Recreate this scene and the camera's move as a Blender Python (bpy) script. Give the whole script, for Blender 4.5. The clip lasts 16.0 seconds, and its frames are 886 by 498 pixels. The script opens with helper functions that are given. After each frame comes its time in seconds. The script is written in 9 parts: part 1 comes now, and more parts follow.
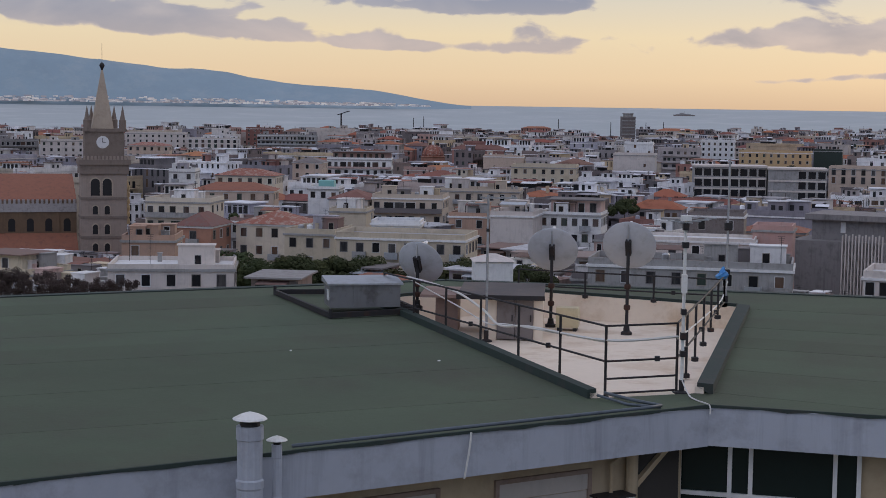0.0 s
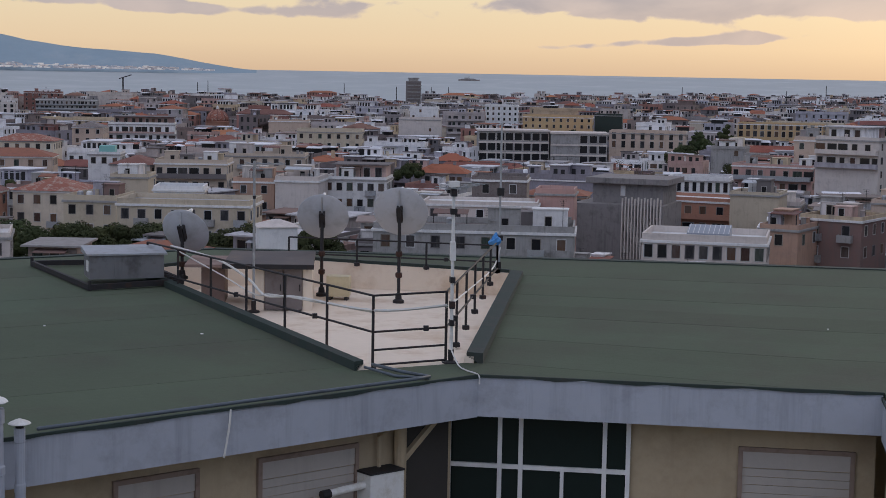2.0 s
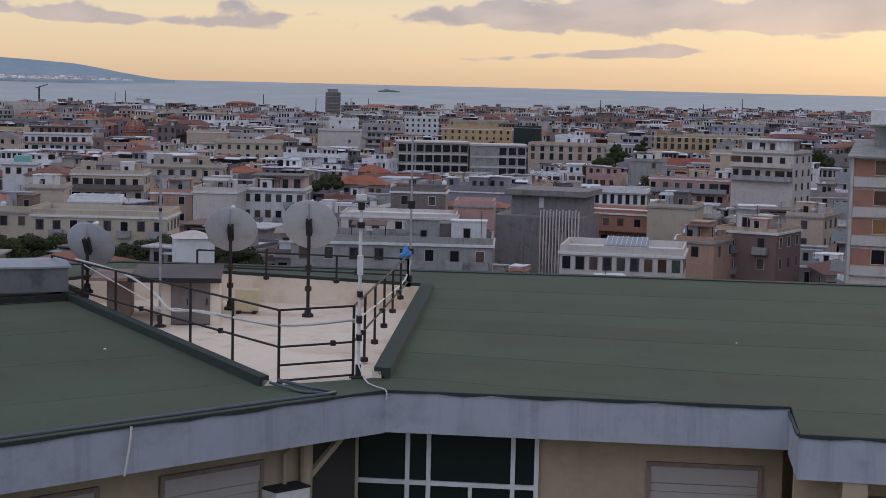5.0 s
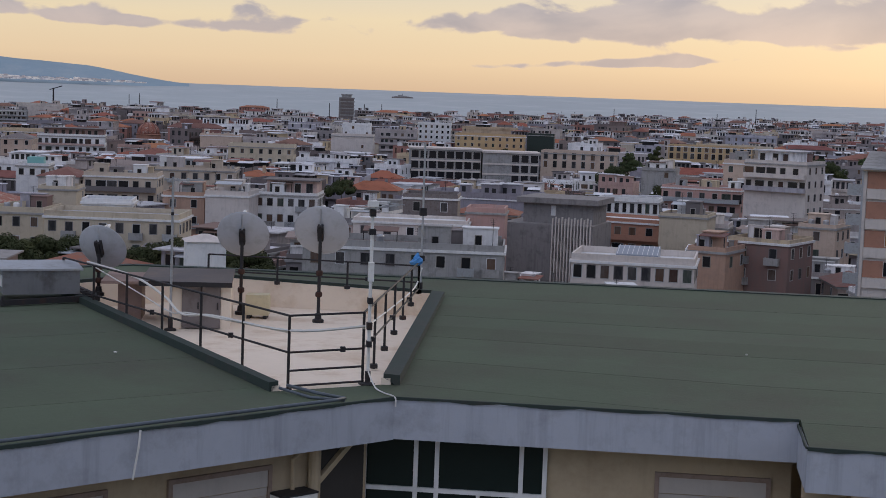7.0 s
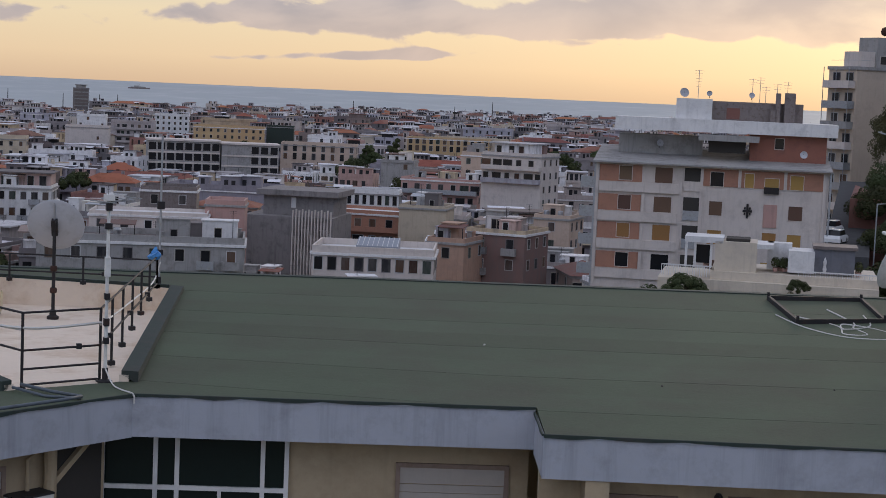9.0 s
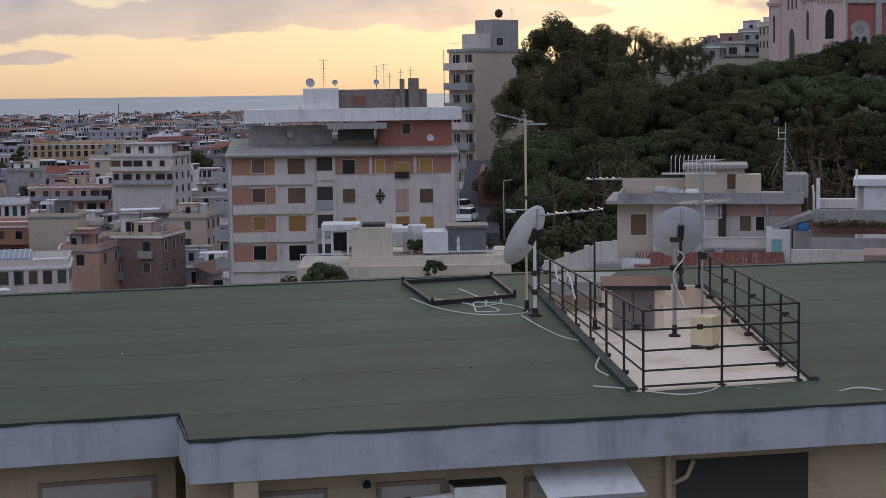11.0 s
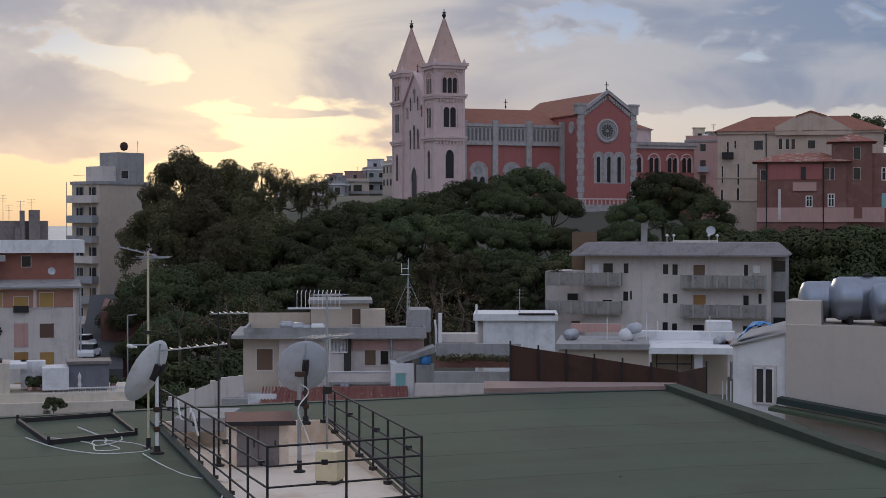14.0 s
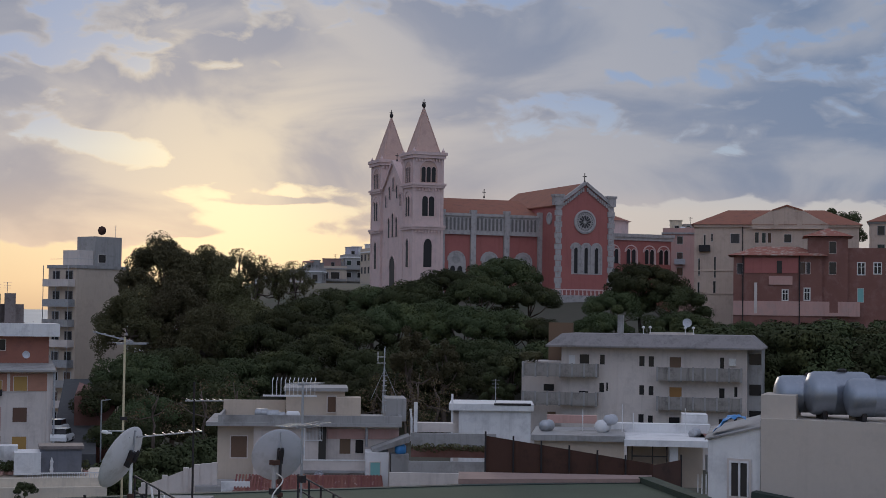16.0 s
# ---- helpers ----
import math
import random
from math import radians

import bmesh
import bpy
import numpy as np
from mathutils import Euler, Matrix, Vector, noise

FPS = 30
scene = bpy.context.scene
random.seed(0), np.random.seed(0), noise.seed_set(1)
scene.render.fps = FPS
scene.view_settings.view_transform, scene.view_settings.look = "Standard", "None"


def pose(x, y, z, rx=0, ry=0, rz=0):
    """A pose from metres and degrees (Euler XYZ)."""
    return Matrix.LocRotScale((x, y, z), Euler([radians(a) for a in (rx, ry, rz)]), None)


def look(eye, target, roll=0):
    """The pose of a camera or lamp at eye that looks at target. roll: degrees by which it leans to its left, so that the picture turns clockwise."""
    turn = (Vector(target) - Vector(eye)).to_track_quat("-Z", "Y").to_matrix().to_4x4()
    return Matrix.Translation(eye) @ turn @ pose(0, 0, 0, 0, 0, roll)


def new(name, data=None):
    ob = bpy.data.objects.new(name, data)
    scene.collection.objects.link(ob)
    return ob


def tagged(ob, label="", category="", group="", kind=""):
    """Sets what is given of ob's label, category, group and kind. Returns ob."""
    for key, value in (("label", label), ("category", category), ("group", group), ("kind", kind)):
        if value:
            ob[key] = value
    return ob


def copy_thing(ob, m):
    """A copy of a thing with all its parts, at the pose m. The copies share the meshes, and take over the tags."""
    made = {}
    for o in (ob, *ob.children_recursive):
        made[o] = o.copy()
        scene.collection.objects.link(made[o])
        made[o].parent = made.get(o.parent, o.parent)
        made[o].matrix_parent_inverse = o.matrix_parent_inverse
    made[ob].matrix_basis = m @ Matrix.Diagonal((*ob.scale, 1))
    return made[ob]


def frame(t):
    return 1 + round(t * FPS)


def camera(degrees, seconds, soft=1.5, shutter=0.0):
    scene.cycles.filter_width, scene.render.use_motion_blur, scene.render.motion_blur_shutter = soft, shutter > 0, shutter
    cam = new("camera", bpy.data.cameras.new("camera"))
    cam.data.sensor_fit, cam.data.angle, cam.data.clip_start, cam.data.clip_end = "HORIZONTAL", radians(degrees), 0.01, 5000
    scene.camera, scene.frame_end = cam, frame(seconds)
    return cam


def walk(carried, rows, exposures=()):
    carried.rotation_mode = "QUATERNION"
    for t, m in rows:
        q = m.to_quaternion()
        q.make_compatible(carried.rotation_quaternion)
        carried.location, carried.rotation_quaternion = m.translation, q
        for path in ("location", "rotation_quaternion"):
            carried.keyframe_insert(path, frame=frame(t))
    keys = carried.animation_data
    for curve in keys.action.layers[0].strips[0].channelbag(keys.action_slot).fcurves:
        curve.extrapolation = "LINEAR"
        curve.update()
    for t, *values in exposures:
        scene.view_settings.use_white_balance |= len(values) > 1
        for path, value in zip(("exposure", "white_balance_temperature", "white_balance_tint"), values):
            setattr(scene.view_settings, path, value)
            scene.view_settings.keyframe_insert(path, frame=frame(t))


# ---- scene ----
# World: metres, z up, the sea at z = 0, the camera at about (0, 0, EYE).
EYE = 58.0
cam = camera(30.0, 16.0, soft=0.85)


def aim(x, y, z, yaw, pitch, roll):
    return pose(x, y, EYE + z, 90 + pitch, 0, yaw) @ pose(0, 0, 0, 0, 0, roll)


# seconds, x, y, height from EYE, yaw, pitch, roll
PATH = (
    (0.0, -0.565, -0.872, -0.032, -0.000, -4.972, 0.835),
    (0.5, -0.535, -0.644, -0.014, -3.316, -4.485, 0.071),
    (1.0, -0.452, -0.448, -0.036, -4.970, -4.864, 0.606),
    (1.5, -0.314, -0.261, -0.036, -6.159, -5.174, 2.002),
    (2.0, -0.207, -0.109, -0.054, -7.409, -6.077, 1.016),
    (2.5, -0.144, -0.038, -0.042, -8.597, -6.095, -0.027),
    (3.0, -0.099, 0.009, -0.042, -9.965, -6.018, 0.796),
    (5.5, -0.007, 0.101, -0.035, -10.030, -5.565, 1.505),
    (6.0, -0.006, 0.125, -0.028, -9.642, -5.511, 1.870),
    (6.5, -0.003, 0.115, -0.029, -9.120, -5.463, 1.628),
    (7.0, -0.008, 0.066, -0.021, -9.789, -5.411, 2.074),
    (7.5, -0.013, 0.030, -0.019, -10.779, -5.383, 1.818),
    (8.0, 0.006, 0.016, -0.019, -12.799, -5.422, 1.643),
    (8.2, -0.008, 0.075, -0.027, -13.922, -5.394, 1.985),
    (10.3, 0.018, -0.063, 0.051, -25.204, -5.679, 0.725),
    (10.5, 0.058, -0.077, 0.048, -26.008, -5.745, 0.320),
    (11.0, 0.120, 0.068, 0.046, -31.299, -5.384, -0.748),
    (11.5, 0.164, 0.139, 0.037, -34.478, -4.429, -0.437),
    (12.0, 0.225, 0.208, 0.029, -37.384, -4.158, 0.115),
    (12.5, 0.284, 0.273, 0.022, -39.880, -3.361, 0.436),
    (13.0, 0.320, 0.286, 0.019, -41.845, -2.148, 0.318),
    (13.5, 0.280, 0.227, 0.025, -43.135, -1.438, 0.220),
    (14.0, 0.276, 0.210, 0.027, -44.219, -0.799, -0.003),
    (14.5, 0.254, 0.173, 0.031, -45.059, 0.286, 0.441),
    (15.0, 0.195, 0.125, 0.047, -45.448, 0.833, 0.291),
    (15.5, 0.171, 0.098, 0.039, -45.217, 1.657, 0.587),
    (16.0, 0.164, 0.093, 0.053, -44.985, 2.278, 0.778),
)
# the phone darkens its picture as it turns to the bright sky
walk(cam, [(t, aim(*p)) for t, *p in PATH], [(0.0, 0.0, 6150, 10), (8.0, 0.0, 6150, 10), (12.5, 0.0, 6130, 10), (14.5, -0.14, 5970, 9), (16.0, -0.28, 5900, 9)])

# ---------------------------------------------------------------- sky and sun
SUN_BEARING, SUN_HEIGHT = 36.0, 7.0      # degrees clockwise from +y, above the horizon
world = bpy.data.worlds.new("dusk_sky")
scene.world = world
world.use_nodes = True


class Nodes:
    """A short way to build a node tree."""

    def __init__(self, tree):
        self.t = tree
        tree.nodes.clear()

    def add(self, kind, inputs=(), **props):
        n = self.t.nodes.new(kind)
        for k, v in props.items():
            setattr(n, k, v)
        for k, v in dict(inputs).items():
            self.put(n.inputs[k], v)
        return n

    def put(self, socket, v):
        if isinstance(v, bpy.types.NodeSocket):
            self.t.links.new(v, socket)
        elif isinstance(v, bpy.types.Node):
            self.t.links.new(v.outputs[0], socket)
        else:
            socket.default_value = v

    def math(self, op, a, b=0.0, c=0.0, clamp=False):
        n = self.add("ShaderNodeMath", operation=op, use_clamp=clamp)
        for s, v in zip(n.inputs, (a, b, c)):
            self.put(s, v)
        return n.outputs[0]

    def mix(self, fac, a, b, blend="MIX"):
        n = self.add("ShaderNodeMix", data_type="RGBA", blend_type=blend)
        self.put(n.inputs[0], fac)
        self.put(n.inputs[6], a)
        self.put(n.inputs[7], b)
        return n.outputs[2]

    def ramp(self, fac, stops, mode="LINEAR"):
        n = self.add("ShaderNodeValToRGB")
        n.color_ramp.interpolation = mode
        e = n.color_ramp.elements
        while len(e) < len(stops):
            e.new(0.5)
        for el, (p, c) in zip(e, stops):
            el.position, el.color = p, (*c, 1) if len(c) == 3 else c
        self.put(n.inputs[0], fac)
        return n.outputs[0]

    def noise(self, vec, scale, detail=4.0, rough=0.55, lac=2.0, dist=0.0):
        n = self.add("ShaderNodeTexNoise", {"Scale": scale, "Detail": detail, "Roughness": rough, "Lacunarity": lac, "Distortion": dist})
        if vec is not None:
            self.put(n.inputs["Vector"], vec)
        return n.outputs[0]


def rgb(r, g, b):
    return (r, g, b, 1.0)


# cloud banks over the strait and the hill: bearing, height, half width, half depth (degrees), tilt, weight
BANKS = ((-10.5, 2.75, 6.5, 0.5, -0.06, 0.42), (1.5, 3.4, 3.5, 0.28, 0.0, 0.32), (15.2, 1.18, 6.0, 0.24, 0.055, 0.50), (19.0, 2.5, 14.0, 0.72, 0.03, 0.42), (-1.2, 2.05, 3.6, 0.26, -0.03, 0.33), (30.5, 3.5, 5.6, 1.25, -0.03, 0.30),
         (42.2, 3.05, 1.9, 0.65, 0.1, 0.26), (43.0, 5.0, 5.5, 0.75, -0.05, 0.28), (52.0, 4.7, 8.0, 0.65, 0.0, 0.22), (38.3, 3.3, 2.6, 0.7, 0.0, -0.20), (39.6, 3.85, 1.7, 0.15, 0.02, 0.32), (36.0, 2.7, 2.4, 0.18, 0.0, 0.26), (40.0, 7.0, 5.0, 0.9, 0.0, 0.30), (44.0, 9.2, 7.0, 1.0, 0.05, 0.18), (33.0, 5.7, 3.2, 0.5, -0.22, -0.22), (36.2, 4.75, 2.4, 0.3, 0.1, 0.16),
         (45.0, 6.5, 4.5, 0.5, 0.05, -0.12), (52.0, 3.2, 9.0, 0.6, 0.0, -0.20))


def build_sky():
    n = Nodes(world.node_tree)
    out = n.add("ShaderNodeOutputWorld")
    bg = n.add("ShaderNodeBackground", {"Strength": 1.0})
    n.put(out.inputs[0], bg)
    nishita = n.add("ShaderNodeTexSky", sky_type="NISHITA", sun_disc=False, sun_elevation=radians(SUN_HEIGHT),
                    sun_rotation=radians(SUN_BEARING), altitude=60.0, dust_density=2.0)
    pos = n.add("ShaderNodeTexCoord").outputs["Generated"]
    x, y, z = n.add("ShaderNodeSeparateXYZ", {0: pos}).outputs
    bear = n.math("MULTIPLY", n.math("ARCTAN2", x, y), 57.2958)
    high = n.math("MULTIPLY", n.math("ARCSINE", n.math("MAXIMUM", z, 0.0)), 57.2958)
    h12 = n.math("DIVIDE", high, 12.0, clamp=True)
    here = n.add("ShaderNodeCombineXYZ", {0: bear, 1: high}).outputs[0]
    # clear evening sky: yellow at the horizon, cream, then pale blue overhead
    sunny = n.ramp(h12, [(0.0, (0.72, 0.50, 0.32)), (0.08, (0.84, 0.62, 0.39)), (0.2, (0.86, 0.69, 0.45)), (0.32, (0.70, 0.64, 0.53)), (0.40, (0.46, 0.51, 0.58)), (0.46, (0.46, 0.55, 0.64)), (0.58, (0.25, 0.37, 0.59)), (1.0, (0.22, 0.34, 0.56))])
    away = n.ramp(h12, [(0.0, (0.60, 0.50, 0.44)), (0.3, (0.62, 0.57, 0.54)), (0.45, (0.42, 0.50, 0.60)), (0.62, (0.28, 0.39, 0.58)), (1.0, (0.24, 0.35, 0.55))])
    side = n.ramp(n.math("DIVIDE", bear, 90.0, clamp=True), [(0.46, (0, 0, 0)), (0.54, (1, 1, 1))])
    clear = n.mix(side, sunny, away)
    # nearness to the sun
    el = radians(SUN_HEIGHT - 2.6)
    sb = radians(SUN_BEARING + 1.5)
    dot = n.add("ShaderNodeVectorMath", {0: pos, 1: (math.sin(sb) * math.cos(el), math.cos(sb) * math.cos(el), math.sin(el))}, operation="DOT_PRODUCT").outputs["Value"]
    toward = n.math("MAXIMUM", dot, 0.0)
    glow = n.math("POWER", toward, 380.0)
    clear = n.mix(n.math("MULTIPLY", glow, 0.85), clear, rgb(1.15, 0.97, 0.60))
    # clouds, drawn out along the horizon
    flat = n.add("ShaderNodeMapping", {0: here, "Scale": (0.48, 1.0, 1.0), "Location": (1.3, 4.1, 0.0)}).outputs[0]
    big = n.noise(flat, 0.5, 3.0, 0.5, dist=0.4)
    fine = n.noise(flat, 1.2, 8.0, 0.52, dist=0.4)
    body = n.math("ADD", n.math("MULTIPLY", big, 0.5), n.math("MULTIPLY", fine, 0.5))
    bias = n.math("SUBTRACT", n.ramp(h12, [(0.0, (0.0,) * 3), (0.12, (0.10,) * 3), (0.2, (0.24,) * 3), (0.36, (0.46,) * 3), (0.52, (0.52,) * 3), (0.75, (0.48,) * 3), (1.0, (0.46,) * 3)]), 0.40)
    dens = n.math("ADD", body, bias)
    for b0, e0, wb, we, tilt, amp in BANKS:
        u = n.math("SUBTRACT", bear, b0)
        v = n.math("SUBTRACT", n.math("SUBTRACT", high, e0), n.math("MULTIPLY", u, tilt))
        u, v = n.math("DIVIDE", u, wb), n.math("DIVIDE", v, we)
        r2 = n.math("ADD", n.math("MULTIPLY", u, u), n.math("MULTIPLY", v, v))
        dens = n.math("MULTIPLY_ADD", n.math("POWER", 0.3679, r2), amp, dens)
    cover = n.ramp(dens, [(0.495, (0, 0, 0)), (0.575, (0.96,) * 3)], "EASE")
    shade = n.ramp(n.noise(n.add("ShaderNodeMapping", {0: flat, "Location": (13.1, 7.7, 0.6)}).outputs[0], 0.30, 8.0, 0.5, dist=0.6), [(0.38, (0, 0, 0)), (0.64, (1, 1, 1))], "EASE")
    edge = n.ramp(dens, [(0.50, (1, 1, 1)), (0.62, (0, 0, 0))])
    light = n.math("MAXIMUM", n.math("MULTIPLY", shade, 0.9), n.math("MULTIPLY", edge, 0.8))
    warm = n.ramp(h12, [(0.16, (1, 1, 1)), (0.37, (0, 0, 0))])
    pale = n.mix(warm, rgb(0.40, 0.415, 0.475), rgb(0.66, 0.53, 0.47))
    dark = n.mix(warm, rgb(0.165, 0.235, 0.37), rgb(0.46, 0.40, 0.395))
    cloud = n.mix(light, dark, pale)
    rim = n.math("MULTIPLY", n.math("POWER", toward, 220.0), n.math("MAXIMUM", edge, n.math("MULTIPLY", shade, 0.35)))
    cloud = n.mix(rim, cloud, rgb(1.2, 0.95, 0.56))
    sky = n.mix(cover, clear, cloud)
    sky = n.mix(0.06, sky, n.mix(1.0, nishita.outputs[0], rgb(0.1, 0.1, 0.1), "MULTIPLY"))
    # the sky overhead is one even sheet, brighter than the low bank of cloud
    sky = n.mix(n.ramp(n.math("DIVIDE", high, 90.0), [(0.16, (0, 0, 0)), (0.32, (1, 1, 1))]), sky, rgb(*OVERHEAD))
    # the eastern sky faces the sunset and is brighter
    east = n.math("MULTIPLY_ADD", n.math("POWER", n.math("MAXIMUM", n.math("MULTIPLY", dot, -1.0), 0.0), 0.8), 0.62, 1.0)
    sky = n.mix(1.0, sky, n.add("ShaderNodeCombineXYZ", {0: east, 1: east, 2: east}).outputs[0], "MULTIPLY")
    below = n.math("LESS_THAN", z, -0.004)
    sky = n.mix(below, sky, rgb(0.25, 0.27, 0.31))
    n.put(bg.inputs[0], sky)


OVERHEAD = (0.515, 0.525, 0.625)
build_sky()
sun = new("sun", bpy.data.lights.new("sun", "SUN"))
sun.data.energy, sun.data.angle, sun.data.color = 0.5, radians(12), (1.0, 0.80, 0.58)
far = 1000.0
sun.matrix_world = look((far * math.sin(radians(SUN_BEARING)), far * math.cos(radians(SUN_BEARING)), far * math.tan(radians(SUN_HEIGHT + 4))), (0, 0, 0))

# ---------------------------------------------------------------- materials
def surface(name, colour, rough=0.8, grain=0.0, spread=0.12, stain=None, stain_scale=0.3, stain_at=(0.5, 0.7), metal=0.0, bump=0.15, scale=6.0,
            streaks=0.0, by_object=0.0, by_island=0.0, spec=0.4):
    """A worn surface: two scales of noise on the base colour, stains of another colour, rain streaks, fine relief."""
    m = bpy.data.materials.new(name)
    m.use_nodes = True
    n = Nodes(m.node_tree)
    out = n.add("ShaderNodeOutputMaterial")
    bsdf = n.add("ShaderNodeBsdfPrincipled", {"Roughness": rough, "Metallic": metal, "Specular IOR Level": spec})
    n.put(out.inputs[0], bsdf)
    pos = n.add("ShaderNodeNewGeometry").outputs["Position"]
    coarse = n.noise(pos, stain_scale, 4.0, 0.6)
    fine = n.noise(pos, scale, 5.0, 0.65)
    col = n.mix(coarse, rgb(*[c * (1 - spread) for c in colour]), rgb(*[min(1, c * (1 + spread)) for c in colour]))
    if stain:
        col = n.mix(n.ramp(n.noise(pos, stain_scale * 1.7, 6.0, 0.7), [(stain_at[0], (0, 0, 0)), (stain_at[1], (1, 1, 1))]), col, rgb(*stain))
    if streaks:
        sq = n.add("ShaderNodeMapping", {0: pos, "Scale": (2.2, 2.2, 0.16)})
        mask = n.ramp(n.noise(sq.outputs[0], 1.0, 5.0, 0.7), [(0.52, (0, 0, 0)), (0.72, (streaks,) * 3)])
        col = n.mix(mask, col, rgb(*[c * 0.45 for c in colour]))
    col = n.mix(n.math("MULTIPLY", n.math("SUBTRACT", fine, 0.35), 0.5, clamp=True), col, rgb(*[c * 0.72 for c in colour]))
    if by_object or by_island:
        rnd = n.add("ShaderNodeObjectInfo").outputs["Random"] if by_object else n.add("ShaderNodeNewGeometry").outputs["Random Per Island"]
        k = by_object or by_island
        hsv = n.add("ShaderNodeHueSaturation", {"Hue": n.math("MULTIPLY_ADD", rnd, k * 0.08, 0.5 - k * 0.04),
                                                "Value": n.math("MULTIPLY_ADD", rnd, k, 1.0 - k / 2), "Color": col})
        col = hsv.outputs[0]
    n.put(bsdf.inputs["Base Color"], col)
    if bump:
        b = n.add("ShaderNodeBump", {"Strength": bump, "Distance": 0.02, "Height": fine})
        n.put(bsdf.inputs["Normal"], b)
    return m


# ---------------------------------------------------------------- mesh helpers
class Shape:
    """Gathers boxes, prisms, tubes and turned forms into one mesh."""

    def __init__(self):
        self.v, self.f, self.mi = [], [], []
        self.m, self.k = Matrix(), 0

    def add(self, verts, faces):
        o = len(self.v)
        self.v += [tuple(self.m @ Vector(p)) for p in verts]
        self.f += [tuple(o + i for i in f) for f in faces]
        self.mi += [self.k] * len(faces)
        return self

    def box(self, x0, x1, y0, y1, z0, z1):
        return self.add([(x0, y0, z0), (x1, y0, z0), (x1, y1, z0), (x0, y1, z0), (x0, y0, z1), (x1, y0, z1), (x1, y1, z1), (x0, y1, z1)],
                        [(0, 3, 2, 1), (4, 5, 6, 7), (0, 1, 5, 4), (1, 2, 6, 5), (2, 3, 7, 6), (3, 0, 4, 7)])

    def prism(self, ring, z0, z1):
        """A plan polygon (anticlockwise) between two heights; z0, z1 may be lists."""
        k = len(ring)
        a = z0 if isinstance(z0, (list, tuple)) else [z0] * k
        b = z1 if isinstance(z1, (list, tuple)) else [z1] * k
        v = [(p[0], p[1], h) for p, h in zip(ring, a)] + [(p[0], p[1], h) for p, h in zip(ring, b)]
        return self.add(v, [tuple(range(k - 1, -1, -1)), tuple(range(k, 2 * k))] + [(i, (i + 1) % k, k + (i + 1) % k, k + i) for i in range(k)])

    def wallform(self, outline, y0, y1):
        """An upright outline in x, z (anticlockwise) given thickness from y0 to y1."""
        k = len(outline)
        v = [(p[0], y0, p[1]) for p in outline] + [(p[0], y1, p[1]) for p in outline]
        return self.add(v, [tuple(range(k)), tuple(range(2 * k - 1, k - 1, -1))] + [(i, k + i, k + (i + 1) % k, (i + 1) % k) for i in range(k)])

    def turned(self, profile, n=16, at=(0, 0, 0), phase=0.0):
        """Radii and heights (bottom to top) turned round z."""
        v, f = [], []
        for r, z in profile:
            v += [(at[0] + r * math.cos(2 * math.pi * i / n + phase), at[1] + r * math.sin(2 * math.pi * i / n + phase), at[2] + z) for i in range(n)]
        for j in range(len(profile) - 1):
            f += [(j * n + i, j * n + (i + 1) % n, (j + 1) * n + (i + 1) % n, (j + 1) * n + i) for i in range(n)]
        f += [tuple(range(n - 1, -1, -1)), tuple(range((len(profile) - 1) * n, len(profile) * n))]
        return self.add(v, f)

    def tube(self, a, b, r, n=6, r2=None):
        """A round bar from a to b."""
        a, b = Vector(a), Vector(b)
        q = (b - a).to_track_quat("Z", "Y")
        h, r2 = (b - a).length, r if r2 is None else r2
        ring = [(math.cos(2 * math.pi * i / n), math.sin(2 * math.pi * i / n)) for i in range(n)]
        v = [tuple(a + q @ Vector((r * c, r * s, 0))) for c, s in ring] + [tuple(a + q @ Vector((r2 * c, r2 * s, h))) for c, s in ring]
        return self.add(v, [tuple(range(n - 1, -1, -1)), tuple(range(n, 2 * n))] + [(i, (i + 1) % n, n + (i + 1) % n, n + i) for i in range(n)])

    def bar(self, a, b, w, h):
        """A flat bar from a to b, w wide and h high."""
        a, b = Vector(a), Vector(b)
        d = (b - a).normalized()
        s = d.cross(Vector((0, 0, 1)))
        s = (s.normalized() if s.length > 1e-4 else Vector((1, 0, 0))) * w / 2
        u = s.cross(d).normalized() * h / 2
        v = [tuple(p + q) for p in (a, b) for q in (-s - u, s - u, s + u, -s + u)]
        return self.add(v, [(0, 3, 2, 1), (4, 5, 6, 7), (0, 1, 5, 4), (1, 2, 6, 5), (2, 3, 7, 6), (3, 0, 4, 7)])

    def path(self, pts, r, n=6):
        """A bent tube through points, in one piece."""
        p = [Vector(q) for q in pts]
        v, f = [], []
        for i, c in enumerate(p):
            d = (p[min(i + 1, len(p) - 1)] - p[max(i - 1, 0)]).normalized()
            a = d.cross(Vector((0, 0, 1)))
            a = a.normalized() if a.length > 0.05 else Vector((1, 0, 0))
            b = d.cross(a)
            rr = r[i] if isinstance(r, (list, tuple)) else r
            v += [tuple(c + (a * math.cos(2 * math.pi * k / n) + b * math.sin(2 * math.pi * k / n)) * rr) for k in range(n)]
        for j in range(len(p) - 1):
            f += [(j * n + i, j * n + (i + 1) % n, (j + 1) * n + (i + 1) % n, (j + 1) * n + i) for i in range(n)]
        f += [tuple(range(n - 1, -1, -1)), tuple(range((len(p) - 1) * n, len(p) * n))]
        return self.add(v, f)

    def mesh(self, name, *mats, smooth=False):
        me = bpy.data.meshes.new(name)
        me.from_pydata(self.v, [], self.f)
        for m in mats:
            me.materials.append(m)
        if len(mats) > 1:
            me.polygons.foreach_set("material_index", self.mi)
        if smooth:
            me.shade_smooth()
        me.update()
        return me


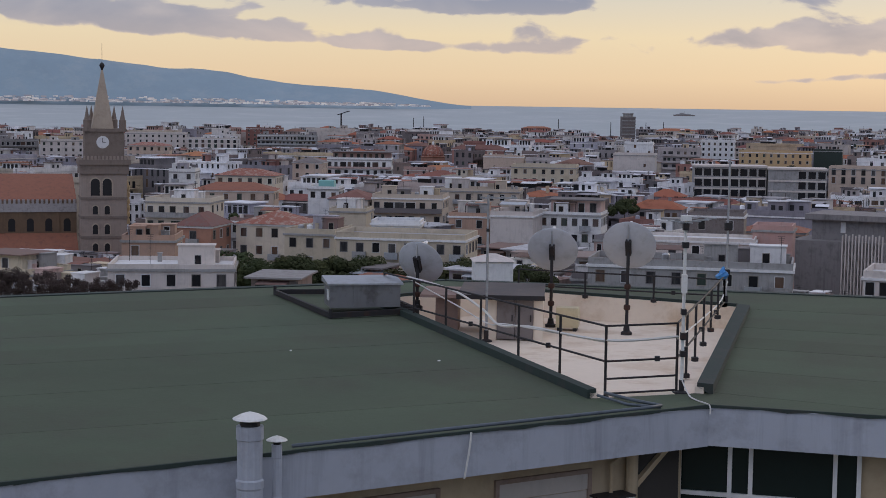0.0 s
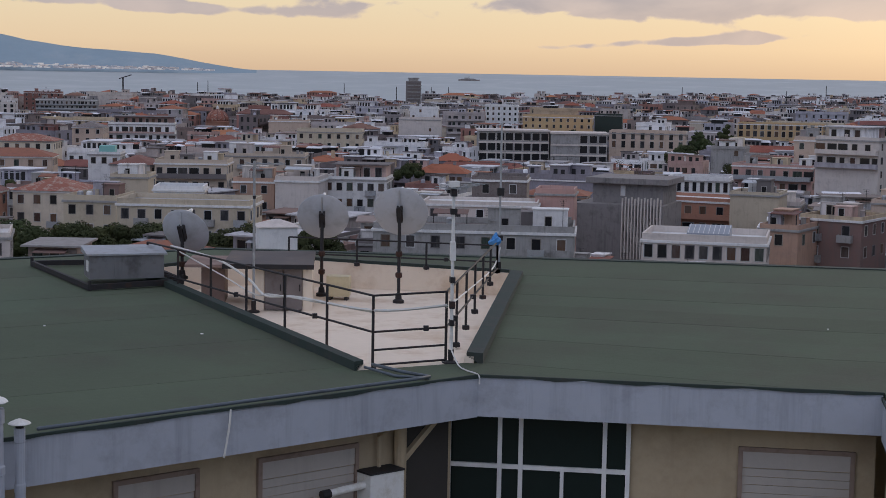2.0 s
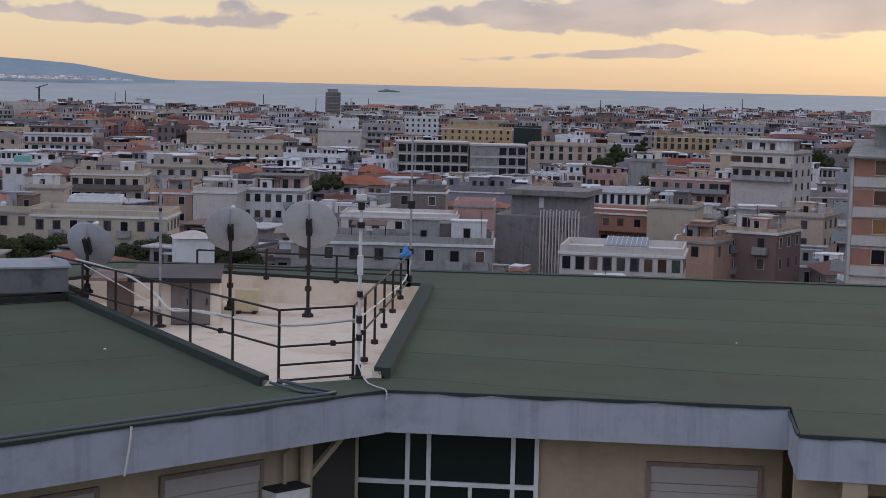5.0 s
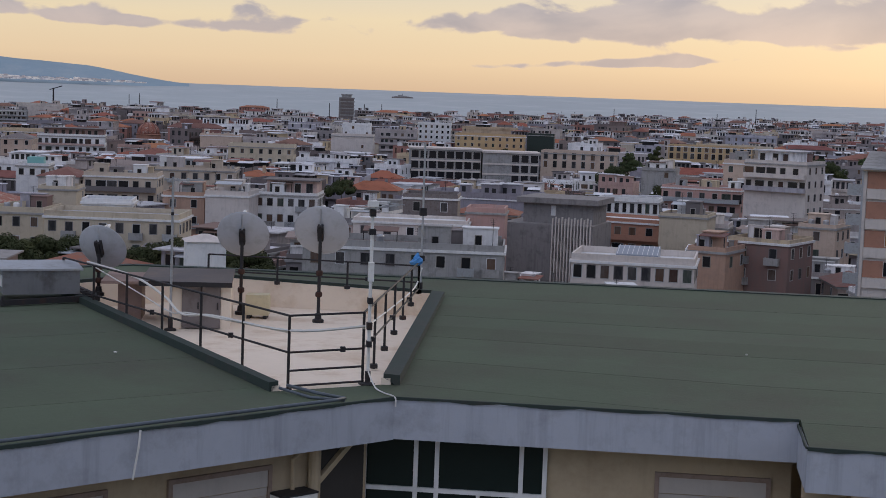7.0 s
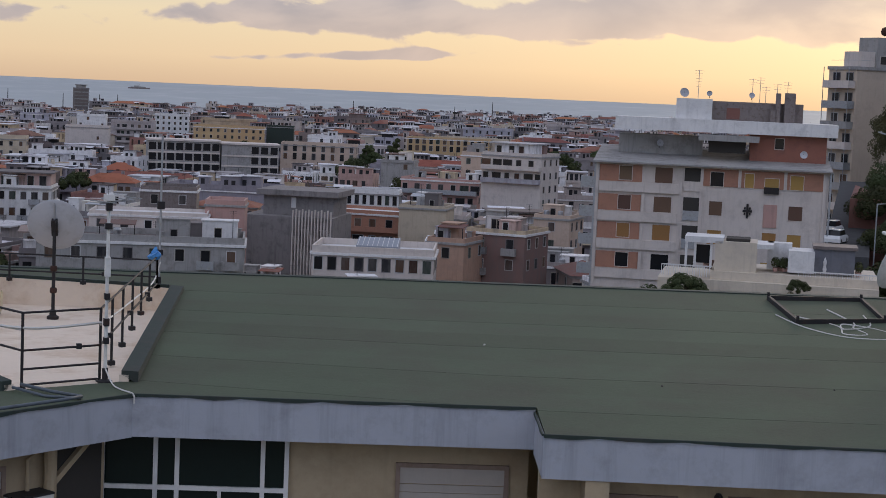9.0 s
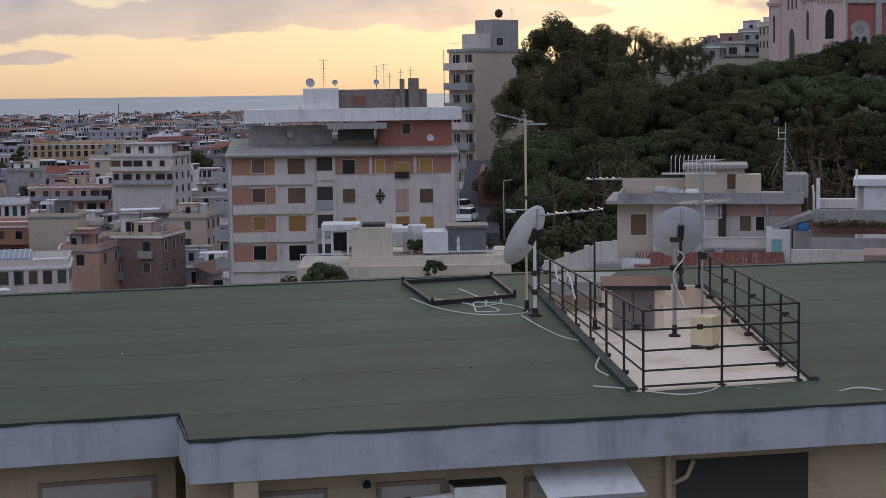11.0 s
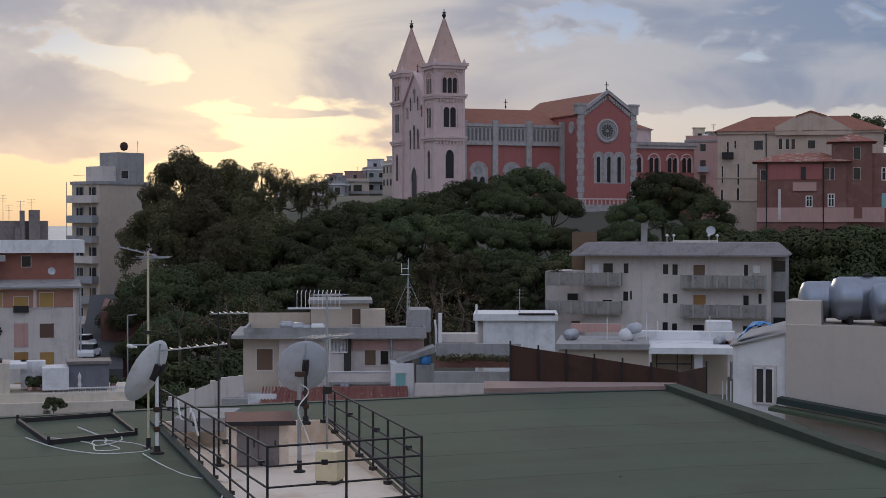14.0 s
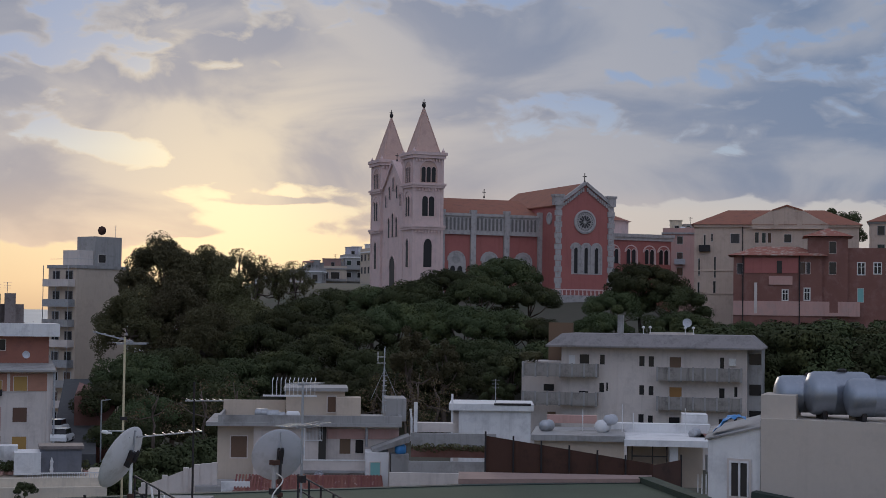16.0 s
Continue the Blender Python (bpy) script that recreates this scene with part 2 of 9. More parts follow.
def part(name, shape, material, parent=None, label="", smooth=False):
    me = shape if isinstance(shape, bpy.types.Mesh) else shape.mesh(name, *(material if isinstance(material, (list, tuple)) else [material]), smooth=smooth)
    ob = new(name, me)
    ob.parent = parent
    return tagged(ob, label)


def thing(name, label, category, m=Matrix(), group="", kind=""):
    ob = new(name)
    ob.empty_display_size = 0.2
    ob.matrix_world = m
    return tagged(ob, label, category, group, kind)


def single(name, shape, material, label, category, kind="", group="", smooth=False, m=Matrix()):
    ob = part(name, shape, material, smooth=smooth)
    ob.matrix_world = m
    return tagged(ob, label, category, group, kind)


def at(bearing, dist, z=0.0, turn=None):
    """A pose at a bearing (degrees clockwise from +y) and distance from the origin; its -y side faces the origin, or is turned by so many degrees."""
    b = radians(bearing)
    return pose(dist * math.sin(b), dist * math.cos(b), z, 0, 0, -bearing + (turn or 0))


def spot(bearing, dist):
    return dist * math.sin(radians(bearing)), dist * math.cos(radians(bearing))


def step(a, b, x):
    x = min(1.0, max(0.0, (x - a) / (b - a)))
    return x * x * (3 - 2 * x)


# ---------------------------------------------------------------- ground, sea, far coast
def ground_height(bearing, d):
    town = float(np.interp(d, (0, 100, 200, 400, 700, 2600, 2900), (34, 24, 15, 9, 5, 2.5, -4)))
    hill = float(np.interp(d, (0, 60, 100, 150, 190, 240, 275, 300, 420, 900, 2600, 2900), (36, 38, 40, 40, 43, 51.5, 57.5, 62, 66, 62, 3, -4)))
    hill -= 6.0 * step(51.5, 54.0, bearing) * step(200, 240, d)
    k = step(31, 39, bearing) * (1 - step(110, 150, bearing))
    return town + (hill - town) * k


M_EARTH = surface("earth_and_scrub", (0.075, 0.07, 0.05), 0.95, stain=(0.05, 0.07, 0.035), stain_scale=0.05, scale=1.5, spread=0.3)
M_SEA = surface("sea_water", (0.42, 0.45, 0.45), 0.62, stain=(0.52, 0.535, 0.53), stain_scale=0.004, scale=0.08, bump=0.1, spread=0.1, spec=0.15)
# The bluish haze of distance is mixed into the slope colours.
M_HAZE_HILL = surface("haze_tinted_slopes", (0.31, 0.39, 0.44), 1.0, stain=(0.37, 0.43, 0.46), stain_scale=0.006, scale=0.03, bump=0, spec=0.0)
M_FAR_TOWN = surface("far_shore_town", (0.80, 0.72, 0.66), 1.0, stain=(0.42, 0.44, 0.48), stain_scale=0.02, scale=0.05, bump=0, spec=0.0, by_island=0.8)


def build_ground():
    bs = [i * 4.0 for i in range(90)]
    bs = sorted(set(bs + [26 + i for i in range(30)]))
    ds = (0.02, 30, 60, 80, 100, 125, 150, 170, 190, 205, 220, 240, 260, 275, 290, 310, 350, 400, 500, 700, 1000, 1500, 2000, 2600, 2900)
    s = Shape()
    verts = [(*spot(b, d), ground_height(b if b < 270 else b - 360, d)) for d in ds for b in bs]
    k = len(bs)
    s.add(verts, [(j * k + i, j * k + (i + 1) % k, (j + 1) * k + (i + 1) % k, (j + 1) * k + i) for j in range(len(ds) - 1) for i in range(k)])
    me = s.mesh("ground", M_EARTH, smooth=True)
    me.flip_normals()
    tagged(new("ground", me), "dark earth and scrub under the town and its hill", "ground", kind="structure")
    # the sea swells up to eye height at the rim, as the far horizon stands
    ds = (2500, 2700, 3000, 3400, 3800, 4200, 4500, 4700, 4800)
    rise = (0, 0, 2, 9, 20, 33, 45, 54, EYE - 0.5)
    s = Shape()
    k = 120
    verts = [(*spot(i * 3, d), z) for d, z in zip(ds, rise) for i in range(k)]
    s.add(verts, [(j * k + i, j * k + (i + 1) % k, (j + 1) * k + (i + 1) % k, (j + 1) * k + i) for j in range(len(ds) - 1) for i in range(k)])
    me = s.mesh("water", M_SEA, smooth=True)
    me.flip_normals()
    tagged(new("water", me), "calm grey-blue sea of the strait reaching the horizon", "sea", kind="structure")


build_ground()
# far coast: bearing and height in degrees over the horizon, seen at 4.6 km
COAST = ((-60, 1.9), (-40, 2.2), (-25, 2.0), (-18, 1.85), (-15, 1.68), (-13.4, 1.55), (-12.6, 1.45), (-11, 1.28), (-9.4, 1.10), (-8.6, 1.12), (-7.9, 1.07), (-6.5, 0.82), (-5.2, 0.64),
         (-3.6, 0.55), (-2.1, 0.43), (-1.0, 0.22), (0.2, 0.03), (0.9, -0.02))


def build_coast():
    rng = random.Random(4)
    s, n = Shape(), 160
    bs = [-60 + i * 60.9 / (n - 1) for i in range(n)]
    rows = []
    for k, (d, f) in enumerate(((4480, 0.0), (4520, 0.30), (4560, 0.50), (4610, 0.80), (4660, 1.0), (4740, 0.7))):
        row = []
        for b in bs:
            el = float(np.interp(b, [c[0] for c in COAST], [c[1] for c in COAST]))
            wob = 1 + 0.16 * (1 - abs(2 * f - 1)) * noise.noise((b * 0.8, k * 3.1, 0)) + 0.03 * noise.noise((b * 3.0, k, 5))
            row.append((*spot(b, d), EYE - 22 + (d * math.tan(radians(max(el, -0.02))) + 22.5) * f * wob))
        rows += row
    s.add(rows, [(j * n + i, j * n + i + 1, (j + 1) * n + i + 1, (j + 1) * n + i) for j in range(5) for i in range(n - 1)])
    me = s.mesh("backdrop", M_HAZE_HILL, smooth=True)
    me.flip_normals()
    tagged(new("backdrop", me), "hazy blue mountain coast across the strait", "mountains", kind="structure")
    s = Shape()
    for _ in range(900):
        b = rng.uniform(-22, -0.6)
        u = rng.random() ** 2
        el = float(np.interp(b, [c[0] for c in COAST], [c[1] for c in COAST]))
        if u * 0.35 > el:
            continue
        s.m = at(b, 4476 - 0 * u + u * 20, EYE - 5 + u * 14 * min(1, el))
        w, h = rng.uniform(2, 9), rng.uniform(1.5, 4.5)
        s.box(-w, w, -2, 2, 0, h)
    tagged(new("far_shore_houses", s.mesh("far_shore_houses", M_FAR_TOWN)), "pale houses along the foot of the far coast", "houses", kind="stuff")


build_coast()

# ---------------------------------------------------------------- the green-roofed apartment house across the court
M_FELT = surface("green_roofing_felt", (0.080, 0.101, 0.064), 0.88, spec=0.3, spread=0.26, stain=(0.076, 0.078, 0.056), stain_scale=0.30, stain_at=(0.45, 0.75), scale=14, bump=0.3, by_object=0.17)
M_SEAM = surface("lapped_felt_seam", (0.062, 0.080, 0.052), 0.9, stain=(0.08, 0.10, 0.07), stain_scale=0.8, scale=14)
M_FELT_DARK = surface("dark_green_felt_edge", (0.03, 0.045, 0.038), 0.8, scale=9, stain=(0.05, 0.05, 0.045), stain_scale=1.2)
M_MOSS = surface("mossy_rolled_felt", (0.045, 0.058, 0.038), 0.9, stain=(0.07, 0.075, 0.045), stain_scale=1.2, scale=9, spread=0.25, bump=0.5)
M_FASCIA = surface("weathered_lilac_fascia", (0.41, 0.43, 0.48), 0.75, stain=(0.30, 0.31, 0.34), stain_scale=0.8, streaks=0.55, scale=5, spread=0.1)
M_CREAM = surface("cream_render", (0.45, 0.36, 0.24), 0.9, stain=(0.34, 0.26, 0.17), stain_scale=0.5, streaks=0.25, scale=10)
M_TERRACE = surface("off_white_terrace_screed", (0.80, 0.68, 0.55), 0.85, stain=(0.56, 0.40, 0.26), stain_scale=0.5, stain_at=(0.5, 0.74), scale=7, spread=0.08)

EAVE, RIDGE = EYE - 4.10, EYE - 3.60
LEFT = (((-9.0, 13.97), (-14.5, 25.81)), ((-5.1, 16.42), (-8.6, 28.78)), ((3.15, 21.62), (-0.5, 32.8)))
RIGHT = (((3.57, 20.33), (-0.5, 32.8)), ((8.225, 18.66), (8.5, 30.6)), ((16.56, 15.73), (19.5, 27.4)), ((21.63, 14.1), (25.7, 25.0)), ((24.4, 13.2), (29.4, 22.9)))
NOTCH = ((1.0, 19.0), (7.83, 18.8), (8.26, 20.17), (2.9, 21.69))       # where the eave steps back
EAVE_B = EYE - 4.165
COURT_A = ((1.62, 21.85), (3.05, 22.42), (4.86, 29.47), (0.30, 31.05), (-1.75, 29.6))
COURT_B = ((14.15, 17.95), (16.6, 17.25), (20.6, 24.3), (18.1, 26.2))
DEPTH = 1.06


def roof_z(p, eave, ridge, low):
    e, r = Vector(eave), Vector(ridge)
    k = (Vector(p) - e).dot(r - e) / (r - e).length_squared
    return low + (RIDGE - low) * k


def inside(p, ring):
    return all((b[0] - a[0]) * (p[1] - a[1]) - (b[1] - a[1]) * (p[0] - a[0]) > 0 for a, b in zip(ring, ring[1:] + ring[:1]))


def cut_out(bm, ring):
    """Takes an anticlockwise convex plan ring out of a sheet."""
    for a, b in zip(ring, ring[1:] + ring[:1]):
        nrm = Vector((b[1] - a[1], a[0] - b[0], 0)).normalized()
        bmesh.ops.bisect_plane(bm, geom=bm.verts[:] + bm.edges[:] + bm.faces[:], plane_co=(*a, 0), plane_no=nrm)
    gone = [f for f in bm.faces if inside(f.calc_center_median(), ring)]
    bmesh.ops.delete(bm, geom=gone, context="FACES")


def felt_strips(columns, parent, gap=0.0006, lift=0.0, whole=False):
    """Strips of felt between eave and ridge, laid from the ridge down."""
    lens = [(Vector(e) - Vector(r)).length for e, r in columns]
    low = EAVE_B if columns is RIGHT else EAVE
    count = 1 if whole else math.ceil(max(lens) / DEPTH - 1e-6)
    for k in range(count):
        bm = bmesh.new()
        rows = []
        for (e, r), ln in zip(columns, lens):
            t0, t1 = (0.0, 1.0) if whole else (min(1, (k * DEPTH + gap) / ln), min(1, (k + 1) * DEPTH / ln))
            rows.append([bm.verts.new((*(Vector(r).lerp(Vector(e), t)), RIDGE + (low - RIDGE) * t + lift + (0.0 if whole else 0.002 * (k % 2)))) for t in (t0, t1)])
        for (a0, a1), (b0, b1) in zip(rows, rows[1:]):
            if max((a0.co - a1.co).length, (b0.co - b1.co).length) > 0.05:
                bm.faces.new((a1, b1, b0, a0))
        for ring in (COURT_A, COURT_B) + ((NOTCH,) if columns is RIGHT else ()):
            cut_out(bm, ring)
        if not bm.faces:
            bm.free()
            continue
        seen = set()
        for face in bm.faces:
            if face in seen:
                continue
            isle, stack_ = [], [face]
            seen.add(face)
            while stack_:
                g = stack_.pop()
                isle.append(g)
                for e in g.edges:
                    for o in e.link_faces:
                        if o not in seen:
                            seen.add(o)
                            stack_.append(o)
            piece = bmesh.new()
            made = {}
            for g in isle:
                for v in g.verts:
                    if v not in made:
                        made[v] = piece.verts.new(v.co)
                piece.faces.new([made[v] for v in g.verts])
            piece.normal_update()
            bmesh.ops.solidify(piece, geom=piece.faces[:], thickness=0.03)
            me = bpy.data.meshes.new("felt_strip")
            piece.to_mesh(me)
            piece.free()
            me.materials.append(M_SEAM if whole else M_FELT)
            ob = new("roof_deck" if whole else "felt_strip", me)
            ob.parent = parent
        bm.free()


apartment_house = thing("apartment_house", "cream apartment house under a low green felt roof", "building")
roof = part("roof", Shape().box(2, 2.2, 25, 25.2, EAVE - 1, EAVE - 0.9), M_FELT_DARK, apartment_house, "low roof of green felt strips")
for cols in (LEFT, RIGHT):
    felt_strips(cols, roof, lift=-0.035, whole=True)
    felt_strips(cols, roof)


def edge_line(pts, w, h, z, name, mat, parent, label="", out=0.0):
    s = Shape()
    for a, b in zip(pts, pts[1:]):
        s.bar((a[0], a[1], z if len(a) < 3 else a[2]), (b[0], b[1], z if len(b) < 3 else b[2]), w, h)
    return part(name, s, mat, parent, label)


def fascia_run(pts, z0, z1, thick, name, mat, parent):
    """Upright panels along a plan line, their outer face on it."""
    for a, b in zip(pts, pts[1:]):
        d = (Vector(b) - Vector(a)).normalized()
        nrm = Vector((-d.y, d.x)) * thick
        s = Shape().prism([a, b, tuple(Vector(b) + nrm), tuple(Vector(a) + nrm)], z0, z1)
        part(name, s, mat, parent)


EAVE_LEFT = [LEFT[0][0], LEFT[1][0], (3.12, 21.58)]
EAVE_RIGHT = [(3.12, 21.58), (8.22, 20.12)]
EAVE_STEP = [(8.22, 20.12), (7.79, 18.76), (16.56, 15.67), (21.63, 14.04), (24.4, 13.14)]
fascia_run(EAVE_LEFT, EAVE - 0.56, EAVE - 0.015, 0.12, "fascia", M_FASCIA, apartment_house)
fascia_run(EAVE_RIGHT, EAVE - 0.55, EAVE - 0.012, 0.12, "fascia", M_FASCIA, apartment_house)
fascia_run(EAVE_STEP, EAVE_B - 0.54, EAVE_B - 0.012, 0.12, "fascia", M_FASCIA, apartment_house)
# the felt is turned down over the top of the fascia, unevenly
def felt_lip(pts, z):
    rng = random.Random(9)
    for a, b in zip(pts, pts[1:]):
        a, b = Vector(a), Vector(b)
        d = (b - a).normalized()
        out = Vector((d.y, -d.x)) * 0.022
        n = max(2, round((b - a).length / 0.35))
        low = [z - rng.uniform(0.0, 0.035) for _ in range(n + 1)]
        s = Shape()
        v = []
        for i in range(n + 1):
            p, q = a.lerp(b, i / n), a.lerp(b, i / n) + out
            v += [(p.x, p.y, z + 0.028), (q.x, q.y, z + 0.026), (q.x, q.y, low[i]), (p.x, p.y, low[i])]
        s.add(v, [(4 * i + j, 4 * i + 4 + j, 4 * i + 4 + (j + 1) % 4, 4 * i + (j + 1) % 4) for i in range(n) for j in range(4)] + [(0, 1, 2, 3), (4 * n + 3, 4 * n + 2, 4 * n + 1, 4 * n)])
        part("felt_lip", s, M_FELT_DARK, apartment_house, "dark felt edge turned over the fascia")


felt_lip(EAVE_LEFT, EAVE)
felt_lip(EAVE_RIGHT, EAVE)
felt_lip(EAVE_STEP, EAVE_B)
# soffit and walls set back under the eave
def inset(p, q, d):
    v = (Vector(q) - Vector(p)).normalized()
    return Vector((-v.y, v.x)) * d


def wall_run(pts, z0, z1, back, name, mat, parent):
    for a, b in zip(pts, pts[1:]):
        n1 = inset(a, b, back)
        a2, b2 = Vector(a) + n1, Vector(b) + n1
        n2 = inset(a, b, 0.3)
        part(name, Shape().prism([tuple(a2), tuple(b2), tuple(b2 + n2), tuple(a2 + n2)], z0, z1), mat, parent)
        n0 = inset(a, b, 0.125)
        s = Shape().prism([tuple(Vector(a) + n0), tuple(Vector(b) + n0), tuple(b2 - n2 * 0.01), tuple(a2 - n2 * 0.01)], EAVE - 0.40, EAVE - 0.34)
        part("soffit", s, M_CREAM, parent)


wall_run(EAVE_LEFT, EYE - 24, EAVE - 0.05, 0.55, "wall", M_CREAM, apartment_house)
wall_run(EAVE_RIGHT, EYE - 24, EAVE - 0.05, 0.55, "wall", M_CREAM, apartment_house)
wall_run(EAVE_STEP, EYE - 24, EAVE_B - 0.05, 0.55, "wall", M_CREAM, apartment_house)
RIDGE_LINE = [(-14.5, 25.81), (-8.6, 28.78), (-0.5, 32.8), (8.5, 30.6), (19.5, 27.4), (25.7, 25.0), (29.4, 22.9)]
for pair in zip(RIDGE_LINE, RIDGE_LINE[1:]):
    edge_line(pair, 0.22, 0.07, RIDGE - 0.02, "ridge_kerb", M_FELT_DARK, apartment_house, "dark bitumen kerb along the far edge")
fascia_run(RIDGE_LINE, EYE - 24, RIDGE - 0.02, -0.25, "rear_wall", M_CREAM, apartment_house)
GABLE = [(29.4, 22.9, RIDGE + 0.03), (28.6, 21.4, RIDGE - 0.06), (27.2, 19.0, RIDGE - 0.14), (25.8, 16.2, EAVE + 0.15), (24.4, 13.2, EAVE_B + 0.03)]
edge_line(GABLE, 0.34, 0.20, 0, "gable_kerb", M_MOSS, apartment_house, "mossy green rolled kerb")
fascia_run([(29.45, 22.9), (24.5, 13.15)], EYE - 24, EAVE - 0.05, -0.25, "gable_wall", M_CREAM, apartment_house)


def sunk_court(ring, floor_z, name, label):
    """A small roof terrace let into the slope: floor, low walls, felt-covered kerbs."""
    t = thing(name, label, "terrace")
    part("floor_slab", Shape().prism(ring, floor_z - 0.15, floor_z), M_TERRACE, t)
    n = len(ring)
    for i, (a, b) in enumerate(zip(ring, ring[1:] + ring[:1])):
        if i == 0:
            continue
        za, zb = (min(RIDGE, roof_any(p)) + 0.07 for p in (a, b))
        o = inset(b, a, 0.13)
        q = [a, b, tuple(Vector(b) + o), tuple(Vector(a) + o)]
        q = [b, a, tuple(Vector(a) + o), tuple(Vector(b) + o)]
        part("low_wall", Shape().prism(q, floor_z - 0.1, [zb - 0.03, za - 0.03, za - 0.03, zb - 0.03]), M_TERRACE, t)
        if i != 2 or n == 5:
            o2 = inset(b, a, 0.26 if n == 5 and i == 1 else 0.17)
            o3 = inset(b, a, 0.03)
            q = [tuple(Vector(b) + o3), tuple(Vector(a) + o3), tuple(Vector(a) + o2), tuple(Vector(b) + o2)]
            part("kerb", Shape().prism(q, [zb - 0.026, za - 0.026, za - 0.16, zb - 0.16], [zb + 0.03, za + 0.03, za + 0.02, zb + 0.02]), M_FELT_DARK, t)
    return t


def roof_any(p):
    """The height of the roof slope over a plan point."""
    best = None
    for cols in (LEFT, RIGHT):
        for (e0, r0), (e1, r1) in zip(cols, cols[1:]):
            quad = (e0, e1, r1, r0)
            if inside(p, quad):
                m0, m1 = (Vector(e0) + Vector(e1)) / 2, (Vector(r0) + Vector(r1)) / 2
                return roof_z(p, m0, m1, EAVE_B if cols is RIGHT else EAVE)
    return EAVE


FLOOR = EYE - 4.08
sunk_court(COURT_A, FLOOR, "roof_terrace", "off-white sunken roof terrace with felt-covered kerbs")
sunk_court(COURT_B, FLOOR, "roof_terrace", "narrow off-white sunken roof terrace beside the access hut")

# ---------------------------------------------------------------- the town
def palette(name, stops, rough=0.9, island=True, stain=0.55):
    """Wall or roof paint that differs from house to house."""
    m = bpy.data.materials.new(name)
    m.use_nodes = True
    n = Nodes(m.node_tree)
    out = n.add("ShaderNodeOutputMaterial")
    bsdf = n.add("ShaderNodeBsdfPrincipled", {"Roughness": rough, "Specular IOR Level": 0.25})
    n.put(out.inputs[0], bsdf)
    g = n.add("ShaderNodeNewGeometry")
    rnd = g.outputs["Random Per Island"] if island else n.add("ShaderNodeObjectInfo").outputs["Random"]
    col = n.ramp(rnd, [(i / len(stops), c) for i, c in enumerate(stops)], "CONSTANT")
    val = n.math("MULTIPLY_ADD", n.math("FRACT", n.math("MULTIPLY", rnd, 37.0)), 0.35, 0.80)
    col = n.add("ShaderNodeHueSaturation", {"Value": val, "Color": col}).outputs[0]
    sq = n.add("ShaderNodeMapping", {0: g.outputs["Position"], "Scale": (0.9, 0.9, 0.22)})
    dirt = n.ramp(n.noise(sq.outputs[0], 1.0, 6.0, 0.7), [(0.44, (0, 0, 0)), (0.68, (stain,) * 3)])
    col = n.mix(dirt, col, rgb(0.16, 0.15, 0.14))
    n.put(bsdf.inputs["Base Color"], col)
    n.put(bsdf.inputs["Normal"], n.add("ShaderNodeBump", {"Strength": 0.15, "Height": n.noise(g.outputs["Position"], 3.0, 4.0)}))
    return m


WALLS = [(0.515, 0.448, 0.403), (0.739, 0.706, 0.694), (0.33, 0.26, 0.23), (0.627, 0.538, 0.392), (0.25, 0.23, 0.235), (0.56, 0.403, 0.358), (0.874, 0.851, 0.851), (0.38, 0.34, 0.33),
         (0.582, 0.47, 0.325), (0.19, 0.17, 0.17), (0.538, 0.482, 0.459), (0.47, 0.448, 0.493), (0.28, 0.18, 0.16), (0.694, 0.638, 0.594), (0.784, 0.739, 0.672), (0.34, 0.32, 0.35)]
FLATS = [(0.20, 0.18, 0.18), (0.27, 0.21, 0.19), (0.33, 0.31, 0.30), (0.15, 0.135, 0.135), (0.26, 0.17, 0.14), (0.46, 0.45, 0.47), (0.18, 0.15, 0.14), (0.58, 0.57, 0.59)]
TILES = [(0.26, 0.115, 0.085), (0.20, 0.10, 0.085), (0.31, 0.13, 0.085), (0.17, 0.105, 0.09)]
M_WALLS, M_FLAT, M_TILE = palette("house_walls", WALLS, island=False), palette("flat_roofs", FLATS, island=False), palette("clay_tiles", TILES, island=False)
M_PANE = surface("dark_panes_and_pergola_shade", (0.012, 0.013, 0.016), 0.4, bump=0, spread=0.3, by_island=0.5)
M_SHUTTER = palette("shutters", [(0.07, 0.04, 0.03), (0.035, 0.05, 0.04), (0.13, 0.08, 0.05), (0.07, 0.065, 0.065), (0.03, 0.03, 0.033)])
M_SHUTTER_OB = palette("window_shutters", [(0.07, 0.04, 0.03), (0.035, 0.05, 0.04), (0.12, 0.07, 0.045), (0.06, 0.055, 0.055), (0.03, 0.03, 0.033)], island=False)
M_PANE_OB = surface("window_glass", (0.012, 0.013, 0.016), 0.2, bump=0, spread=0.3)
M_FRAME = palette("window_frames", [(0.50, 0.48, 0.45), (0.3, 0.27, 0.23), (0.6, 0.6, 0.6), (0.22, 0.2, 0.2)], island=False)
M_YELLOW2 = surface("cream_yellow_render", (0.54, 0.46, 0.35), 0.9, stain=(0.40, 0.34, 0.26), stain_scale=0.2, streaks=0.25, scale=3)
M_CONCRETE = surface("weathered_concrete", (0.34, 0.33, 0.32), 0.9, stain=(0.2, 0.19, 0.18), stain_scale=0.3, streaks=0.5, scale=4)
M_WHITE = surface("white_paint", (0.74, 0.73, 0.72), 0.75, stain=(0.55, 0.54, 0.54), stain_scale=0.4, streaks=0.3, scale=6)
M_METAL = surface("dark_painted_iron", (0.022, 0.02, 0.021), 0.7, metal=0.0, stain=(0.06, 0.028, 0.018), stain_scale=3, stain_at=(0.55, 0.7), scale=20)
M_GALV = surface("dull_galvanised_steel", (0.42, 0.43, 0.45), 0.45, metal=0.7, stain=(0.3, 0.29, 0.28), stain_scale=2, scale=12)


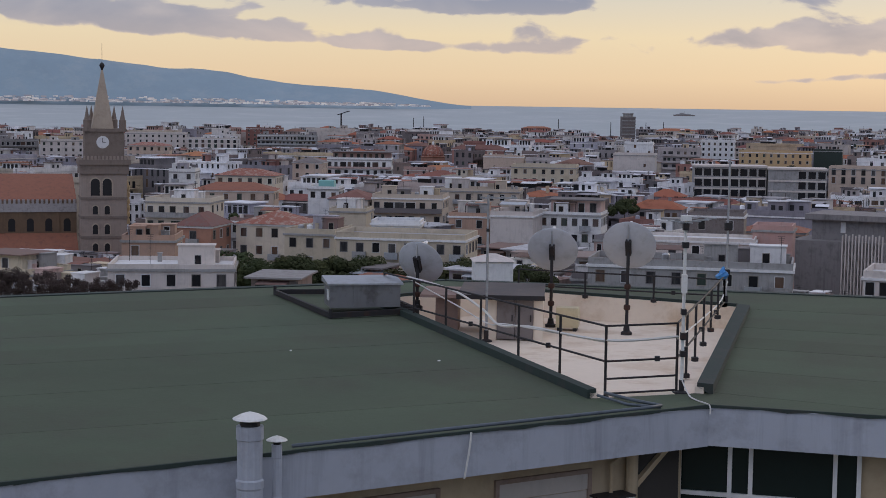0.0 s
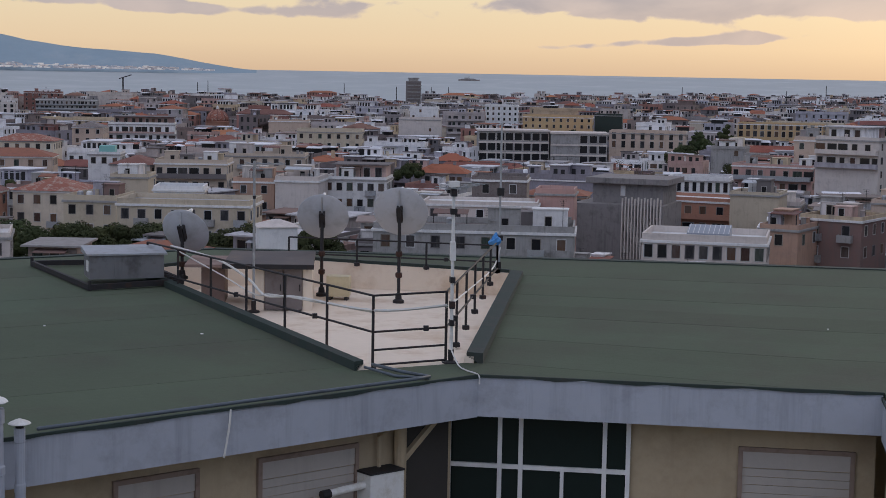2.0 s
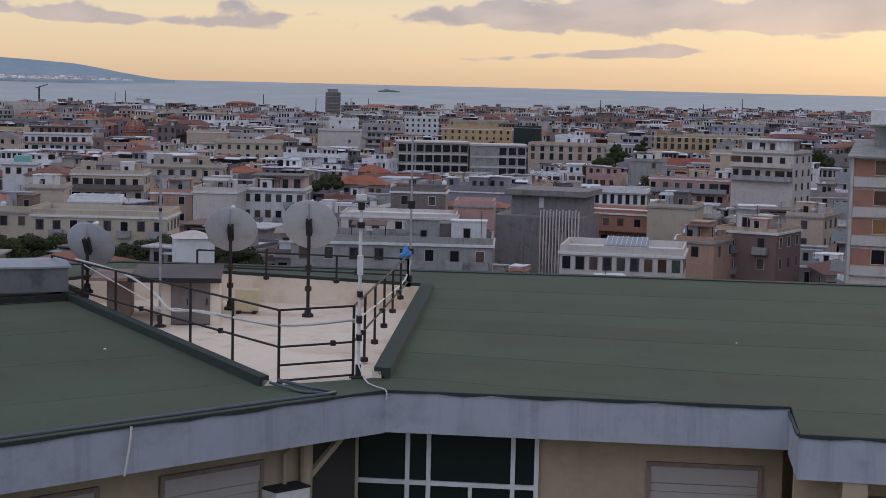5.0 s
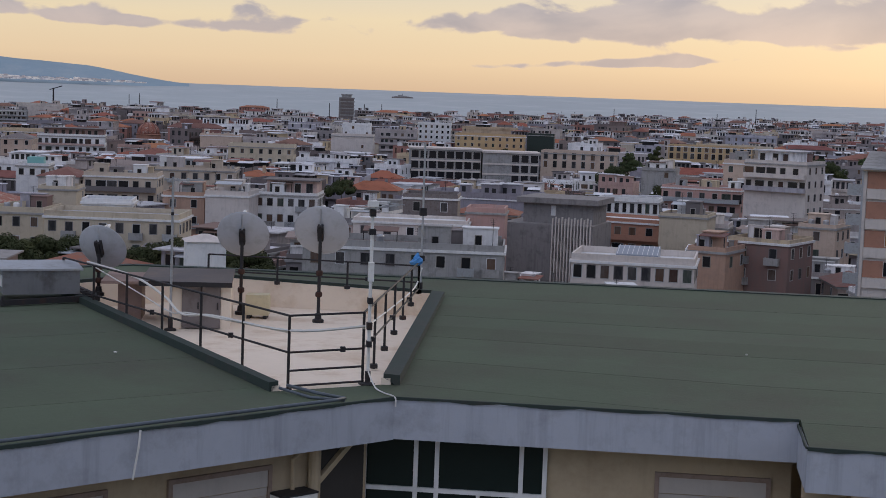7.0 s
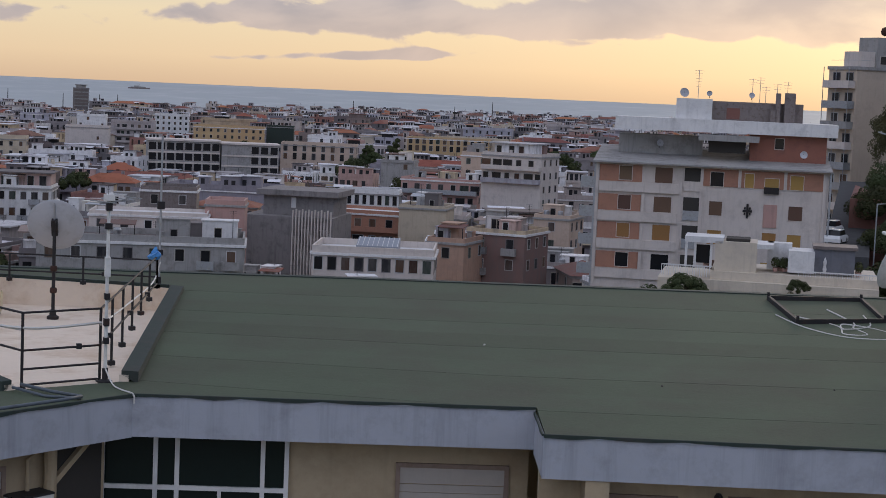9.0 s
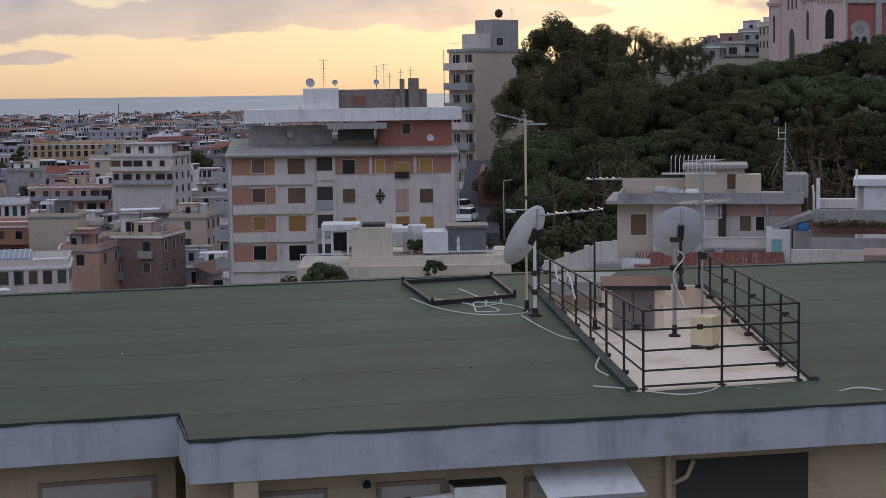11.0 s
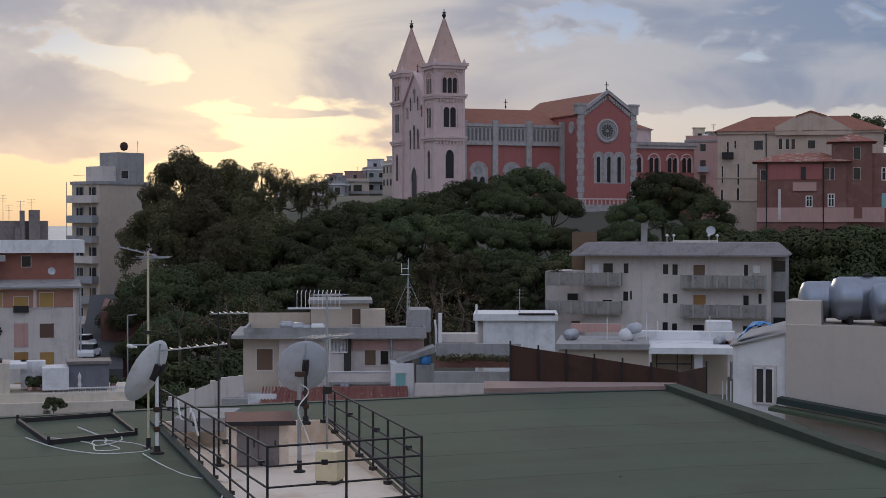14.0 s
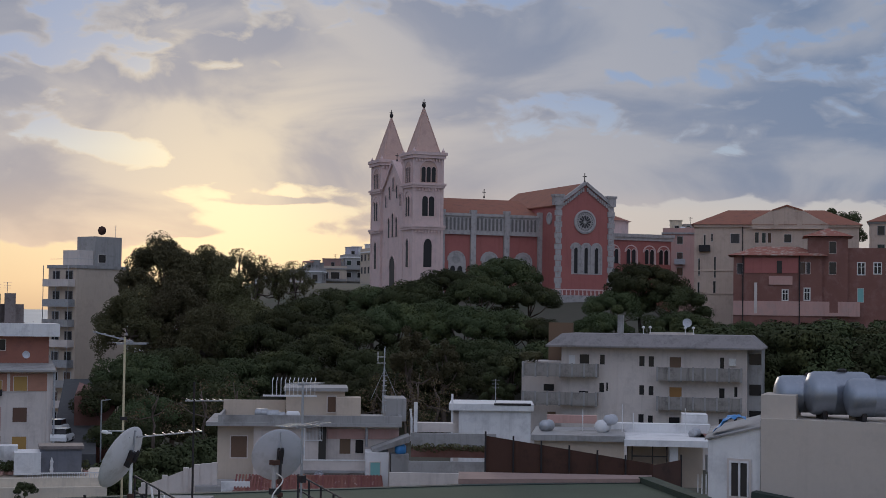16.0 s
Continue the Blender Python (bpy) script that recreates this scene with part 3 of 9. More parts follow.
M_STEEL_SHEET = surface("pale_corrugated_sheet", (0.45, 0.47, 0.50), 0.5, stain=(0.33, 0.30, 0.28), stain_scale=0.4, streaks=0.4, scale=3)
M_HUT_WOOD = surface("brown_weathered_boards", (0.17, 0.11, 0.085), 0.85, stain=(0.10, 0.07, 0.06), stain_scale=0.6, streaks=0.3, scale=4)


def hip_roof(s, w, d, z, rise, over=0.4):
    a, b = w / 2 + over, d / 2 + over
    k = min(a, b) * 0.9
    if a >= b:
        v = [(-a, -b, z), (a, -b, z), (a, b, z), (-a, b, z), (-a + k, 0, z + rise), (a - k, 0, z + rise)]
        f = [(0, 1, 5, 4), (1, 2, 5), (2, 3, 4, 5), (3, 0, 4), (3, 2, 1, 0)]
    else:
        v = [(-a, -b, z), (a, -b, z), (a, b, z), (-a, b, z), (0, -b + k, z + rise), (0, b - k, z + rise)]
        f = [(0, 1, 4), (1, 2, 5, 4), (2, 3, 5), (3, 0, 4, 5), (3, 2, 1, 0)]
    s.add(v, f)


def window_spots(w, d, h, floor_h, pitch, rng, z_low=0.0, sides=(0, 1, 2, 3)):
    """Places of windows on the sides of a w x d block: side, offset along it, sill height."""
    n = max(1, int(h / floor_h))
    for side in sides:
        ln = w if side in (0, 2) else d
        k = max(1, int((ln - 1.2) / pitch))
        for j in range(n):
            z = h - (j + 1) * floor_h + 0.9
            if z < z_low:
                break
            for i in range(k):
                yield side, (i + 0.5) * (ln / k) - ln / 2, z


def side_pose(side, u, z, w, d):
    if side == 0:
        return Matrix.Translation((u, -d / 2, z))
    if side == 1:
        return Matrix.Translation((w / 2, u, z)) @ Matrix.Rotation(math.pi / 2, 4, "Z")
    if side == 2:
        return Matrix.Translation((-u, d / 2, z)) @ Matrix.Rotation(math.pi, 4, "Z")
    return Matrix.Translation((-w / 2, -u, z)) @ Matrix.Rotation(-math.pi / 2, 4, "Z")


TAKEN = []      # bearings and distances that the hand-placed houses take up


def is_taken(b, d, w, dp):
    half = math.degrees(w * 0.5 / d)
    return any(b + half > q[0] and b - half < q[1] and d + dp * 0.6 > q[2] and d - dp * 0.6 < q[3] for q in TAKEN)


CLEAR = []      # bearings, distance and lowest visible angle of the houses that stand in plain sight


def headroom(b, d, half):
    """How high over the eye a house at that bearing and distance may rise without hiding a landmark behind it."""
    return min([d * math.tan(radians(q[3])) for q in CLEAR if b + half > q[0] and b - half < q[1] and d < q[2] - 4] + [0.0])


TOWN_PAINT = [surface("town_render", c, 0.9, stain=[v * 0.6 for v in c], stain_scale=0.12, stain_at=(0.48, 0.72), streaks=0.45, scale=1.2, spread=0.1, by_island=0.16, spec=0.2) for c in
              ((0.47, 0.41, 0.385), (0.80, 0.78, 0.78), (0.25, 0.20, 0.185), (0.58, 0.50, 0.40), (0.19, 0.175, 0.18), (0.52, 0.35, 0.31), (0.90, 0.89, 0.90), (0.30, 0.27, 0.27),
               (0.56, 0.44, 0.30), (0.18, 0.15, 0.15), (0.48, 0.43, 0.42), (0.42, 0.41, 0.46), (0.34, 0.18, 0.15), (0.74, 0.70, 0.67), (0.62, 0.55, 0.50), (0.29, 0.27, 0.30))]
TOWN_ROOF = [surface("town_roofing", c, 0.9, stain=[v * 0.65 for v in c], stain_scale=0.1, stain_at=(0.45, 0.7), scale=1.0, spread=0.15, by_island=0.3, spec=0.2) for c in
             ((0.24, 0.22, 0.22), (0.27, 0.20, 0.18), (0.38, 0.36, 0.37), (0.13, 0.115, 0.12), (0.33, 0.16, 0.12), (0.55, 0.54, 0.57), (0.16, 0.13, 0.12), (0.74, 0.74, 0.77))]


def roof_things(rng, walls, flats, panes, metal, w, dp, h, paint, count):
    """Stair huts, pergolas, chimneys, tanks, dividing walls and aerials on a flat roof."""
    for _ in range(count):
        u, v = rng.uniform(-w / 2 + 1.6, w / 2 - 1.6), rng.uniform(-dp / 2 + 1.5, dp / 2 - 1.5)
        kind = rng.random()
        walls.k = paint if rng.random() < 0.5 else rng.randrange(16)
        if kind < 0.26:
            a, b, c = rng.uniform(1.1, 2.6), rng.uniform(1.0, 1.6), rng.uniform(2.0, 2.8)
            walls.box(u - a, u + a, v - b, v + b, h, h + c)
            flats.box(u - a - 0.3, u + a + 0.3, v - b - 0.35, v + b + 0.2, h + c, h + c + 0.18)
            panes.box(u - a * 0.6, u - a * 0.6 + 0.9, v - b - 0.05, v - b, h + 0.1, h + 2.0)
            if a > 1.7:
                panes.box(u + a * 0.2, u + a * 0.2 + 0.9, v - b - 0.05, v - b, h + 0.9, h + 1.9)
        elif kind < 0.42:
            a, b = rng.uniform(1.2, 3.0), rng.uniform(1.0, 1.8)
            flats.k = rng.choice((2, 4, 5, 7, 7))
            flats.prism([(u - a, v - b), (u + a, v - b), (u + a, v + b), (u - a, v + b)], [h + 2.0, h + 2.0, h + 2.4, h + 2.4], [h + 2.12, h + 2.12, h + 2.52, h + 2.52])
            for x in (u - a + 0.1, u + a - 0.1):
                metal.box(x - 0.05, x + 0.05, v - b, v - b + 0.1, h, h + 2.0)
            # dark sheet at the back paints the shade under the pergola roof
            panes.box(u - a + 0.3, u + a - 0.3, v + b - 0.2, v + b - 0.15, h + 0.2, h + 1.9)
        elif kind < 0.62:
            walls.box(u - 0.3, u + 0.3, v - 0.3, v + 0.3, h, h + rng.uniform(0.8, 1.7))
        elif kind < 0.74:
            walls.k = rng.choice((1, 6, 11))
            walls.turned([(0.5, 0.3), (0.55, 0.6), (0.55, 1.3), (0.3, 1.5)], 7, (u, v, h))
        elif kind < 0.86:
            a = rng.uniform(1.2, 3.4)
            walls.box(max(u - a, -w / 2), min(u + a, w / 2), v - 0.1, v + 0.1, h, h + rng.uniform(0.7, 1.3))
        else:
            c = rng.uniform(2.2, 4.0)
            metal.box(u - 0.05, u + 0.05, v - 0.05, v + 0.05, h, h + c)
            for j in range(3):
                metal.box(u - 0.5, u + 0.5, v - 0.03, v + 0.03, h + c - 0.12 - 0.3 * j, h + c - 0.05 - 0.3 * j)


def far_town():
    """The crowded town out to the shore, too many houses to count."""
    rng = random.Random(11)
    walls, flats, tiles, panes, shut, metal = Shape(), Shape(), Shape(), Shape(), Shape(), Shape()
    row_d = 352.0
    while row_d < 2500:
        pitch = 13 + row_d * 0.006
        b = -19.0
        while b < 36:
            bb = b + rng.uniform(-0.15, 0.15) * math.degrees(pitch / row_d)
            d = row_d + rng.uniform(-6, 6)
            b += math.degrees(pitch * rng.uniform(0.85, 1.5) / row_d)
            # the waterfront runs away to the north
            if d > float(np.interp(bb, (-16, -6, 6, 12, 20, 26), (1280, 1350, 1480, 1750, 2300, 2500))) + rng.uniform(-60, 60):
                continue
            g = ground_height(min(bb, 30), d)
            x, y = spot(bb, d)
            w, dp = rng.choice((10, 12, 14, 16, 20, 26, 32)) * rng.uniform(0.9, 1.1), rng.uniform(8, 15)
            if is_taken(bb, d, w, dp):
                continue
            drop = rng.choice((19, 21, 22, 23, 24, 25, 26, 28)) + 3.0 * (1 - step(560, 900, d)) + rng.uniform(-1, 1) + 2.0 * step(1500, 2400, d)
            drop = max(drop, 3.2 - headroom(bb, d, math.degrees(w * 0.5 / d)))
            h = EYE - drop - g
            if h < 3.5:
                continue
            m = pose(x, y, g, 0, 0, rng.choice((-24, -20, -28, 62, -16, -10)) + rng.uniform(-3, 3))
            for s in (walls, flats, tiles, panes, shut, metal):
                s.m = m
            paint = rng.randrange(16)
            walls.k, flats.k = paint, rng.randrange(8)
            walls.box(-w / 2, w / 2, -dp / 2, dp / 2, 0, h)
            if rng.random() < 0.17:
                tiles.k = rng.randrange(4)
                hip_roof(tiles, w, dp, h + 0.02, rng.uniform(1.5, 2.3))
                if d < 1300:
                    walls.box(w * 0.2, w * 0.2 + 0.7, -0.4, 0.4, h + 0.5, h + 2.8)
            else:
                flats.box(-w / 2 + 0.3, w / 2 - 0.3, -dp / 2 + 0.3, dp / 2 - 0.3, h - 0.2, h + 0.06)
                if d < 1300:
                    ph = rng.choice((0.25, 0.6, 0.9, 1.0))
                    walls.box(-w / 2, w / 2, -dp / 2 - 0.12, -dp / 2 + 0.12, h - 0.15, h + ph)
                    walls.box(-w / 2, w / 2, dp / 2 - 0.2, dp / 2, h, h + ph)
                    walls.box(-w / 2 - 0.06, -w / 2 + 0.2, -dp / 2, dp / 2, h, h + ph)
                    walls.box(w / 2 - 0.2, w / 2 + 0.06, -dp / 2, dp / 2, h, h + ph)
                roof_things(rng, walls, flats, panes, metal, w, dp, h + 0.05, paint, rng.randint(4, 8) if d < 700 else rng.randint(3, 6) if d < 1300 else rng.randint(2, 4))
                if rng.random() < 0.3 and w > 11:
                    u = rng.uniform(-w / 4, 0)
                    walls.k = rng.choice((paint, paint, 1, 6, 13))
                    walls.box(u - 3, u + 4, -dp / 2 + 2, dp / 2 - 1, h, h + 2.9)
                    flats.box(u - 3.6, u + 4.6, -dp / 2 + 1.0, dp / 2 - 0.6, h + 2.9, h + 3.15)
                    for i in range(4):
                        panes.box(u - 2.6 + i * 1.6, u - 1.6 + i * 1.6, -dp / 2 + 1.93, -dp / 2 + 2, h + 0.3, h + 2.4)
            walls.k = paint
            kind = rng.random()
            if kind < 0.4 and d < 1900:
                # long balconies: a parapet or rail over a dark recess, storey by storey
                k0, k1 = -w / 2 + rng.choice((0, 0, 2.5)), w / 2 - rng.choice((0, 0, 3.5))
                for j in range(1, 4):
                    z = h - j * 3.2
                    if z < 1:
                        break
                    walls.box(k0, k1, -dp / 2 - 1.2, -dp / 2, z - 0.2, z + 0.05)
                    if kind < 0.22:
                        walls.box(k0, k1, -dp / 2 - 1.2, -dp / 2 - 1.1, z + 0.05, z + 0.9)
                    else:
                        metal.box(k0, k1, -dp / 2 - 1.2, -dp / 2 - 1.14, z + 0.86, z + 0.95)
                        metal.box(k0, k1, -dp / 2 - 1.2, -dp / 2 - 1.16, z + 0.4, z + 0.46)
                    u = k0 + 0.4
                    while u < k1 - 1:
                        ww = rng.choice((1.0, 1.2, 1.4, 2.2))
                        (shut if rng.random() < 0.35 else panes).box(u, min(u + ww, k1 - 0.2), -dp / 2 - 0.06, -dp / 2, z + 0.05, z + 2.3)
                        u += ww + rng.choice((0.6, 1.2, 2.0))
                sides = (1, 3)
            else:
                sides = (0, 1, 3)
                if d < 1300:
                    walls.k = rng.choice((paint, 1, 13))
                    walls.box(-w / 2 - 0.2, w / 2 + 0.2, -dp / 2 - 0.25, -dp / 2, h - 0.6, h - 0.3)
                    walls.k = paint
            tall, wide, gap = rng.choice((1.5, 1.7, 2.2)), rng.choice((0.42, 0.5, 0.62)), rng.choice((2.1, 2.4, 2.9, 3.6))
            for side, u, z in window_spots(w, dp, h, rng.choice((3.1, 3.3, 3.7)), gap, rng, h - 9.5, sides):
                if rng.random() < (0.72 if kind > 0.9 else 0.1):
                    continue
                s = shut if rng.random() < 0.4 else panes
                s.m = m @ side_pose(side, u + rng.uniform(-0.12, 0.12), z, w, dp)
                hh = tall + rng.choice((0, 0, 0, 0.5))
                s.add([(-wide, -0.05, 0), (wide, -0.05, 0), (wide, -0.05, hh), (-wide, -0.05, hh)], [(0, 1, 2, 3)])
                if d < 620 and side == 0:
                    walls.m = s.m
                    walls.box(-wide - 0.15, wide + 0.15, -0.22, 0, -0.16, 0)
                    walls.m = m
            panes.m = shut.m = m
        row_d += 15 + row_d * 0.006 + (9 if rng.random() < 0.15 else 0)
    for nm, s, mt, lb in (("town_walls", walls, TOWN_PAINT, "crowded pale plastered town houses"), ("town_flat_roofs", flats, TOWN_ROOF, "flat grey and brown roofs of the town"),
                          ("town_tiled_roofs", tiles, TOWN_TILE, "faded terracotta tiled roofs of the town"), ("town_windows", panes, [M_PANE], "dark windows of the town, and dark sheets as shade under its pergolas"),
                          ("town_shutters", shut, [M_SHUTTER], "closed shutters of the town"), ("town_roof_metalwork", metal, [M_METAL], "thin aerials, posts and rails on the town's roofs")):
        tagged(new(nm, s.mesh(nm, *mt)), lb, "town", kind="stuff")


TOWN_TILE = [surface("town_clay_tiles", c, 0.9, stain=[v * 0.6 for v in c], stain_scale=0.15, scale=2.0, spread=0.2, by_island=0.3, spec=0.2) for c in ((0.32, 0.125, 0.08), (0.25, 0.11, 0.085), (0.38, 0.15, 0.085), (0.22, 0.12, 0.095))]


def window_mesh(name, w, h, kind):
    """One window in one piece: a frame proud of the wall, a reveal, a pane or a louvred shutter set back in it, and a sill lip."""
    s = Shape()
    a, f = w / 2, 0.10
    rings = [[(-a - f, 0.02, -f), (a + f, 0.02, -f), (a + f, 0.02, h + f), (-a - f, 0.02, h + f)],
             [(-a - f, -0.07, -f), (a + f, -0.07, -f), (a + f, -0.07, h + f), (-a - f, -0.07, h + f)],
             [(-a, -0.07, 0), (a, -0.07, 0), (a, -0.07, h), (-a, -0.07, h)],
             [(-a, -0.012, 0), (a, -0.012, 0), (a, -0.012, h), (-a, -0.012, h)]]
    v = [p for r in rings for p in r]
    s.add(v, [(j * 4 + i, j * 4 + (i + 1) % 4, j * 4 + 4 + (i + 1) % 4, j * 4 + 4 + i) for j in range(3) for i in range(4)])
    s.k = 1
    s.add([], [])
    s.f.append((12, 13, 14, 15))
    s.mi.append(1)
    return s.mesh(name, M_FRAME, M_SHUTTER_OB if kind == "shut" else M_PANE_OB)


WINDOW_KINDS = {}


def window(parent, m, w=1.1, h=1.5, kind="shut"):
    key = (round(w, 2), round(h, 2), kind)
    if key not in WINDOW_KINDS:
        WINDOW_KINDS[key] = window_mesh("window", w, h, kind)
    ob = new("window", WINDOW_KINDS[key])
    ob.parent = parent
    ob.matrix_local = m
    return ob


def balcony(parent, m, w, depth=1.1, solid=True, mat=None, high=0.95):
    """A tray: slab and parapet in one piece."""
    a, t = w / 2, 0.1
    s = Shape()
    v = [(-a, -depth, -0.18), (a, -depth, -0.18), (a, 0, -0.18), (-a, 0, -0.18), (-a, -depth, high), (a, -depth, high), (a, 0, high), (-a, 0, high),
         (-a + t, -depth + t, high), (a - t, -depth + t, high), (a - t, 0, high), (-a + t, 0, high), (-a + t, -depth + t, 0), (a - t, -depth + t, 0), (a - t, 0, 0), (-a + t, 0, 0)]
    s.add(v, [(0, 3, 2, 1), (0, 1, 5, 4), (1, 2, 6, 5), (3, 0, 4, 7), (4, 5, 9, 8), (5, 6, 10, 9), (7, 4, 8, 11), (8, 9, 13, 12), (9, 10, 14, 13), (11, 8, 12, 15), (12, 13, 14, 15)])
    ob = part("balcony", s, mat or (M_CONCRETE if solid else M_GALV), parent)
    ob.matrix_local = m
    return ob


def house(m, w, d, h, rng, wall=None, roofmat=None, tiled=False, floor_h=3.2, pitch=3.0, z_low=None, balconies=0.3, clutter=True, label=None, sides=(0, 1, 3), win=(1.1, 1.5), name="house", long_balconies=False, attic=False, skip=0.0):
    """A plastered town house: walls, cornice, roof, each window, balconies and roof huts."""
    t = thing(name, label or ("old plastered town house with a clay tile roof" if tiled else "flat-roofed plastered town house with shuttered windows"), "house", m, group="" if label else "town houses")
    wm = wall or M_WALLS
    part("wall", Shape().box(-w / 2, w / 2, -d / 2, d / 2, -14, h), wm, t)
    c = Shape()
    for x0, x1, y0, y1 in ((-w / 2 - 0.25, w / 2 + 0.25, -d / 2 - 0.25, -d / 2), (-w / 2 - 0.25, w / 2 + 0.25, d / 2, d / 2 + 0.25), (-w / 2 - 0.25, -w / 2, -d / 2, d / 2), (w / 2, w / 2 + 0.25, -d / 2, d / 2)):
        c.box(x0, x1, y0, y1, h - 0.35, h)
    part("cornice", c, M_WHITE if rng.random() < 0.5 else M_CONCRETE, t)
    if tiled:
        s = Shape()
        hip_roof(s, w, d, h + 0.02, rng.uniform(1.5, 2.3), 0.5)
        part("roof", s, roofmat or M_TILE, t)
    else:
        part("roof", Shape().box(-w / 2 + 0.25, w / 2 - 0.25, -d / 2 + 0.25, d / 2 - 0.25, h - 0.1, h + 0.05), roofmat or M_FLAT, t)
        s = Shape()
        ph = rng.uniform(0.5, 1.0)
        for x0, x1, y0, y1 in ((-w / 2, w / 2, -d / 2, -d / 2 + 0.25), (-w / 2, w / 2, d / 2 - 0.25, d / 2), (-w / 2, -w / 2 + 0.25, -d / 2 + 0.25, d / 2 - 0.25), (w / 2 - 0.25, w / 2, -d / 2 + 0.25, d / 2 - 0.25)):
            s.box(x0, x1, y0, y1, h, h + ph)
        part("parapet", s, wm, t)
        if clutter:
            for _ in range(rng.randint(2, 4)):
                a, b, k = rng.uniform(0.9, min(2.6, w / 2 - 0.6)), rng.uniform(0.9, 1.9), rng.uniform(1.6, 2.9)
                u, v = rng.uniform(-w / 2 + a + 0.4, w / 2 - a - 0.4), rng.uniform(-d / 2 + b + 0.4, d / 2 - b - 0.4)
                s = Shape().box(u - a, u + a, v - b, v + b, h, h + k).box(u - a - 0.15, u + a + 0.15, v - b - 0.15, v + b + 0.15, h + k, h + k + 0.14)
                hut = part("roof_hut", s, rng.choice((M_WALLS, M_WHITE, M_CONCRETE, wm, M_WALLS)), t)
                window(hut, Matrix.Translation((u + rng.uniform(-0.3, 0.3), v - b, h + 0.15)), 0.8, 1.4, "pane")
            for _ in range(rng.randint(1, 3)):
                u, v = rng.uniform(-w / 2 + 0.8, w / 2 - 0.8), rng.uniform(-d / 2 + 0.8, d / 2 - 0.8)
                part("chimney", Shape().box(u - 0.3, u + 0.3, v - 0.3, v + 0.3, h, h + 1.2).box(u - 0.38, u + 0.38, v - 0.38, v + 0.38, h + 1.2, h + 1.3), rng.choice((wm, M_CONCRETE)), t)
            if rng.random() < 0.6:
                a, u, v = rng.uniform(1.3, min(2.8, w / 2 - 0.6)), rng.uniform(-w / 6, w / 6), -d / 2 + 1.8
                s = Shape().prism([(u - a, v - 1.3), (u + a, v - 1.3), (u + a, v + 1.3), (u - a, v + 1.3)], [h + 2.1, h + 2.1, h + 2.5, h + 2.5], [h + 2.2, h + 2.2, h + 2.6, h + 2.6])
                pg = part("pergola_roof", s, rng.choice((M_WHITE, M_STEEL_SHEET, M_TILE, M_HUT_WOOD)), t)
                for x in (u - a + 0.1, u + a - 0.1):
                    part("post", Shape().box(x - 0.06, x + 0.06, v - 1.25, v - 1.13, h, h + 2.12), M_METAL, pg)
            for _ in range(rng.randint(0, 2)):
                u, v = rng.uniform(-w / 2 + 1, w / 2 - 1), rng.uniform(-d / 2 + 1, d / 2 - 1)
                part("water_tank", Shape().turned([(0.0, 0.2), (0.5, 0.2), (0.55, 0.5), (0.55, 1.1), (0.4, 1.3), (0.0, 1.35)], 10, (u, v, h)), rng.choice((M_GALV, M_WHITE)), t)
            for _ in range(rng.randint(0, 2)):
                u, v = rng.uniform(-w / 2 + 1, w / 2 - 1), rng.uniform(-d / 2 + 1, d / 2 - 1)
                k = rng.uniform(2.5, 4.5)
                s = Shape().tube((u, v, h), (u, v, h + k), 0.035, 5)
                for j in range(4):
                    s.box(u - 0.5 + 0.08 * j, u + 0.5 - 0.08 * j, v - 0.02, v + 0.02, h + k - 0.25 * j - 0.03, h + k - 0.25 * j)
                part("aerial", s, M_METAL, t)
    if attic and not tiled:
        a0, a1, k = -w / 2 + rng.choice((0.4, 2.2)), w / 2 - rng.choice((0.4, 3.0)), 2.8
        up = part("attic_storey", Shape().box(a0, a1, -d / 2 + 2.4, d / 2 - 1, h, h + k), rng.choice((M_WALLS, M_WHITE, wm)), t)
        part("attic_roof", Shape().box(a0 - 0.7, a1 + 0.7, -d / 2 + 1.2, d / 2 - 0.5, h + k, h + k + 0.22), M_FLAT, t)
        x = a0 + 1.2
        while x < a1 - 1:
            window(up, Matrix.Translation((x, -d / 2 + 2.4, h + 0.3)), 1.2, 1.9, "pane" if rng.random() < 0.6 else "shut")
            x += rng.uniform(2.0, 3.4)
    if long_balconies:
        sides = tuple(q for q in sides if q)
        for j in range(1, 3):
            z = h - j * floor_h - 0.1
            bal = balcony(t, Matrix.Translation((0, -d / 2, z)), w - 0.3, 1.3, True, rng.choice((wm, M_CONCRETE, M_WALLS, M_GALV)), rng.choice((0.5, 0.9, 1.0)))
            x = -w / 2 + 1.1
            while x < w / 2 - 0.8:
                window(t, Matrix.Translation((x, -d / 2, z + 0.05)), rng.choice((1.2, 1.2, 2.2)), 2.2, "pane" if rng.random() < 0.65 else "shut")
                x += rng.uniform(2.2, 3.4)
    low = h - 13 if z_low is None else z_low
    for side, u, z in window_spots(w, d, h, floor_h, pitch, rng, low, sides):
        sp = side_pose(side, u, z, w, d)
        if rng.random() < skip:
            continue
        if side == 0 and rng.random() < balconies:
            window(t, sp @ Matrix.Translation((0, 0, -0.8)), win[0], win[1] + 0.7, "shut" if rng.random() < 0.6 else "pane")
            balcony(t, sp @ Matrix.Translation((0, 0, -0.85)), win[0] + 1.1, 0.9, rng.random() < 0.4)
        else:
            window(t, sp, win[0], win[1], "shut" if rng.random() < 0.6 else "pane")
    return t


def reserve(bearing, dist, r, depth=None):
    half = math.degrees(r / dist)
    TAKEN.append((bearing - half, bearing + half, dist - (depth or r), dist + (depth or r)))


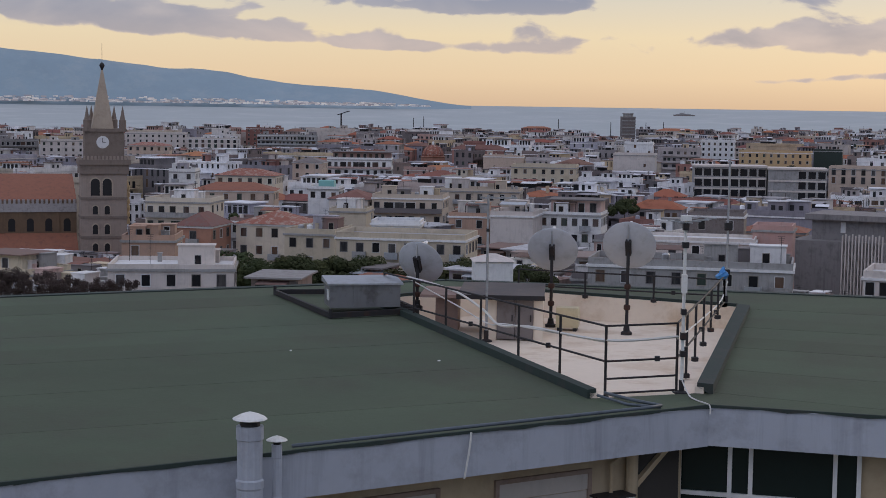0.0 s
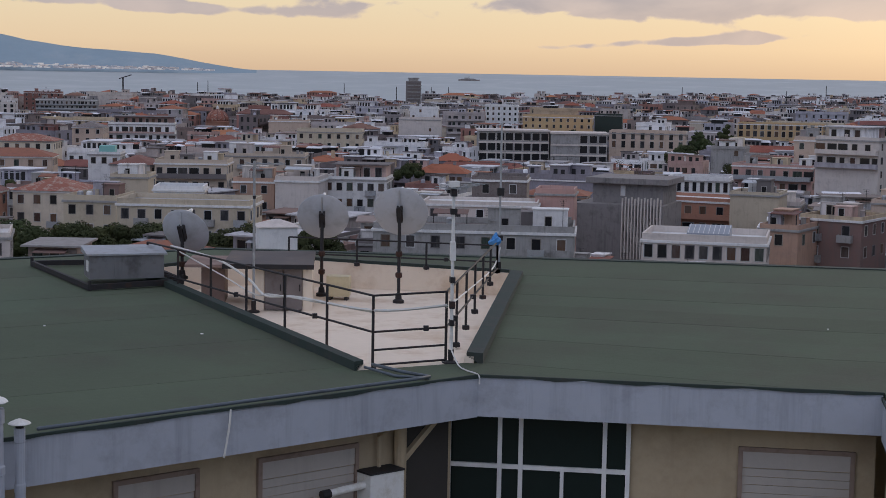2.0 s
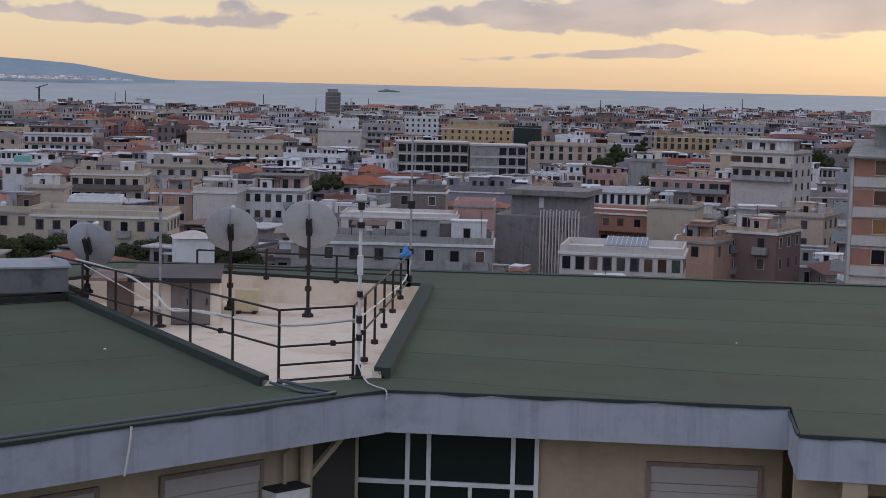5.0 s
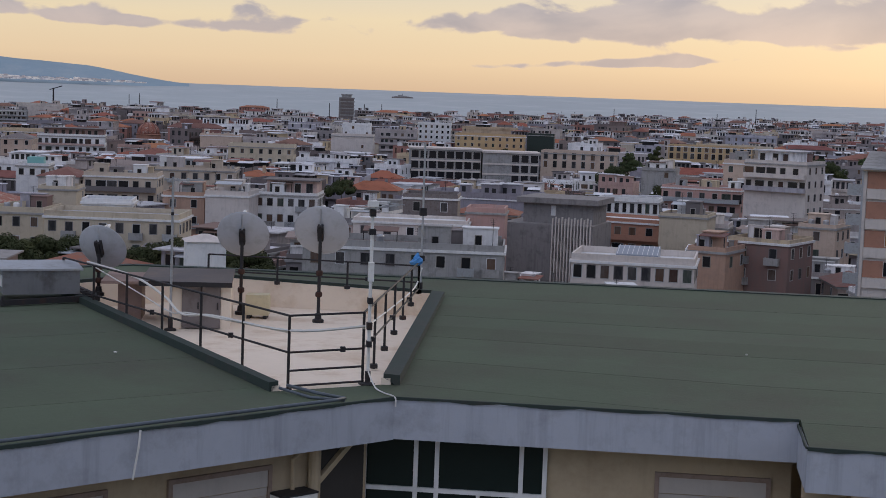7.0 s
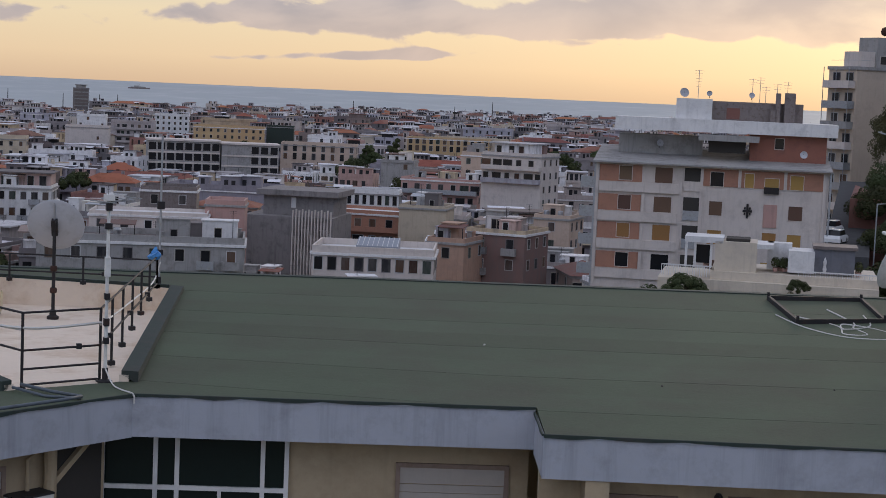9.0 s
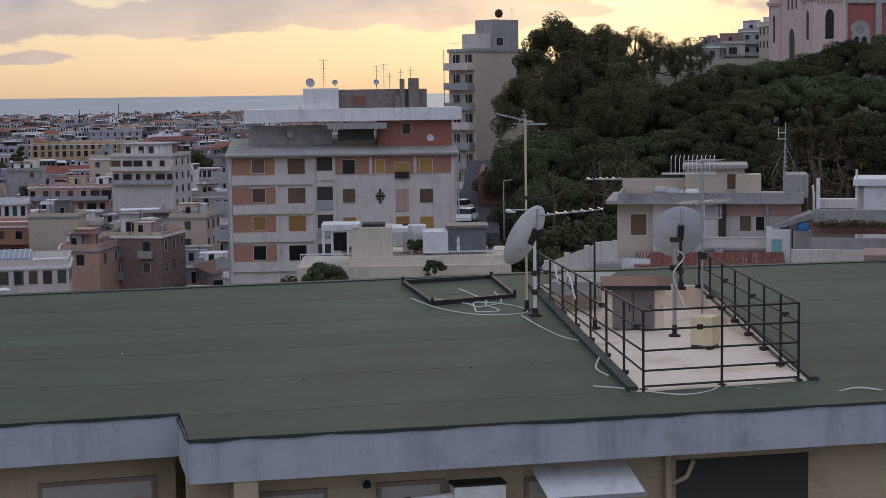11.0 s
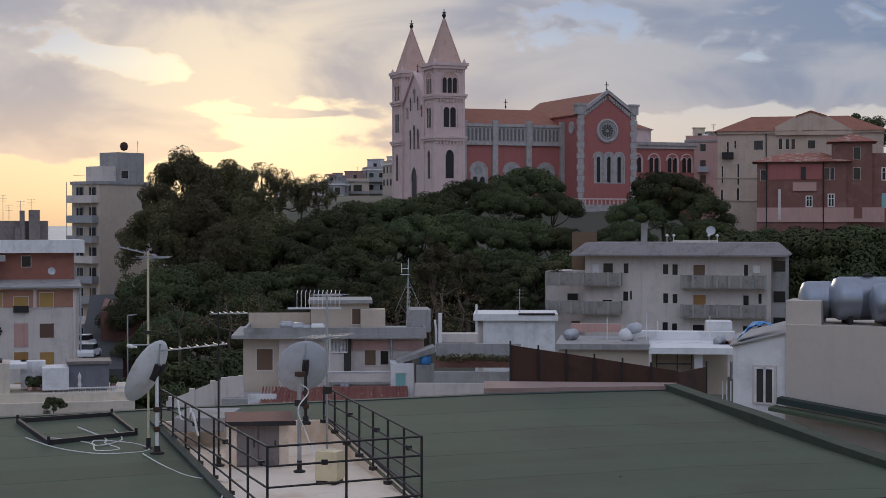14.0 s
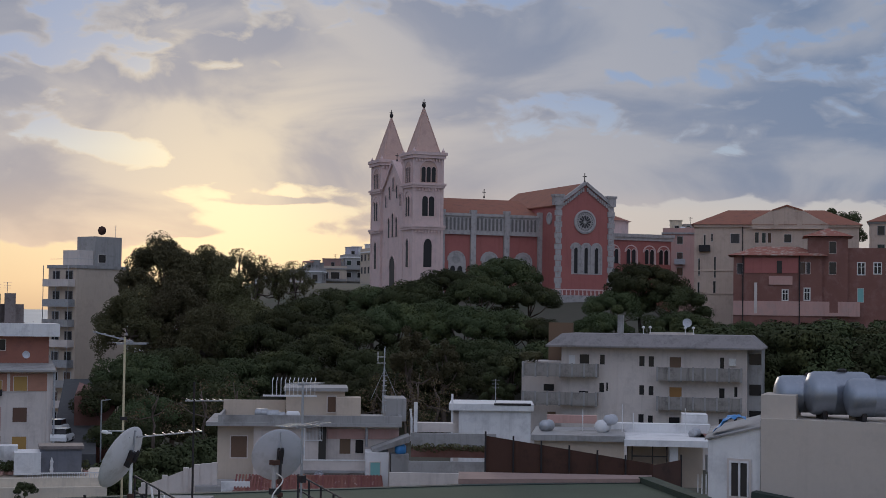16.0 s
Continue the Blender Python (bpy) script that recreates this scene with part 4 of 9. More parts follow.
def near_town():
    rng = random.Random(23)
    row = 215.0
    while row < 340:
        b = -19.0
        while b < 30:
            pitch = rng.choice((8, 9, 11, 12, 14, 17))
            bb, d = b + math.degrees(pitch / 2 / row), row + rng.uniform(-5, 5)
            b += math.degrees((pitch + (7 if rng.random() < 0.15 else 0.6)) / row)
            x, y = spot(bb, d)
            w, dp = pitch - 1, rng.uniform(9, 14)
            if is_taken(bb, d, w, dp):
                continue
            g = ground_height(min(bb, 29), d)
            drop = rng.choice((22, 23, 24, 25, 26, 27, 28)) + rng.uniform(-1, 1) + (5.5 if bb < -8.5 else 0)
            top = EYE - max(drop, 3.2 - headroom(bb, d, math.degrees(w * 0.5 / d))) - g
            if top < 4:
                continue
            m = pose(x, y, g, 0, 0, rng.choice((-24, -20, -27, -24, -8, -32)) + rng.uniform(-3, 3))
            house(m, w, dp, top, rng, tiled=rng.random() < 0.15, z_low=top - 6.6, win=rng.choice(((1.0, 1.6), (1.1, 2.0), (0.9, 1.5))), pitch=rng.choice((2.0, 2.4, 3.0)), sides=(0, 1, 3) if d < 260 else (0, 1), balconies=0.2,
                  long_balconies=rng.random() < 0.38, attic=rng.random() < 0.35, skip=rng.choice((0.05, 0.1, 0.15, 0.6)))
        row += 20 + row * 0.012 + (7 if rng.random() < 0.3 else 0)

# ---------------------------------------------------------------- things on the green roof
M_DISH = surface("grey_dish_enamel", (0.46, 0.47, 0.50), 0.5, stain=(0.36, 0.36, 0.37), stain_scale=2.0, scale=9, spread=0.06)
M_DISH_WHITE = surface("white_dish_enamel", (0.72, 0.72, 0.72), 0.45, stain=(0.55, 0.54, 0.52), stain_scale=2.0, scale=9, spread=0.06)
M_RUST = surface("rusted_sheet_iron", (0.066, 0.032, 0.022), 0.9, stain=(0.036, 0.020, 0.015), stain_scale=1.2, streaks=0.5, scale=8)
M_HUT = surface("grey_brown_sheet_doors", (0.20, 0.17, 0.16), 0.7, stain=(0.12, 0.09, 0.08), stain_scale=1.5, streaks=0.5, scale=8)
M_SLAB = surface("reddish_brown_slab", (0.30, 0.21, 0.18), 0.85, stain=(0.22, 0.16, 0.14), stain_scale=1.2, scale=9)
M_PLASTIC = surface("white_plastic", (0.74, 0.73, 0.70), 0.5, stain=(0.6, 0.57, 0.5), stain_scale=3, scale=20, spread=0.05)
M_YELLOWED = surface("yellowed_plastic_case", (0.62, 0.53, 0.34), 0.6, stain=(0.5, 0.42, 0.28), stain_scale=2.5, scale=15)
M_PIPE = surface("blue_grey_pipe", (0.10, 0.12, 0.14), 0.5, stain=(0.07, 0.08, 0.09), stain_scale=2, scale=12)
M_BLUE = surface("blue_plastic", (0.06, 0.24, 0.55), 0.5, stain=(0.1, 0.3, 0.6), stain_scale=2, scale=6)
M_CABLE = surface("pale_cable_sheath", (0.66, 0.64, 0.60), 0.6, bump=0, spread=0.05)
ZR = EYE


def railing(name, label, runs, top, bars, spacing, extra_low=()):
    """Iron rail: posts down to the ground, bars between them, small clamps."""
    t = thing(name, label, "railing")
    for k, (a, b) in enumerate(runs):
        a, b = Vector(a), Vector(b)
        n = max(1, round((b.xy - a.xy).length / spacing))
        for i in range(n + 1):
            p = a.lerp(b, i / n)
            if k and i == 0:
                continue
            part("post", Shape().tube((p.x, p.y, p.z - 0.06), (p.x, p.y, ZR + top), 0.020, 6).box(p.x - 0.05, p.x + 0.05, p.y - 0.05, p.y + 0.05, p.z - 0.05, p.z + 0.012), M_METAL, t)
        for h in bars + (tuple(extra_low) if k == 1 else ()):
            za = ZR + top - h
            part("rail", Shape().tube((a.x, a.y, max(za, a.z + 0.03)), (b.x, b.y, max(za, b.z + 0.03)), 0.016, 6), M_METAL, t)
        for i in range(0, n, 2):
            p = a.lerp(b, (i + 0.72) / n)
            part("clamp", Shape().box(p.x - 0.035, p.x + 0.035, p.y - 0.03, p.y + 0.03, ZR + top - bars[1] - 0.03, ZR + top - bars[1] + 0.04), M_METAL, t)
    return t


def on_roof(x, y, dz=0.0):
    return (x, y, roof_any((x, y)) + dz)


railing("roof_railing", "black iron railing round the wide roof terrace, rusty in places",
        [((-1.62, 29.0, ZR - 3.60), (1.74, 22.10, ZR - 4.08)), ((1.74, 22.10, ZR - 4.08), (2.80, 22.52, ZR - 4.08)), ((2.80, 22.52, ZR - 4.08), (4.62, 29.35, ZR - 3.60))],
        -3.08, (0.0, 0.50), 1.25, (0.27 + 0.48, 0.96))
railing("roof_railing", "black iron railing round the far corner of the terrace",
        [((4.62, 29.35, ZR - 3.60), (0.9, 30.75, ZR - 3.58))], -3.15, (0.0, 0.3), 1.2)
railing("roof_railing", "black iron railing round the narrow roof terrace",
        [((17.75, 25.6, ZR - 3.64), (14.23, 17.98, ZR - 4.08)), ((14.23, 17.98, ZR - 4.08), (16.50, 17.32, ZR - 4.08)), ((16.50, 17.32, ZR - 4.08), (20.3, 24.0, ZR - 3.62))],
        -2.98, (0.0, 0.27, 0.56, 0.84), 1.15, (1.06,))


def dish(name, label, base, centre, dia, facing, tilt, mat, base_r=0.10, pole=None):
    """A satellite dish on a pole: bowl, rim, bracket, feed arm with its converter, foot plate."""
    t = thing(name, label, "satellite dish", Matrix.Translation(base))
    top = Vector(centre) - Vector(base)
    part("pole", Shape().tube((0, 0, 0), (0, 0, top.z + 0.10), 0.030, 8), pole or M_METAL, t, "slender pole")
    part("foot_plate", Shape().turned([(base_r, 0), (base_r, 0.05), (0.06, 0.07), (0.05, 0.16)], 10), M_METAL, t)
    for h in (0.30, 0.55):
        part("collar", Shape().turned([(0.05, 0), (0.06, 0.02), (0.06, 0.07), (0.05, 0.09)], 10, (0, 0, top.z * h)), M_RUST, t)
    f = Matrix.Translation(top) @ Matrix.Rotation(radians(-facing), 4, "Z") @ Matrix.Rotation(radians(tilt - 90), 4, "X")
    r = dia / 2
    # bowl opens along local +z, which faces the bearing
    prof = [(r * k, 0.10 * dia * k * k * 1.2 + 0.10) for k in (0.02, 0.2, 0.4, 0.6, 0.8, 0.93, 1.0)]
    s = Shape()
    s.m = f
    n = 28
    v, fc = [], []
    for rr, z in prof + [(r * 1.015, prof[-1][1] - 0.005)] + [(a, b - 0.012) for a, b in reversed(prof)]:
        v += [(rr * math.cos(2 * math.pi * i / n), rr * 1.06 * math.sin(2 * math.pi * i / n), z) for i in range(n)]
    rows = len(prof) * 2 + 1
    for j in range(rows - 1):
        fc += [(j * n + i, j * n + (i + 1) % n, (j + 1) * n + (i + 1) % n, (j + 1) * n + i) for i in range(n)]
    s.add(v, fc)
    bowl = part("bowl", s, mat, t, smooth=True)
    s = Shape()
    s.m = f
    s.box(-0.05, 0.05, -0.20, 0.08, -0.02, 0.10).box(-0.03, 0.03, -0.26, -0.05, -0.06, -0.02)
    part("bracket", s, M_METAL, t)
    s = Shape()
    s.m = f
    s.tube((0, -r * 0.98, 0.16), (0, -r * 0.45, 0.10 + dia * 0.55), 0.014).tube((0, -r * 0.95, 0.18), (0, -0.2, 0.05), 0.014)
    arm = part("feed_arm", s, M_GALV, t)
    s = Shape()
    s.m = f @ Matrix.Translation((0, -r * 0.42, 0.10 + dia * 0.55)) @ Matrix.Rotation(radians(160), 4, "X")
    s.turned([(0.03, -0.05), (0.035, 0.0), (0.035, 0.05), (0.02, 0.07), (0.02, 0.13)], 8)
    part("converter", s, M_PLASTIC, arm)
    return t


dish("satellite_dish", "pale grey satellite dish on a short pole beside the metal cabinet", on_roof(-1.02, 28.9, 0.0), (-1.02, 28.9, ZR - 2.98), 0.84, 20, 30, M_DISH)
dish("satellite_dish", "bluish grey satellite dish on a rusty pole on the terrace", (1.44, 29.4, FLOOR), (1.44, 29.4, ZR - 2.77), 0.92, 8, 32, M_DISH)
dish("satellite_dish", "pale grey satellite dish on a tall pole on the terrace", (2.74, 28.5, FLOOR), (2.74, 28.5, ZR - 2.59), 0.95, 12, 30, M_DISH)
dish("satellite_dish", "large white satellite dish leaning back on a white pole", on_roof(16.25, 23.55, 0.0), (16.25, 23.55, ZR - 2.52), 1.08, -24, 26, M_DISH_WHITE, 0.12, M_PLASTIC)
dish("satellite_dish", "flat pale grey satellite dish behind the narrow terrace", on_roof(20.15, 24.35, 0.0), (20.15, 24.35, ZR - 2.72), 1.0, 25, 22, M_DISH)


def mast(name, label, base, top, r, mat, bits=(), yagi=()):
    """A slender aerial mast with what is clamped to it."""
    t = thing(name, label, "aerial mast", Matrix.Translation(base))
    h = top - base[2]
    part("tube", Shape().tube((0, 0, 0), (0, 0, h), r, 8), mat, t)
    part("foot", Shape().turned([(0.10, -0.01), (0.10, 0.03), (0.04, 0.05), (0.04, 0.2)], 10), M_METAL, t)
    for z, w, hh, mt in bits:
        part("junction_box", Shape().box(-w / 2, w / 2, -0.05 - r, 0.05, h - z - hh / 2, h - z + hh / 2), mt, t)
    for z, ln, turn, tilt, rods in yagi:
        m = Matrix.Translation((0, 0, h - z)) @ Matrix.Rotation(radians(-turn), 4, "Z") @ Matrix.Rotation(radians(tilt), 4, "X")
        s = Shape()
        s.m = m
        s.box(-0.012, 0.012, -0.15, ln, -0.012, 0.012)
        boom = part("boom", s, M_GALV, t)
        for i in range(rods):
            y = -0.1 + (ln + 0.05) * i / (rods - 1)
            k = 0.28 - 0.12 * i / rods
            s = Shape()
            s.m = m
            s.box(-k, k, y - 0.006, y + 0.006, 0.012, 0.024)
            part("element", s, M_GALV, boom)
    return t


mast("aerial_mast", "white and black mast with cameras and boxes at the terrace corner", (2.86, 22.42, FLOOR), ZR - 1.55, 0.024, M_PLASTIC,
     ((0.02, 0.14, 0.08, M_PLASTIC), (0.14, 0.08, 0.10, M_METAL), (0.40, 0.09, 0.08, M_METAL), (0.95, 0.07, 0.26, M_PLASTIC), (1.35, 0.07, 0.08, M_METAL), (1.7, 0.07, 0.10, M_METAL), (1.95, 0.07, 0.08, M_METAL)), ((0.08, 0.45, 60, 5, 4),))
mast("aerial_mast", "thin grey mast behind the terrace railing", on_roof(4.72, 29.75), ZR - 0.95, 0.020, M_GALV, ((1.25, 0.12, 0.14, M_METAL), (2.1, 0.1, 0.1, M_METAL)))
mast("aerial_mast", "thin pale mast beside the access hut", (0.20, 27.35, FLOOR), ZR - 1.55, 0.022, M_GALV, ((0.6, 0.05, 0.05, M_METAL),), ((0.05, 0.5, 80, 0, 4),))
mast("aerial_mast", "tall pale mast with a small aerial behind the white dish", on_roof(16.45, 24.1), ZR - 0.40, 0.020, M_YELLOWED, ((1.4, 0.06, 0.06, M_METAL),), ((0.05, 0.55, -60, 14, 5), (0.12, 0.4, 100, 0, 4)))
mast("aerial_mast", "black mast with long yagi aerials", (17.2, 23.1, FLOOR), ZR - 1.15, 0.018, M_METAL, (), ((0.32, 0.5, 120, 0, 6), (0.85, 1.15, -62, -5, 9)))
mast("aerial_mast", "white mast with crossed aerials on the narrow terrace", (18.35, 21.6, FLOOR), ZR - 1.10, 0.020, M_GALV, ((1.65, 0.1, 0.12, M_METAL),), ((0.06, 0.5, 70, 0, 6), (0.75, 0.7, -110, 0, 7), (0.78, 0.6, 80, 4, 6)))
mast("aerial_mast", "short rusty pipe with a pale cable loop", (17.75, 21.6, FLOOR), ZR - 2.42, 0.035, M_CONCRETE, ((0.02, 0.12, 0.08, M_RUST), (0.5, 0.12, 0.1, M_METAL)))


M_DARKROOF = surface("dark_grey_brown_roof_sheet", (0.11, 0.095, 0.09), 0.8, stain=(0.16, 0.12, 0.10), stain_scale=1.5, scale=9)
M_RUSTROOF = surface("rust_red_roof_sheet", (0.15, 0.06, 0.045), 0.85, stain=(0.09, 0.045, 0.036), stain_scale=1.5, scale=9)


def access_hut(name, label, base, yaw, w, d, h, slab, roofmat):
    t = thing(name, label, "access hut", pose(*base, 0, 0, yaw))
    part("side_wall", Shape().box(w / 2, w / 2 + 0.16, 0.02, d, 0, h), M_TERRACE, t)
    part("side_wall", Shape().box(-w / 2 - 0.16, -w / 2, 0.02, d, 0, h), M_TERRACE, t)
    part("back_wall", Shape().box(-w / 2, w / 2, d - 0.1, d, 0, h), M_TERRACE, t)
    for x0, x1 in ((-w / 2 + 0.005, -0.006), (0.006, w / 2 - 0.005)):
        dr = part("door_leaf", Shape().box(x0, x1, -0.01, 0.02, 0.02, h - 0.01), M_HUT, t, "grey-brown sheet metal leaf")
        part("handle", Shape().box((x0 + x1) / 2 + 0.1, (x0 + x1) / 2 + 0.12, -0.04, -0.01, h * 0.45, h * 0.6), M_METAL, dr)
    part("roof_slab", Shape().box(slab[0], slab[1], -0.22, slab[2], h, h + 0.055), roofmat, t)
    part("drip_edge", Shape().box(slab[0] - 0.012, slab[1] + 0.012, -0.236, -0.22, h - 0.02, h + 0.06), M_METAL, t)
    return t


access_hut("access_hut", "low access hut with grey-brown metal doors and a brown slab roof", (0.70, 27.55, FLOOR), -4, 0.64, 1.9, 0.75, (-1.0, 0.5, 1.9), M_DARKROOF)
single("roof_slab", Shape().box(-1.45, -1.05, 0.9, 1.7, 0.0, 0.66).box(-1.7, -1.014, 0.5, 1.9, 0.66, 0.71), M_SLAB, "low brown slab block beside the access hut", "roof slab", m=pose(0.70, 27.55, FLOOR, 0, 0, -4))
access_hut("access_hut", "low access hut with grey metal doors under a rusty roof sheet", (17.66, 22.6, FLOOR), -36, 0.72, 1.3, 0.74, (-0.55, 0.62, 1.3), M_RUSTROOF)
single("roof_slab", Shape().prism([(17.85, 25.35), (18.5, 24.7), (19.8, 25.9), (19.0, 26.6)], ZR - 3.75, ZR - 3.50), M_CONCRETE, "flat grey-brown slab behind the hut roof", "roof slab")


def case(name, label, m, w, d, h, mat):
    """An appliance case: body, grille bars and feet."""
    t = thing(name, label, "air conditioner", m)
    part("body", Shape().box(-w / 2, w / 2, -d / 2, d / 2, 0.06, h), mat, t)
    for x in (-w * 0.36, w * 0.36):
        part("foot", Shape().box(x - 0.03, x + 0.03, -d / 2 - 0.02, d / 2 + 0.02, 0, 0.06), M_METAL, t)
    part("side_panel", Shape().box(w * 0.22, w / 2 + 0.008, -d / 2 - 0.008, d / 2 + 0.008, 0.09, h - 0.04), mat, t)
    return t


case("outdoor_unit", "yellowed outdoor unit standing on the wide terrace", pose(1.72, 29.0, FLOOR, 0, 0, -10), 0.40, 0.3, 0.42, M_YELLOWED)
case("outdoor_unit", "yellowed outdoor unit under pale cables on the narrow terrace", pose(17.35, 20.35, FLOOR, 0, 0, -62), 0.36, 0.34, 0.52, M_YELLOWED)


M_SHEET = surface("dull_dented_sheet", (0.20, 0.20, 0.205), 0.55, metal=0.35, stain=(0.10, 0.09, 0.085), stain_scale=1.6, streaks=0.6, scale=7)


def vent_cabinet():
    t = thing("metal_cabinet", "dented galvanised metal cabinet with a pale lid on an iron frame", "cabinet", pose(-2.0, 28.55, roof_any((-2.0, 28.5)) + 0.10, 0, 0, 12))
    part("body", Shape().box(-0.63, 0.63, -0.36, 0.36, 0, 0.40), M_SHEET, t)
    for x in (-0.2, 0.24):
        part("seam", Shape().box(x - 0.012, x + 0.012, -0.368, -0.36, 0.02, 0.39), M_SHEET, t)
    part("lid", Shape().prism([(-0.68, -0.40), (0.68, -0.40), (0.68, 0.40), (-0.68, 0.40)], 0.40, [0.43, 0.43, 0.50, 0.50]), M_GALV, t, "pale sheet lid")
    part("sticker", Shape().box(-0.645, -0.63, -0.25, -0.05, 0.12, 0.30), M_PLASTIC, t)
    return t


vent_cabinet()


def floor_frame(name, label, corners, lift):
    t = thing(name, label, "iron frame")
    pts = [(x, y, roof_any((x, y)) + lift) for x, y in corners]
    for a, b in zip(pts, pts[1:] + pts[:1]):
        part("beam", Shape().bar(a, b, 0.06, 0.09), M_METAL, t)
    for a in pts:
        part("stub", Shape().tube((a[0], a[1], a[2] - lift), (a[0], a[1], a[2] + 0.11), 0.03), M_METAL, t)


floor_frame("iron_frame", "black iron frame lying under the metal cabinet", ((-3.72, 30.1), (-2.5, 27.6), (-1.0, 28.35), (-1.9, 30.5)), 0.055)
floor_frame("iron_frame", "empty black iron frame lying on the green felt", ((16.0, 27.7), (15.25, 25.35), (17.0, 25.3), (17.85, 27.4)), 0.055)


def stack(name, label, base, r, h, capr, caph, square):
    t = thing(name, label, "chimney", Matrix.Translation(base))
    n = 4 if square else 12
    ph = math.pi / 4 if square else 0
    k = 1.35 if square else 1.0
    part("flue", Shape().turned([(r * k, 0), (r * k, h - 0.72), (r * k * 1.07, h - 0.70), (r * k * 1.07, h - 0.62), (r * k * 0.96, h - 0.60), (r * k * 0.96, h - 0.16), (r * k * 1.05, h - 0.15), (r * k * 1.05, h)], n, phase=ph), M_FASCIA, t)
    part("neck", Shape().turned([(r * 0.75, h), (r * 0.75, h + caph * 0.5)], 10), M_METAL, t)
    part("cap", Shape().turned([(capr * 0.96, h + caph * 0.45), (capr, h + caph * 0.5), (capr * 0.9, h + caph * 0.62), (capr * 0.5, h + caph * 0.85), (0.02, h + caph)], n if not square else 12), M_PLASTIC, t)
    return t


stack("chimney", "thick lilac-grey flue with a pale cap at the eave", (-2.71, 17.5, EYE - 26), 0.15, 22.34, 0.20, 0.16, False)
stack("chimney", "thin lilac-grey flue with a conical cap at the eave", (-2.43, 17.75, EYE - 26), 0.058, 22.08, 0.125, 0.10, False)
s = Shape().path([(-2.3, 18.25, EAVE + 0.06), (0.0, 19.70, EAVE + 0.06), (2.22, 21.08, EAVE + 0.06), (2.42, 21.25, EAVE + 0.06), (2.10, 21.55, EAVE + 0.07), (1.72, 21.95, EAVE + 0.10)], 0.024, 8)
single("gutter_pipe", s, M_PIPE, "blue-grey pipe laid along the eave", "pipe", smooth=True)
s = Shape().path([(2.42, 21.25, EAVE + 0.035), (1.98, 21.42, EAVE + 0.04), (1.60, 21.75, EAVE + 0.1)], 0.020, 8)
single("gutter_pipe", s, M_PIPE, "short pipe branching to the terrace rail", "pipe", smooth=True)


def cable(label, pts, r=0.011, mat=None):
    """A loose cable: a smooth curve through some points, as a mesh tube."""
    p = [Vector(q) for q in pts]
    fine = []
    for i in range(len(p) - 1):
        a, b, c, d = p[max(0, i - 1)], p[i], p[i + 1], p[min(len(p) - 1, i + 2)]
        for k in range(6):
            t = k / 6
            fine.append(0.5 * ((2 * b) + (c - a) * t + (2 * a - 5 * b + 4 * c - d) * t * t + (3 * b - a - 3 * c + d) * t ** 3))
    fine.append(p[-1])
    single("cable", Shape().path(fine, r, 5), mat or M_CABLE, label, "cable", group="loose cables")


cable("white cable trailing from the mast over the felt", ((2.86, 22.4, FLOOR + 0.2), (2.92, 22.1, EAVE + 0.06), (3.0, 21.85, EAVE + 0.03), (3.12, 21.56, EAVE + 0.02), (3.13, 21.52, EAVE - 0.1)))
cable("white cable hanging over the fascia", ((-0.18, 19.42, EAVE + 0.02), (-0.2, 19.40, EAVE - 0.2), (-0.24, 19.38, EAVE - 0.45), (-0.26, 19.38, EAVE - 0.56)), 0.014)
cable("bundle of white cables draped along the railing", ((-1.2, 28.6, ZR - 3.1), (-0.4, 27.0, ZR - 3.15), (0.1, 26.0, ZR - 3.35), (0.35, 25.2, ZR - 3.5), (0.8, 24.3, ZR - 3.4), (1.74, 22.1, ZR - 3.28), (2.8, 22.5, ZR - 3.27)), 0.02)
cable("second white cable sagging along the railing", ((-1.2, 28.6, ZR - 3.12), (-0.3, 26.8, ZR - 3.4), (0.2, 25.7, ZR - 3.55), (0.5, 24.9, ZR - 3.45), (1.74, 22.12, ZR - 3.31)), 0.012)
cable("white cable along the railing to the blue bundle", ((2.8, 22.5, ZR - 3.3), (3.7, 25.9, ZR - 3.42), (4.5, 29.0, ZR - 3.5), (4.7, 29.5, ZR - 3.2)), 0.014)
cable("white cable coiled on the felt beside the iron frame", (on_roof(15.6, 26.0, 0.02), on_roof(15.9, 25.1, 0.02), on_roof(15.6, 24.4, 0.02), on_roof(16.0, 24.3, 0.02), on_roof(16.1, 24.9, 0.02), on_roof(16.35, 25.3, 0.03), on_roof(16.6, 26.6, 0.03)), 0.014)
cable("second loop of white cable by the iron frame", (on_roof(15.3, 26.2, 0.02), on_roof(15.2, 25.0, 0.02), on_roof(15.5, 24.1, 0.02), on_roof(16.3, 23.9, 0.02), on_roof(16.5, 24.6, 0.02), on_roof(16.1, 25.2, 0.03), on_roof(15.8, 24.7, 0.04), on_roof(16.5, 25.0, 0.03), on_roof(17.0, 26.0, 0.03)), 0.013)
cable("white cable running down the felt beside the terrace", (on_roof(16.0, 23.6, 0.04), on_roof(15.7, 22.5, 0.02), on_roof(15.55, 21.6, 0.02), on_roof(15.75, 20.9, 0.02)), 0.013)
cable("white cable looping over the terrace kerb", (on_roof(14.75, 19.7, 0.12), on_roof(14.55, 19.5, 0.02), on_roof(14.4, 19.0, 0.02)), 0.013)
cable("white cable lying along the terrace edge", (on_roof(13.8, 18.55, 0.02), on_roof(14.1, 18.2, 0.02), on_roof(14.5, 17.55, 0.02), on_roof(15.0, 17.5, 0.02), on_roof(15.4, 17.7, 0.03)), 0.013)
